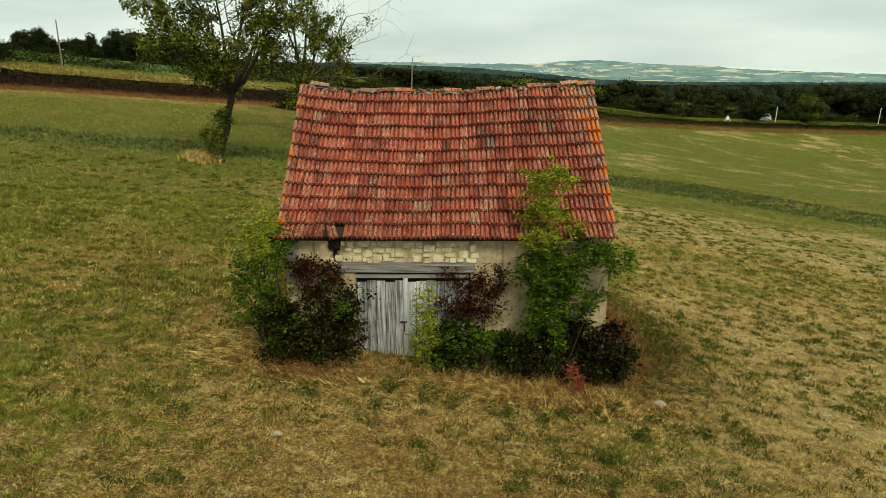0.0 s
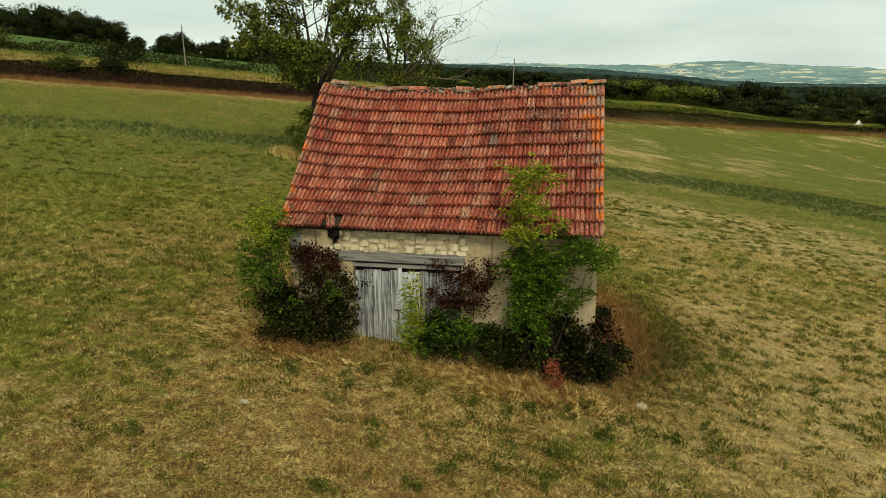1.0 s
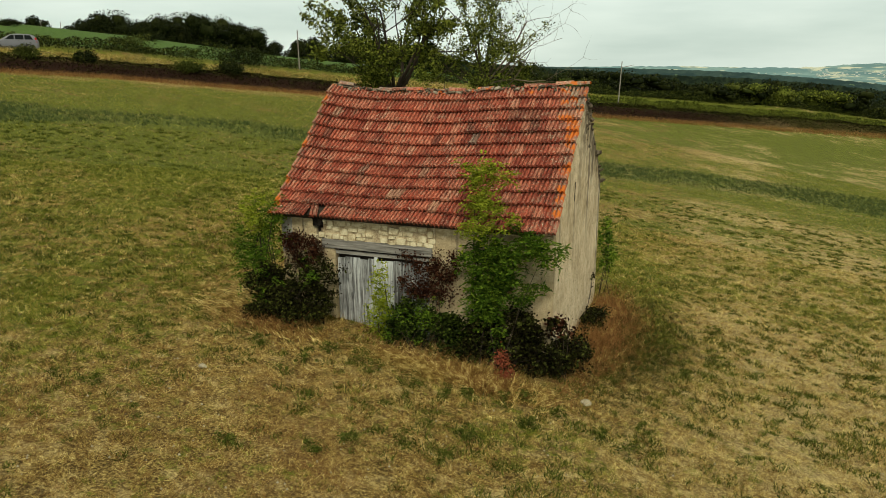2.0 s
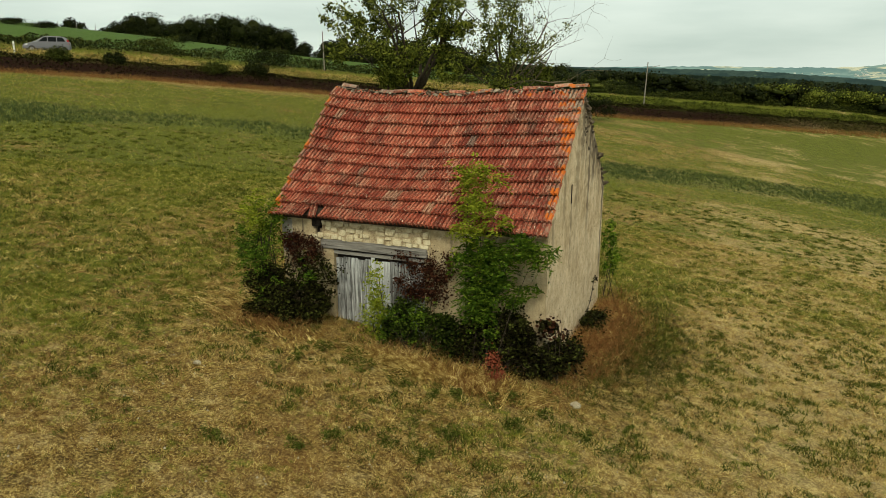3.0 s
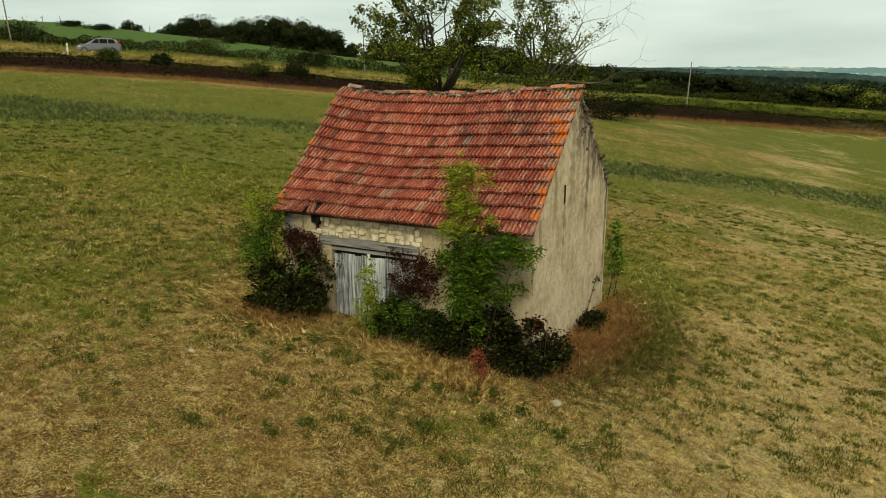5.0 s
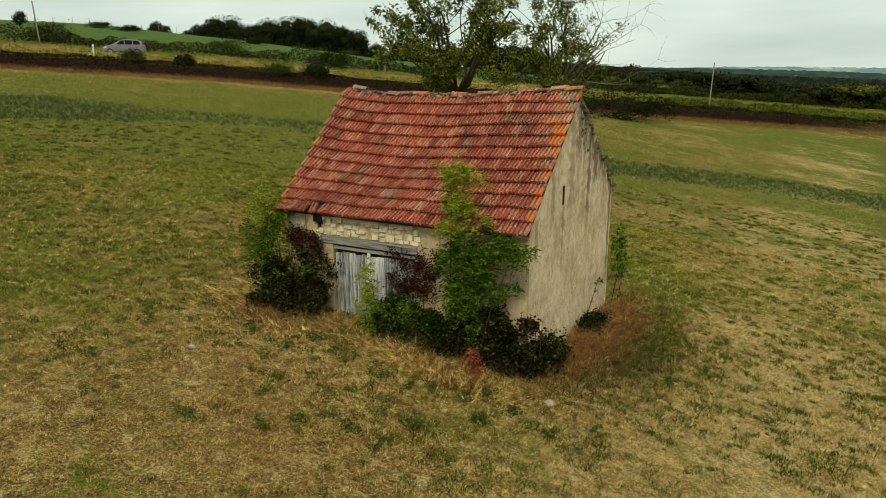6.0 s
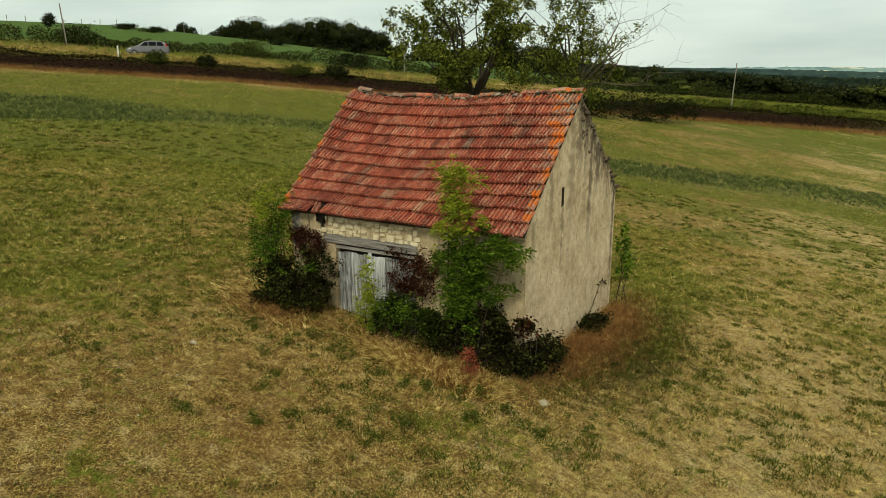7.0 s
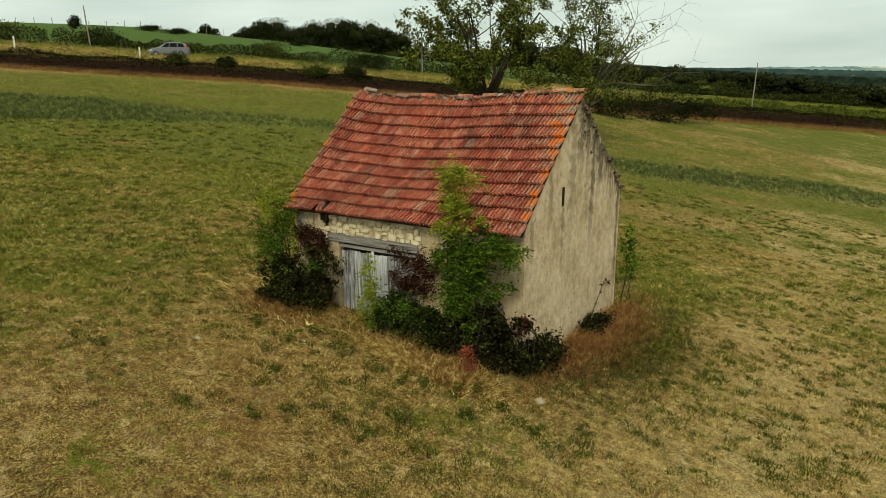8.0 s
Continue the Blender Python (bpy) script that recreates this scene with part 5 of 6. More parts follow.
def woods(name, spots, material, label, seed, leaf, lobes=4, per=150):
    """Far woods: crowns of many clumps in one mesh."""
    rng = np.random.default_rng(seed)
    ps, cores = [], []
    for x, y, h, w in spots:
        z = land_at(x, y)
        for _ in range(lobes):
            c = np.array((x + rng.uniform(-0.38, 0.38) * w, y + rng.uniform(-0.38, 0.38) * w, z + h * rng.uniform(0.22, 0.8)))
            d = unit_rows(rng.normal(size=(per, 3)))
            d = d[d[:, 2] > -0.45]
            cores.append(lump_core(c, (w * 0.19, w * 0.19, h * 0.19), rng, 7, 4))
            ps.append(c + d * np.array((w * 0.24, w * 0.24, h * 0.22)) * rng.uniform(0.75, 1.14, (len(d), 1)))
    p = np.vstack(ps)
    me = crown_mesh(name, p, cores, leaf, 0.45, material, rng)
    return tagged(new(name, me), label, "woods", kind="stuff")


spots = []
for k in range(260):
    az = rng_t.uniform(-17, 52)
    d = rng_t.uniform(175, 330)
    tall = rng_t.uniform(7.5, 10.5) if az > 13 and d < 260 else rng_t.uniform(4, 7.5)
    spots.append((*polar(az, d), tall, rng_t.uniform(7, 12)))
woods("valley_woods", spots, M_LEAF_WOOD, "dark broadleaf woods below the road", 81, 0.5, 7, 95)
spots = []
for k in range(240):
    az = rng_t.uniform(-18, 55)
    d = rng_t.uniform(340, 1100)
    spots.append((*polar(az, d), rng_t.uniform(9, 16), rng_t.uniform(12, 22)))
woods("valley_woods", spots, M_LEAF_VALLEY, "woods and hedges down in the valley", 82, 1.0, 5, 50)


spots = []
while len(spots) < 230:
    x, y = polar(rng_t.uniform(-14, 50), rng_t.uniform(118, 190))
    off, _ = beyond_bank(np.array([x]), np.array([y]))
    if off[0] > 12.5:
        spots.append((x, y, rng_t.uniform(2.2, 4.6), rng_t.uniform(5, 9)))
woods("scrub", spots[::5], M_LEAF_VALLEY, "green scrub and bushes beyond the road", 83, 0.34, 6, 90)
woods("scrub", spots[1::5] + spots[2::5] + spots[3::5] + spots[4::5], M_LEAF_WOOD, "dark scrub and bushes beyond the road", 84, 0.34, 6, 90)


# ---- bank, hedges and roadside ----
def along(u):
    """Point of the bank's foot, u metres along from its start, and the way across it."""
    seg = FOOT[1:, :2] - FOOT[:-1, :2]
    ln = np.hypot(seg[:, 0], seg[:, 1])
    cum = np.concatenate([[0], np.cumsum(ln)])
    k = np.clip(np.searchsorted(cum, u, side="right") - 1, 0, len(ln) - 1)
    f = (u - cum[k]) / ln[k]
    p = FOOT[k, :2] + seg[k] * f[:, None]
    n = np.column_stack([-seg[k][:, 1], seg[k][:, 0]]) / ln[k][:, None]
    return p, n


U0 = float(np.hypot(*(FOOT[1, :2] - FOOT[0, :2])))
rng_h = np.random.default_rng(91)


def hedge_points(n, u0, u1, off0, off1, height, seed, gaps=0.0):
    rng = np.random.default_rng(seed)
    u = rng.uniform(u0, u1, n)
    p, nn = along(u)
    off = rng.uniform(off0, off1, n)
    q = p + nn * off[:, None]
    tall = height * (0.2 + 1.6 * cloud_noise(u, u * 0, 3.0, seed) ** 1.4)
    keep = cloud_noise(u, u * 0 + 50, 9.0, seed + 1) > gaps
    mid = (off0 + off1) / 2
    prof = np.sqrt(np.clip(1 - ((off - mid) / (off1 - off0) * 2) ** 2, 0.05, 1))
    z = land(q[:, 0], q[:, 1]) + tall * prof * rng.uniform(0, 1, n) ** 0.7
    return np.column_stack([q, z])[keep]


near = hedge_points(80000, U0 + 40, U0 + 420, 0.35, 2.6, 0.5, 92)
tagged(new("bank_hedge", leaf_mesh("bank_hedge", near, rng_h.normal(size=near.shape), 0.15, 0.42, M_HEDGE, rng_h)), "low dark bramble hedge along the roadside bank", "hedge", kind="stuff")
top = hedge_points(30000, U0 + 40, U0 + 420, 0.9, 2.7, 1.0, 97, 0.25)
tagged(new("bank_hedge", leaf_mesh("bank_hedge", top, rng_h.normal(size=top.shape), 0.15, 0.3, M_LEAF_VALLEY, rng_h)), "green bramble shoots on top of the bank", "hedge", kind="stuff")
upper = hedge_points(64000, U0 + 40, U0 + 330, 12.0, 15.8, 1.5, 95, 0.12)
for share, mt, words in ((upper[::2], M_LEAF_VALLEY, "overgrown green hedge on the far side of the road"), (upper[1::2], M_LEAF_WOOD, "dark thorn growth in the hedge past the road")):
    tagged(new("roadside_hedge", leaf_mesh("roadside_hedge", share, rng_h.normal(size=share.shape), 0.2, 0.42, mt, rng_h)), words, "hedge", kind="stuff")


verge = hedge_points(90000, U0 + 120, U0 + 330, 2.2, 5.4, 0.8, 98, 0.05)
verge = verge[(verge[:, 0] > -12) & ((verge[:, 0] < 40) | (rng_h.random(len(verge)) < 0.12))]
tagged(new("verge_hedge", leaf_mesh("verge_hedge", verge, rng_h.normal(size=verge.shape), 0.22, 0.4, M_LEAF_TREE, rng_h)), "rank green bramble and nettle growth on the verge", "hedge", kind="stuff")


# ---- grass ----
def blades(name, x, y, height, width, lean, material, label, seed, per=3, category="grass"):
    rng = np.random.default_rng(seed)
    n = len(x)
    x, y = np.repeat(x, per), np.repeat(y, per)
    h = np.repeat(np.broadcast_to(height, (n,)), per) * rng.uniform(0.5, 1.25, n * per)
    wdt = np.repeat(np.broadcast_to(width, (n,)), per)
    spread = h * 0.25
    x, y = x + rng.normal(size=n * per) * spread, y + rng.normal(size=n * per) * spread
    z = land(x, y)
    a = rng.uniform(0, 2 * math.pi, n * per)
    l = rng.normal(size=(n * per, 2)) * (h * lean)[:, None]
    ca, sa = np.cos(a) * wdt * 0.5, np.sin(a) * wdt * 0.5
    v = np.stack([np.column_stack([x - ca, y - sa, z - 0.02]), np.column_stack([x + ca, y + sa, z - 0.02]), np.column_stack([x + l[:, 0], y + l[:, 1], z + h])], axis=1).reshape(-1, 3)
    me = fast_mesh(name, v, np.arange(3 * n * per).reshape(-1, 3), material)
    return tagged(new(name, me), label, category, kind="stuff")


def sown(n, seed, r0, r1, az0=-68, az1=50):
    """Places spread evenly over a sector of the meadow, from r0 to r1 metres out; none in the barn or past the bank."""
    rng = np.random.default_rng(seed)
    r = np.sqrt(rng.uniform(r0 * r0, r1 * r1, n))
    a = np.radians(rng.uniform(az0, az1, n))
    x, y = 4 + r * np.sin(a), -1 + r * np.cos(a)
    off, _ = beyond_bank(x, y)
    inside = (x > X0 - 0.05) & (x < X1 + 0.05) & (y > YF) & (y < YR)
    ok = (off < 0) & ~inside
    return x[ok], y[ok], r[ok], rng


def meadow(n, seed, r0, r1, tall, wide, per, tuft=0.36):
    """Dry and green blades over one ring of the meadow; green where the meadow is green, in tufts."""
    x, y, r, rng = sown(n, seed, r0, r1)
    g = green_of(x, y) - 0.05 + 1.5 * (cloud_noise(x, y, tuft, 71) - 0.5) + 0.6 * (value_noise(x * 3 / tuft, y * 3 / tuft, 72) - 0.5)
    dry = rng.uniform(0.1, 0.9, len(x)) > g
    keep = dry & (0.6 * value_noise(x / 0.33, y / 0.33, 75) + 0.4 * value_noise(x / 0.13, y / 0.13, 76) > rng.uniform(0.27, 0.4, len(x)) + 0.1 * (r < 20))
    brown = keep & (rng.uniform(0, 1, len(x)) < 0.08 + 0.3 * ease((5.5 - np.hypot((x + 1.2) / 1.3, y - 8.6)) / 3.0))
    keep = keep & ~brown
    blades("russet_grass", x[brown], y[brown], tall * 0.8, wide, 1.4, M_RUSSET, "short brown withered meadow grass", seed + 3, per)
    blades("dry_grass", x[keep], y[keep], tall * 0.8, wide, 1.5, M_STRAW, "short dry straw-coloured meadow grass", seed + 1, per)
    blades("green_grass", x[~dry], y[~dry], tall * rng.uniform(0.7, 1.5, int((~dry).sum())), wide * 1.1, 0.7, M_GRASS, "patchy short green meadow grass and weeds", seed + 2, per)


meadow(230000, 1, 7.5, 20, 0.075, 0.0085, 3)
meadow(200000, 101, 20, 36, 0.09, 0.015, 3)
meadow(190000, 201, 36, 80, 0.085, 0.03, 2, 0.9)
x, y, r, rng = sown(150000, 4, 28, 95)
pick = band_of(x, y) > rng.uniform(0.2, 1, len(x))
blades("lush_grass", x[pick], y[pick], np.where(x[pick] > 4, 0.18, 0.22), 0.034, 0.5, M_LUSH, "strip of taller bluish-green grass across the meadow", 5, 9)

# weed clumps scattered over the meadow: wispy upright stalks with narrow leaves
x, y, r, rng = sown(28000, 21, 7.5, 48)
want = (0.42 + 0.3 * ease((cloud_noise(x, y, 3.0, 61) - 0.42) / 0.18)) * (0.85 + 0.15 * ease((x + 1) / 6)) * (1 - 0.5 * ease((y - 18) / 24))
want = want * (1 - 0.8 * ease((4.4 - np.hypot((x + 0.6) / 1.15, y - 7.8)) / 2.5))
pick = rng.uniform(0, 1, len(x)) < want * np.clip(26 / (r + 4), 0.5, 1.1)
x, y, r = x[pick], y[pick], r[pick]
s = rng.uniform(0.4, 1.1, len(x)) ** 1.6
n = 46
cx, cy = np.repeat(x, n) + rng.normal(size=len(x) * n) * np.repeat(0.1 * s, n), np.repeat(y, n) + rng.normal(size=len(x) * n) * np.repeat(0.1 * s, n)
blades("meadow_weeds", cx, cy, np.repeat(0.105 * s, n) * rng.uniform(0.5, 1.2, len(cx)), np.repeat(0.017 + 0.0010 * r, n), 0.7, M_WEED, "scattered clumps of low green weeds", 22, 1, "weeds")

# dark rank grass beside the gable
rng = np.random.default_rng(18)
ex, ey = rng.normal(size=9000) * 0.7 + 5.2, rng.normal(size=9000) * 2.1 + 18.6
ok = ex > X1 + 0.25
blades("rank_grass", ex[ok], ey[ok], 0.1, 0.011, 1.1, M_RANK, "dark green rank grass beside the gable wall", 19, 4)
ex, ey = np.abs(rng.normal(size=3600)) * 0.75 + X1, rng.normal(size=3600) * 1.9 + 18.6
ok = ex > X1 + 0.2
blades("russet_straw", ex[ok], ey[ok], 0.24, 0.013, 0.9, M_RUSSET, "brown dry grass beside the gable wall", 20, 4)

# straw at the bank's foot and on the verge
rng = np.random.default_rng(8)
u = rng.uniform(U0 + 40, U0 + 420, 24000)
p, n = along(u)
q = p + n * rng.uniform(-2.2, 0.1, len(u))[:, None]
blades("verge_straw", q[:, 0], q[:, 1], 0.5, 0.035, 0.5, M_RUSSET, "tall dry russet grass at the foot of the bank", 9, 2)
q = p + n * rng.uniform(2.6, 5.0, len(u))[:, None]
pale = (q[:, 0] < -22) | (rng.uniform(0, 1, len(u)) < 0.06)
blades("verge_grass", q[pale, 0], q[pale, 1], 0.42, 0.04, 0.6, M_STRAW, "pale dry grass on the road verge", 10, 2)
q = p + n * rng.uniform(2.4, 5.0, len(u))[:, None]
q = q[(q[:, 0] > -20) | (np.arange(len(q)) % 4 == 0)]
blades("verge_grass", q[:, 0], q[:, 1], 0.4, 0.05, 0.5, M_GRASS, "green grass on the road verge", 12, 3)

# straw tuft at the foot of the walnut tree
ex, ey = rng.normal(size=500) * 0.5 - 14.6, rng.normal(size=500) * 0.4 + 42.2
blades("tall_straw", ex, ey, 0.6, 0.03, 0.5, M_STRAW, "dry tall grass at the foot of the walnut tree", 13, 3)

# tall straw round the barn's walls
rng = np.random.default_rng(14)
n = 2600
a = rng.uniform(0, 2 * math.pi, n)
ex, ey = 0.15 + np.cos(a) * rng.uniform(3.5, 5.3, n) * 1.0, 18.3 + np.sin(a) * rng.uniform(3.4, 4.9, n)
ok = ~((np.abs(ex + 0.9) < 1.1) & (ey < 15.0) & (rng.uniform(0, 1, n) < 0.75)) & ~((ex > 3.7) & (rng.uniform(0, 1, n) < 0.7)) & ~((ex > X0) & (ex < X1) & (ey > YF) & (ey < YR))
blades("tall_straw", ex[ok], ey[ok], 0.24, 0.012, 0.9, M_STRAW, "tall bent dry grass round the barn", 15, 4)
fx, fy = np.concatenate([rng.normal(size=420) * 0.8 - 2.7, rng.normal(size=380) * 0.8 + 2.7, np.abs(rng.normal(size=420)) * 0.5 + 3.75, rng.normal(size=260) * 0.8 + 0.7]), np.concatenate([rng.normal(size=420) * 0.3 + 13.4, rng.normal(size=380) * 0.25 + 13.35, rng.uniform(16.5, 21.8, 420), rng.normal(size=260) * 0.25 + 13.6])
blades("russet_straw", fx, fy, 0.32, 0.008, 1.1, M_RUSSET, "reddish dry grass under the brambles", 26, 4)
blades("russet_straw", ex[ok][::2], ey[ok][::2], 0.28, 0.012, 0.6, M_RUSSET, "reddish dry stalks round the barn", 16, 4)


def bent_straw(name, spots, label, seed):
    """Long dry stalks bowed over by the wind; spots: x, y, spread x, spread y, how many, length, way of the bend in degrees."""
    rng = np.random.default_rng(seed)
    vs, fs, o = [], [], 0
    for x, y, sx, sy, n, ln, way in spots:
        px, py = x + rng.normal(size=n) * sx, y + rng.normal(size=n) * sy
        a = np.radians(way + rng.normal(size=n) * 22)
        l = ln * rng.uniform(0.6, 1.25, n)
        h = l * rng.uniform(0.04, 0.3, n) ** 1.2
        w = rng.uniform(0.006, 0.011, n)
        for k in range(5):
            u = k / 4
            cx, cy = px + np.cos(a) * l * u, py + np.sin(a) * l * u
            cz = land(cx, cy) + h * np.sin(math.pi * min(u * 0.92 + 0.03, 1.0)) + 0.01
            ww = w * (1.1 - u)
            vs += [np.column_stack([cx + np.sin(a) * ww, cy - np.cos(a) * ww, cz]), np.column_stack([cx - np.sin(a) * ww, cy + np.cos(a) * ww, cz])]
        i = np.arange(n)
        for k in range(4):
            fs.append(np.column_stack([o + 2 * k * n + i, o + (2 * k + 1) * n + i, o + (2 * k + 3) * n + i, o + (2 * k + 2) * n + i]))
        o += 10 * n
    me = fast_mesh(name, np.vstack(vs), np.vstack(fs), M_STRAW)
    return tagged(new(name, me), label, "grass", kind="stuff")


bent_straw("bent_straw", [(1.3, 13.35, 0.45, 0.18, 700, 0.75, 175), (0.3, 13.45, 0.4, 0.2, 350, 0.6, 190), (3.3, 13.3, 0.25, 0.16, 520, 0.7, 60), (3.0, 13.4, 0.4, 0.25, 420, 0.6, 120), (2.4, 13.5, 0.4, 0.2, 420, 0.6, 80), (-4.2, 14.3, 0.5, 0.6, 500, 0.6, 200), (2.0, 13.4, 0.5, 0.2, 300, 0.5, 100), (-2.2, 13.3, 0.7, 0.25, 260, 0.4, 150)], "long pale straw bowed over beside the brambles", 17)

# ---- shrubs against the barn ----
def thicket(seed, n, x0, x1, y0, y1, low, high, leaves, wide=0.3):
    """Many small uneven clumps over a strip of ground, from the base: low in front, high against the wall, some sprays standing out."""
    r = random.Random(seed)
    out = []
    for k in range(n):
        u, v = r.random(), r.random() ** 0.8
        h = low + (high - low) * v * r.uniform(0.6, 1.1)
        w = wide * r.uniform(0.55, 1.2)
        z = h * r.uniform(0.12, 0.95)
        out.append((x0 + (x1 - x0) * u, y0 + (y1 - y0) * v, z, w * 1.2, w * 0.9, w * r.uniform(0.6, 1.1), int(leaves * r.uniform(0.5, 1.3)), r.randint(5, 10)))
    return out


shrub("elder_bush", (-3.6, 14.6), "light green elder bush at the corner of the barn", "bush", [(-0.2, 0.0, 1.7, 0.5, 0.5, 0.8, 260, 16), (0.15, 0.1, 2.4, 0.35, 0.35, 0.5, 120, 8), (-0.4, -0.1, 1.1, 0.45, 0.45, 0.5, 150, 9)], M_LEAF_ASH, leaf=0.075, feather=9, seed=51, stems=9)
shrub("elder_bush", (-3.55, 14.5), "yellow-green elder shoots at the roof corner", "bush", [(-0.15, 0.0, 2.55, 0.4, 0.4, 0.5, 130, 9)], M_LEAF_LIME, leaf=0.075, feather=9, seed=50, stems=4)
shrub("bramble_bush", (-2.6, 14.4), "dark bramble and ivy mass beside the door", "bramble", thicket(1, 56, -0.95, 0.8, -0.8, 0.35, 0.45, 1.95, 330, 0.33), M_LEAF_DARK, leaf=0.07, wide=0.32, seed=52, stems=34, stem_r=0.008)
shrub("dry_vine", (-2.75, 14.75), "withered brown vine on the wall by the corner", "vine", [(0.1, 0.05, 1.6, 0.6, 0.16, 0.4, 1700, 26), (-0.25, 0.1, 2.05, 0.32, 0.1, 0.3, 360, 10)], M_LEAF_DRY, leaf=0.06, wide=0.34, seed=60, stems=6, stem_r=0.01)
shrub("ash_sapling", (2.35, 14.5), "tall green ash sapling reaching over the eave", "sapling", [(-0.1, 0, 1.4, 0.5, 0.34, 0.75, 380, 24), (-0.1, 0.0, 2.4, 0.52, 0.38, 0.6, 360, 22), (0.7, -0.05, 2.95, 0.46, 0.34, 0.36, 150, 12), (1.25, -0.1, 2.85, 0.36, 0.3, 0.3, 75, 8), (0.6, 0.1, 1.9, 0.4, 0.2, 0.4, 110, 8)], M_LEAF_ASH, leaf=0.085, wide=0.19, feather=13, seed=53, stems=5, stem_r=0.013)
shrub("ash_sapling", (2.0, 14.5), "slender yellow-green ash sapling in front of the roof", "sapling", [(0.25, -0.05, 3.45, 0.6, 0.4, 0.5, 210, 18), (0.22, 0.0, 4.35, 0.5, 0.36, 0.45, 170, 15)], M_LEAF_LIME, leaf=0.078, wide=0.18, feather=13, seed=54, stems=2, stem_r=0.022)
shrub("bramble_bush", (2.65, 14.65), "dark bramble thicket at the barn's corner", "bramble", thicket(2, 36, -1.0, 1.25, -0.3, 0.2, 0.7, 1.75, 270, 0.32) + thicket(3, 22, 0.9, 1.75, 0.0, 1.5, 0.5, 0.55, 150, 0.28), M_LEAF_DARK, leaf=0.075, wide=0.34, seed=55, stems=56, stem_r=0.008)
shrub("bramble_bush", (0.5, 14.55), "green brambles in front of the door", "bramble", thicket(4, 28, -0.55, 1.2, -0.3, 0.25, 0.6, 1.35, 300, 0.3), M_LEAF_BRAMBLE, leaf=0.075, wide=0.34, seed=56, stems=18, stem_r=0.008)
shrub("ash_sapling", (-0.35, 14.3), "thin yellow-green ash sapling in front of the door", "sapling", [(0, 0, 0.6, 0.3, 0.2, 0.55, 120, 14), (0.05, 0, 1.4, 0.22, 0.2, 0.5, 90, 12)], M_LEAF_LIME, leaf=0.075, feather=7, seed=57, stems=3)
shrub("dry_vine", (0.75, 14.8), "withered reddish-brown vine climbing beside the door", "vine", [(-0.1, 0.06, 1.55, 0.66, 0.14, 0.5, 2400, 34), (0.35, 0.1, 2.05, 0.34, 0.1, 0.4, 620, 16), (-0.6, 0.02, 2.2, 0.3, 0.08, 0.15, 140, 6)], M_LEAF_DRY, leaf=0.06, wide=0.34, seed=58, stems=8, stem_r=0.012)
# dark clumps added behind the sapling to give it a shaded inside
shrub("bramble_bush", (2.6, 14.7), "added dark leaves standing in for shade inside the sapling", "bramble", thicket(5, 10, -0.5, 0.9, -0.05, 0.1, 1.0, 1.7, 190, 0.26), M_LEAF_DARK, leaf=0.075, wide=0.34, seed=64, stems=6)
shrub("elder_shoots", (0.6, 14.05), "green elder shoots among the brambles", "shoots", [(-0.3, 0, 0.6, 0.5, 0.25, 0.5, 80, 12), (0.5, 0.1, 0.9, 0.4, 0.25, 0.45, 60, 9)], M_LEAF_ASH, leaf=0.062, feather=7, seed=65, stems=6, stem_r=0.01)
shrub("elder_shoots", (-2.9, 13.95), "light green elder shoots in front of the dark brambles", "shoots", [(-0.25, 0, 1.05, 0.35, 0.2, 0.3, 22, 8), (0.85, 0.15, 1.0, 0.25, 0.2, 0.45, 34, 9), (-0.5, 0.1, 0.4, 0.3, 0.25, 0.3, 24, 6)], M_LEAF_ASH, leaf=0.066, feather=7, seed=66, stems=6, stem_r=0.01)
shrub("dock_plant", (2.8, 13.95), "small red withered dock plant", "plant", [(0, -0.06, 0.34, 0.2, 0.16, 0.32, 620, 10)], M_LEAF_RED, leaf=0.055, seed=59, stems=4, stem_r=0.008)
shrub("dogwood_shoot", (3.8, 14.75), "dark reddish-leaved shoot leaning on the gable", "shrub", [(0.1, 0, 1.25, 0.32, 0.22, 0.34, 170, 10)], M_LEAF_DRY, leaf=0.09, wide=0.3, seed=61, stems=4, stem_r=0.012)
gable_bramble = shrub("bramble_bush", (4.0, 19.0), "low dark bramble with one long cane against the gable wall", "bramble", [(0.05, 0.1, 0.2, 0.3, 0.75, 0.22, 1500, 22), (-0.05, -0.3, 0.3, 0.2, 0.35, 0.25, 500, 9)], M_LEAF_DARK, leaf=0.07, wide=0.34, seed=62, stems=6, stem_r=0.01)
cane = [(X1 + 0.1 + 0.04 * math.sin(u * 5), 19.1 + 1.75 * u, land_at(3.9, 19.1) + 0.15 + 0.88 * math.sin(u * 2.1)) for u in (0, 0.15, 0.3, 0.45, 0.6, 0.75, 0.9, 1.0)]
child("cane", mesh_of("cane", *tube(cane, [0.011, 0.01, 0.01, 0.009, 0.008, 0.007, 0.006, 0.004], 5), M_BARK, True), gable_bramble)
rng_c = np.random.default_rng(9)
cane_p = np.repeat(np.array(cane), 9, axis=0) + rng_c.normal(size=(72, 3)) * (0.02, 0.07, 0.05)
cane_p[:, 0] = np.maximum(cane_p[:, 0], X1 + 0.05)
child("cane_leaves", leaf_mesh("cane_leaves", cane_p, rng_c.normal(size=(72, 3)), 0.07, 0.3, M_LEAF_DARK, rng_c), gable_bramble)
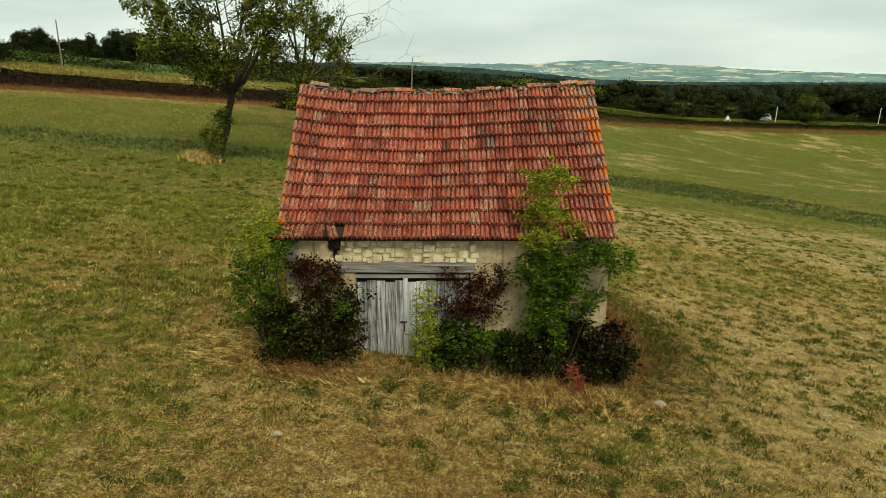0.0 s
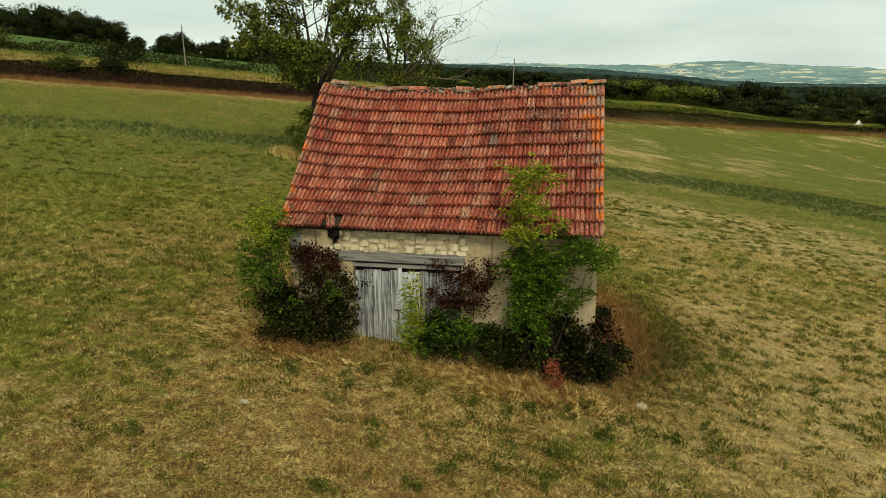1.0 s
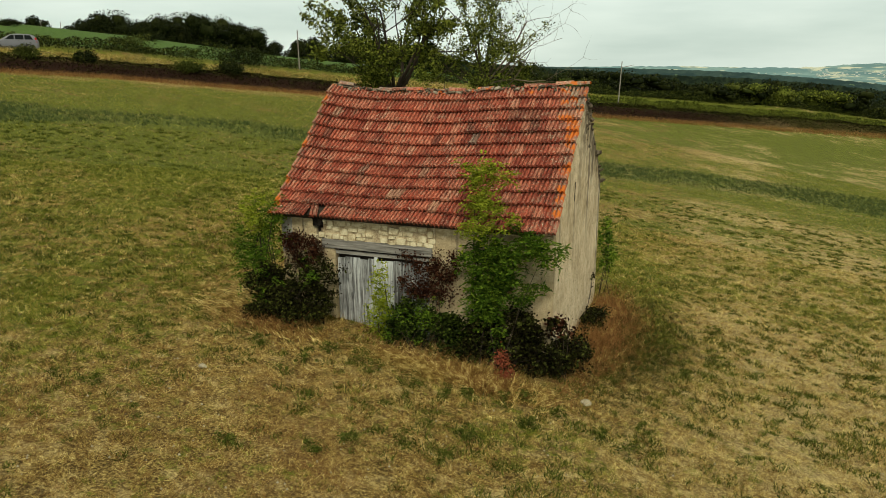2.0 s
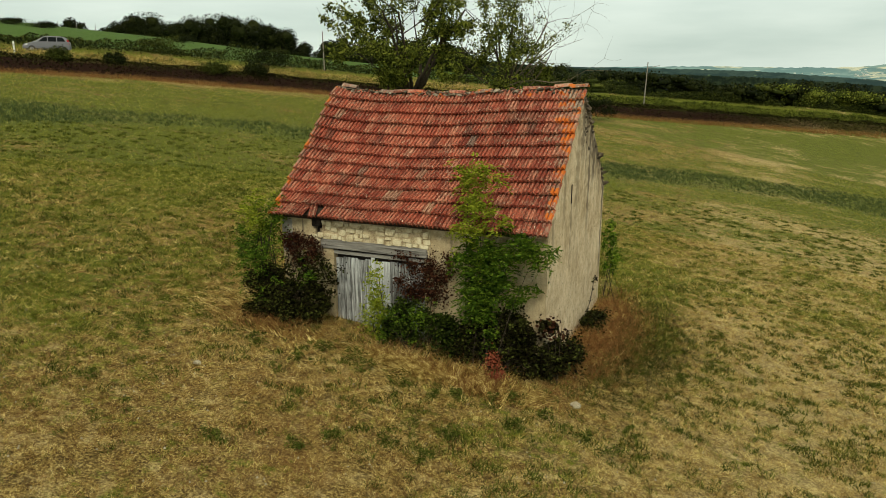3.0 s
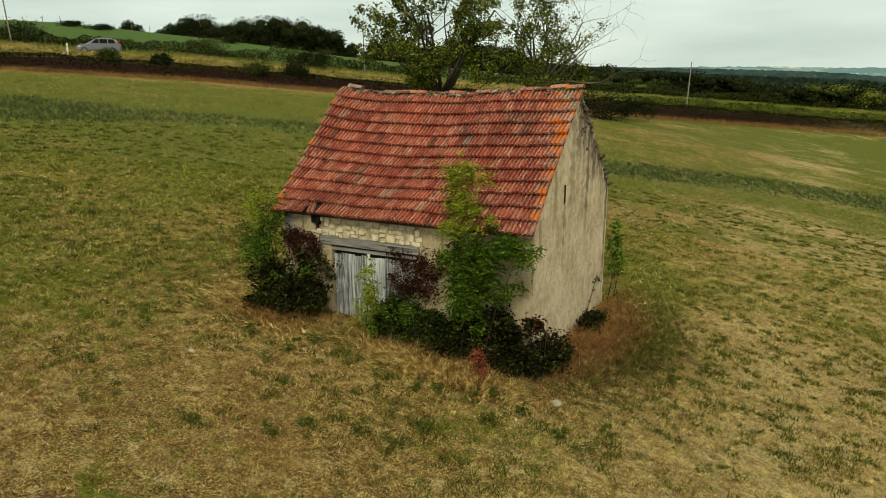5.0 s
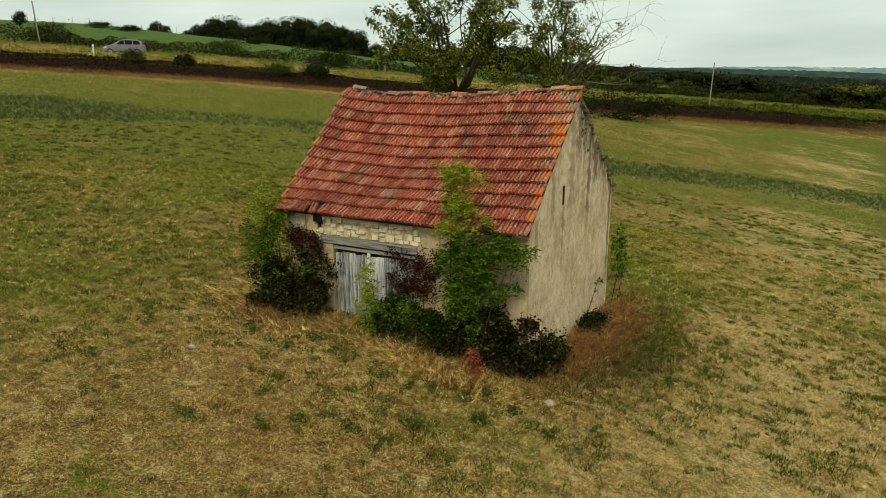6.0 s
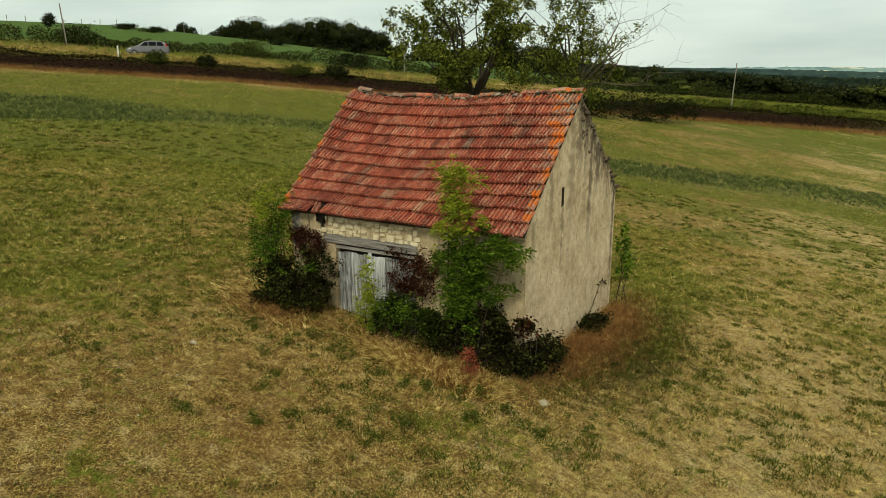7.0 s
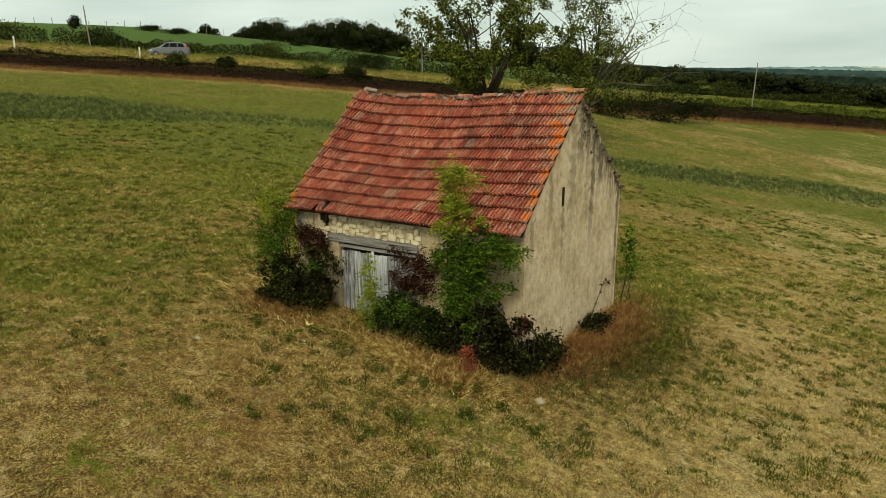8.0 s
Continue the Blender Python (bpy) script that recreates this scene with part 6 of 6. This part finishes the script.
shrub("ivy_growth", (3.9, 22.1), "green shoots at the rear corner of the barn", "shoots", [(0.0, 0.0, 1.2, 0.28, 0.35, 0.4, 420, 8), (-0.05, 0.0, 2.1, 0.22, 0.3, 0.45, 320, 7)], M_LEAF_ASH, leaf=0.1, wide=0.34, seed=63, stems=5, stem_r=0.012)

# ---- weeds and stones near the barn ----
rng_w = np.random.default_rng(301)
for k, (wx, wy) in enumerate([(-2.4, 12.5), (-1.2, 12.2), (-1.0, 13.0), (-0.2, 13.0), (0.3, 12.6), (1.2, 12.5), (2.0, 12.4), (2.4, 12.7), (3.1, 13.0), (3.5, 13.2), (3.8, 12.1), (4.3, 12.9), (5.7, 12.1), (2.9, 11.0), (1.3, 9.7), (0.8, 9.3),
                              (2.1, 10.3), (2.8, 10.1), (5.9, 13.3), (5.1, 12.6), (7.1, 18.1), (7.3, 20.8), (8.8, 16.5), (-4.4, 11.0), (-3.8, 9.1), (-0.5, 8.7), (6.6, 16.9)]):
    s = float(rng_w.uniform(0.7, 1.25))
    shrub("weed_plant", (wx, wy), "leafy green weed in the dry meadow grass", "weed", [(0, 0, 0.13 * s, 0.2 * s, 0.2 * s, 0.15 * s, 230, 9)], M_WEED, leaf=0.055, wide=0.2, seed=310 + k, stems=4, stem_r=0.005, stem_mat=M_WEED, group="weeds in front of the barn")


def field_stone(x, y, size, seed, label):
    r = random.Random(seed)
    bm = bmesh.new()
    bmesh.ops.create_icosphere(bm, subdivisions=2, radius=1.0)
    for v in bm.verts:
        q = 1 + 0.35 * (noise.noise(v.co * 1.7 + Vector((seed, 0, 0))))
        v.co = Vector((v.co.x * size, v.co.y * size * 0.7, v.co.z * size * 0.45)) * q
    me = bpy.data.meshes.new("field_stone")
    bm.to_mesh(me)
    bm.free()
    me.materials.append(M_FIELDSTONE)
    ob = new("field_stone", me)
    ob.matrix_basis = pose(x, y, land_at(x, y) + size * 0.2, r.uniform(-8, 8), r.uniform(-8, 8), r.uniform(0, 180))
    return tagged(ob, label, "stone", "stones in the meadow")


field_stone(4.65, 13.9, 0.15, 1, "pale limestone lying in the grass")
field_stone(-2.67, 10.82, 0.095, 2, "small pale limestone among dry grass")
rs = np.random.default_rng(44)
pv, pf = [], []
sx, sy, sr, _ = sown(1500, 45, 7.5, 26)
sz = land(sx, sy)
for px, py, pz in zip(sx, sy, sz):
    s = float(rs.uniform(0.008, 0.024))
    o = len(pv)
    a = float(rs.uniform(0, 6.28))
    for t in range(5):
        pv.append((px + s * math.cos(a + t * 1.257) * rs.uniform(0.7, 1.3), py + s * math.sin(a + t * 1.257) * rs.uniform(0.7, 1.3), pz + 0.005))
    pv.append((px, py, pz + s * 0.9 + 0.02))
    pf += [(o + t, o + (t + 1) % 5, o + 5) for t in range(5)]
tagged(new("pebbles", mesh_of("pebbles", pv, pf, M_FIELDSTONE)), "pale pebbles scattered on the dry ground", "pebbles", kind="stuff")

# ---- roadside ----
M_WHITE = plain("white_plastic", (0.78, 0.78, 0.76), 0.45)
M_REFLECT = plain("grey_reflector", (0.35, 0.35, 0.34), 0.3)
M_POLE = mottled("pole_wood", [(0.3, (0.13, 0.11, 0.09)), (0.7, (0.27, 0.24, 0.2))], 3.0)
M_CONCRETE = mottled("concrete_pole", [(0.3, (0.17, 0.155, 0.13)), (0.7, (0.27, 0.25, 0.215))], 3.0)
M_ZINC = plain("galvanised_steel", (0.5, 0.52, 0.52), 0.45, 0.6)
M_PAINT = plain("silver_car_paint", (0.17, 0.175, 0.2), 0.4, 0.0, 0.2)
M_PAINT_PALE = plain("pale_car_paint", (0.42, 0.43, 0.44), 0.4, 0.0, 0.3)
M_GLASS = plain("dark_car_glass", (0.012, 0.014, 0.016), 0.1, 0.0, 0.0)
M_RUBBER = plain("rubber", (0.018, 0.018, 0.018), 0.8)
M_RIM = plain("alloy_rim", (0.2, 0.2, 0.21), 0.4, 0.3)
M_LAMP_R = plain("red_lamp", (0.4, 0.02, 0.015), 0.25)
M_LAMP_W = plain("clear_lamp", (0.6, 0.6, 0.58), 0.15)


def turned(rings, sides=12):
    """A body of revolution: rings of (height, radius)."""
    verts, faces = [], []
    for k, (z, r) in enumerate(rings):
        for s in range(sides):
            a = 2 * math.pi * s / sides
            verts.append((r * math.cos(a), r * math.sin(a), z))
        if k:
            o = (k - 1) * sides
            faces += [(o + s, o + (s + 1) % sides, o + sides + (s + 1) % sides, o + sides + s) for s in range(sides)]
    faces.append(tuple(range(sides))[::-1])
    faces.append(tuple(range((len(rings) - 1) * sides, len(rings) * sides)))
    return verts, faces


def local_part(name, verts, faces, material, parent, m=None, label="", smooth=False):
    me = mesh_of(name, verts, faces, material, smooth)
    bm = bmesh.new()
    bm.from_mesh(me)
    bmesh.ops.recalc_face_normals(bm, faces=bm.faces[:])
    bm.to_mesh(me)
    bm.free()
    ob = new(name, me)
    ob.parent = parent
    if m is not None:
        ob.matrix_basis = m
    if label:
        tagged(ob, label)
    return ob


post = thing("marker_post", (-58.3, 49.2, land_at(-58.3, 49.2) - 0.1), "white plastic roadside marker post on the verge", "marker post", "roadside marker posts")
local_part("body", *turned([(0, 0.085), (1.05, 0.085), (1.2, 0.07), (1.24, 0.03)]), M_WHITE, post, smooth=False)
local_part("reflector", *turned([(0.84, 0.088), (0.92, 0.088)]), M_REFLECT, post, label="grey reflector band")
copy_thing(post, pose(-66.5, 40.6, land_at(-66.5, 40.6) + 0.15))

power = thing("power_pole", (-5.1, 99.9, land_at(-5.1, 99.9) - 0.2), "tall grey concrete power pole on the bank", "pole")
local_part("shaft", *turned([(0, 0.09), (6.1, 0.06)], 8), M_CONCRETE, power, pose(0, 0, 0, 0, 2.0, 0))
local_part("bracket", *turned([(0, 0.04), (1.6, 0.03)], 6), M_POLE, power, pose(0.2, 0, 5.3, 0, 78, 0), "thin bracket arm")

for (px, py), hgt, lean in (((-42.0, 78.9), 4.9, -1.0), ((-69.0, 50.4), 4.7, -6.0)):
    pl = thing("telephone_pole", (px, py, land_at(px, py) - 0.2), "weathered wooden telephone pole beside the hedge", "pole", "telephone poles")
    local_part("shaft", *turned([(0, 0.09), (hgt, 0.06)], 8), M_POLE, pl, pose(0, 0, 0, 0, lean, 0))
    local_part("cap", *turned([(hgt, 0.07), (hgt + 0.08, 0.02)], 8), M_ZINC, pl, pose(0, 0, 0, 0, lean, 0))

for (px, py), hgt in (((62.1, 135.9), 3.3), ((86.6, 144.2), 3.8)):
    pl = thing("marker_pole", (px, py, land_at(px, py) - 0.1), "thin white pole beside the road", "pole", "white poles")
    local_part("shaft", *turned([(0, 0.07), (hgt, 0.06)], 8), M_WHITE, pl, pose(0, 0, 0, 0, 3, 0))
    local_part("cap", *turned([(hgt, 0.075), (hgt + 0.05, 0.04)], 8), M_ZINC, pl, pose(0, 0, 0, 0, 3, 0))

sign = thing("road_sign", (51.6, 132.1, land_at(51.6, 132.1) - 0.1), "triangular road sign seen on its pale face", "road sign")
local_part("shaft", *turned([(0, 0.04), (1.0, 0.04)], 8), M_ZINC, sign)
tri = [(-0.6, 0.5), (0.6, 0.5), (0.0, 1.52)]
local_part("plate", [(x, y, z) for y in (-0.06, -0.04) for x, z in tri], [(0, 1, 2), (5, 4, 3), (0, 3, 4, 1), (1, 4, 5, 2), (2, 5, 3, 0)], M_WHITE, sign, pose(0, 0, 0, 0, 0, -20), "pale triangular plate")

# fence on the brow of the hill
for k in range(15):
    az_f = -63.5 + k * 1.15
    fx, fy = polar(az_f, 172 + 6 * math.sin(k))
    fp = thing("fence_post", (fx, fy, land_at(fx, fy) - 0.2), "thin wooden fence post on the hill", "fence post", "fence posts on the hill")
    local_part("stake", *turned([(0, 0.06), (1.4 + 0.25 * math.sin(k * 5), 0.055), (1.45 + 0.25 * math.sin(k * 5), 0.02)], 6), M_POLE, fp, pose(0, 0, 0, 3 * math.sin(k * 3), 3 * math.cos(k * 4), 0))

# small bushes on verge and hill
for k, (bx, by, w, h) in enumerate([(-41.7, 64.5, 1.3, 1.0), (-54.7, 51.2, 1.2, 0.9), (-51.4, 54.8, 1.1, 0.8), (-44.5, 61.3, 1.5, 0.8), (-47.0, 74.0, 2.6, 1.2), (-57.5, 67.0, 2.8, 1.3), (-71.0, 53.0, 3.0, 1.5), (-80.0, 46.0, 3.4, 1.3)]):
    shrub("roadside_bush", (bx, by), "dark green bush beside the road", "bush", [(0, 0, h * 0.55, w, w * 0.7, h * 0.75, 2400, 40)], M_LEAF_VALLEY if k % 2 else M_LEAF_WOOD, leaf=0.17, wide=0.4, seed=500 + k, stems=4, stem_r=0.04, group="bushes along the road")
for k, (bx, by, h, w) in enumerate([(-118.0, 78.5, 2.4, 2.4), (-117.0, 93.0, 1.3, 5.0), (-113.0, 96.5, 1.2, 5.0), (-130.0, 66.0, 1.8, 4.0), (-104.0, 122.0, 1.4, 5.0)]):
    shrub("thorn_bush", (bx, by), "dark thorn bush on the hill field", "bush", [(0, 0, h * 0.42, w * 0.42, w * 0.42, h * 0.42, 2200, 40), (w * 0.2, 0, h * 0.6, w * 0.25, w * 0.25, h * 0.3, 900, 18)], M_LEAF_WOOD, leaf=0.15, wide=0.4, seed=560 + k, stems=6, stem_r=0.05, group="thorn bushes on the hill")
lump_tree("ash_tree", 69.4, 138.3, 7.0, 6.0, "slender pale green ash tree at the roadside", 571, M_LEAF_VALLEY, n=3600, leaf=0.27)
lump_tree("thorn_tree", 57.0, 134.5, 5.0, 5.5, "dark rounded thorn tree at the roadside", 572, M_LEAF_WOOD, n=3200, leaf=0.25)
lump_tree("young_oak", 15.0, 128.0, 4.2, 8.0, "light green young oak behind the road", 573, M_LEAF_TREE, n=3200, leaf=0.28)
lump_tree("young_oak", 24.0, 133.0, 5.0, 8.0, "light green young oak behind the road", 574, M_LEAF_TREE, n=3200, leaf=0.28)


def car(where, heading, label, paint):
    root = thing("car", (0, 0, 0), label, "car", "cars on the road")
    st = [(0.0, 0.36, 0.6, 0.62, 0.7, 0.6), (0.16, 0.24, 0.74, 0.8, 0.84, 0.74), (0.95, 0.22, 0.93, 1.0, 0.88, 0.76), (1.2, 0.22, 0.97, 1.1, 0.88, 0.72), (1.95, 0.22, 1.0, 1.54, 0.89, 0.62), (2.6, 0.22, 1.0, 1.62, 0.89, 0.62), (3.6, 0.22, 1.02, 1.58, 0.89, 0.61), (4.05, 0.24, 1.02, 1.44, 0.88, 0.6), (4.3, 0.28, 0.98, 1.05, 0.84, 0.68), (4.36, 0.4, 0.8, 0.84, 0.76, 0.64)]
    verts, faces = [], []
    for x, zb, zm, zr, w, wt in st:
        verts += [(x, -w * 0.94, zb), (x, -w, zm * 0.6), (x, -w, zm), (x, -wt, zr), (x, wt, zr), (x, w, zm), (x, w, zm * 0.6), (x, w * 0.94, zb)]
    for k in range(len(st) - 1):
        for s in range(8):
            a, b = k * 8 + s, k * 8 + (s + 1) % 8
            faces.append((a, b, b + 8, a + 8))
    faces.append(tuple(range(8))[::-1])
    faces.append(tuple(range(len(st) * 8 - 8, len(st) * 8)))
    body = local_part("body", verts, faces, paint, root)
    def pane(name, pts, mat, label=""):
        q = [Vector(p) for p in pts]
        nrm = (q[1] - q[0]).cross(q[2] - q[0]).normalized()
        o = [p + nrm * 0.012 for p in q] + [p - nrm * 0.01 for p in q]
        n = len(q)
        f = [tuple(range(n)), tuple(range(2 * n - 1, n - 1, -1))] + [(i, i + n, (i + 1) % n + n, (i + 1) % n) for i in range(n)]
        local_part(name, o, f, mat, root, None, label)
    for sd in (-1, 1):
        f = (lambda x, t: (x, sd * (0.885 + (0.672 - 0.885) * t) + sd * 0.006, 1.02 + 0.5 * t))
        order = (lambda pts: pts if sd < 0 else pts[::-1])
        pane("side_window", order([f(1.5, 0.06), f(2.28, 0.06), f(2.28, 0.92), f(2.0, 0.9)]), M_GLASS, "dark side window")
        pane("side_window", order([f(2.36, 0.06), f(3.12, 0.06), f(3.12, 0.94), f(2.36, 0.94)]), M_GLASS, "dark side window")
        pane("side_window", order([f(3.2, 0.06), f(3.95, 0.08), f(3.7, 0.88), f(3.2, 0.92)]), M_GLASS, "dark side window")
        pane("tail_lamp", order([(4.12, sd * 0.865, 0.8), (4.3, sd * 0.845, 0.8), (4.22, sd * 0.76, 1.25), (4.06, sd * 0.76, 1.25)]), M_LAMP_R, "red tail lamp")
        pane("head_lamp", order([(0.1, sd * 0.82, 0.62), (0.5, sd * 0.875, 0.68), (0.5, sd * 0.86, 0.84), (0.16, sd * 0.8, 0.74)]), M_LAMP_W, "clear head lamp")
        pane("sill", order([(0.3, sd * 0.885, 0.24), (4.1, sd * 0.885, 0.24), (4.1, sd * 0.897, 0.36), (0.3, sd * 0.897, 0.36)]), M_RUBBER, "black sill strip")
        for wx in (0.85, 3.5):
            m = pose(wx, sd * 0.81, 0.32, 90, 0, 0)
            w = local_part("wheel", *turned([(-0.11, 0.26), (-0.1, 0.32), (0.1, 0.32), (0.11, 0.26)], 20), M_RUBBER, root, m, "black tyre")
            local_part("rim", *turned([(-0.125, 0.08), (-0.115, 0.19), (0.115, 0.19), (0.125, 0.08)], 16), M_RIM, w, None, "alloy rim")
    pane("windscreen", [(1.2, 0.68, 1.1), (1.2, -0.68, 1.1), (1.9, -0.58, 1.5), (1.9, 0.58, 1.5)][::-1], M_GLASS, "dark windscreen")
    pane("rear_window", [(4.3, 0.62, 1.06), (4.3, -0.62, 1.06), (4.08, -0.56, 1.4), (4.08, 0.56, 1.4)], M_GLASS, "dark rear window")
    root.matrix_basis = Matrix.Translation(where) @ pose(0, 0, 0, 0, 0, heading) @ pose(-2.18, 0, 0)
    return root


car((-59.6, 53.9, land_at(-59.6, 53.9) + 0.06), math.degrees(math.atan2(16, 15)), "silver people carrier on the country road", M_PAINT)
car((59.8, 137.6, land_at(59.8, 137.6) + 0.08), math.degrees(math.atan2(20, 58)), "pale silver car on the road past the signs", M_PAINT_PALE)

# ---- single tiles of the lower courses ----
for kind_of_tile, m in tile_jobs:
    ob = new("tile", rng_b.choice(tile_shapes[kind_of_tile]))
    ob.parent = roof
    ob.matrix_basis = m
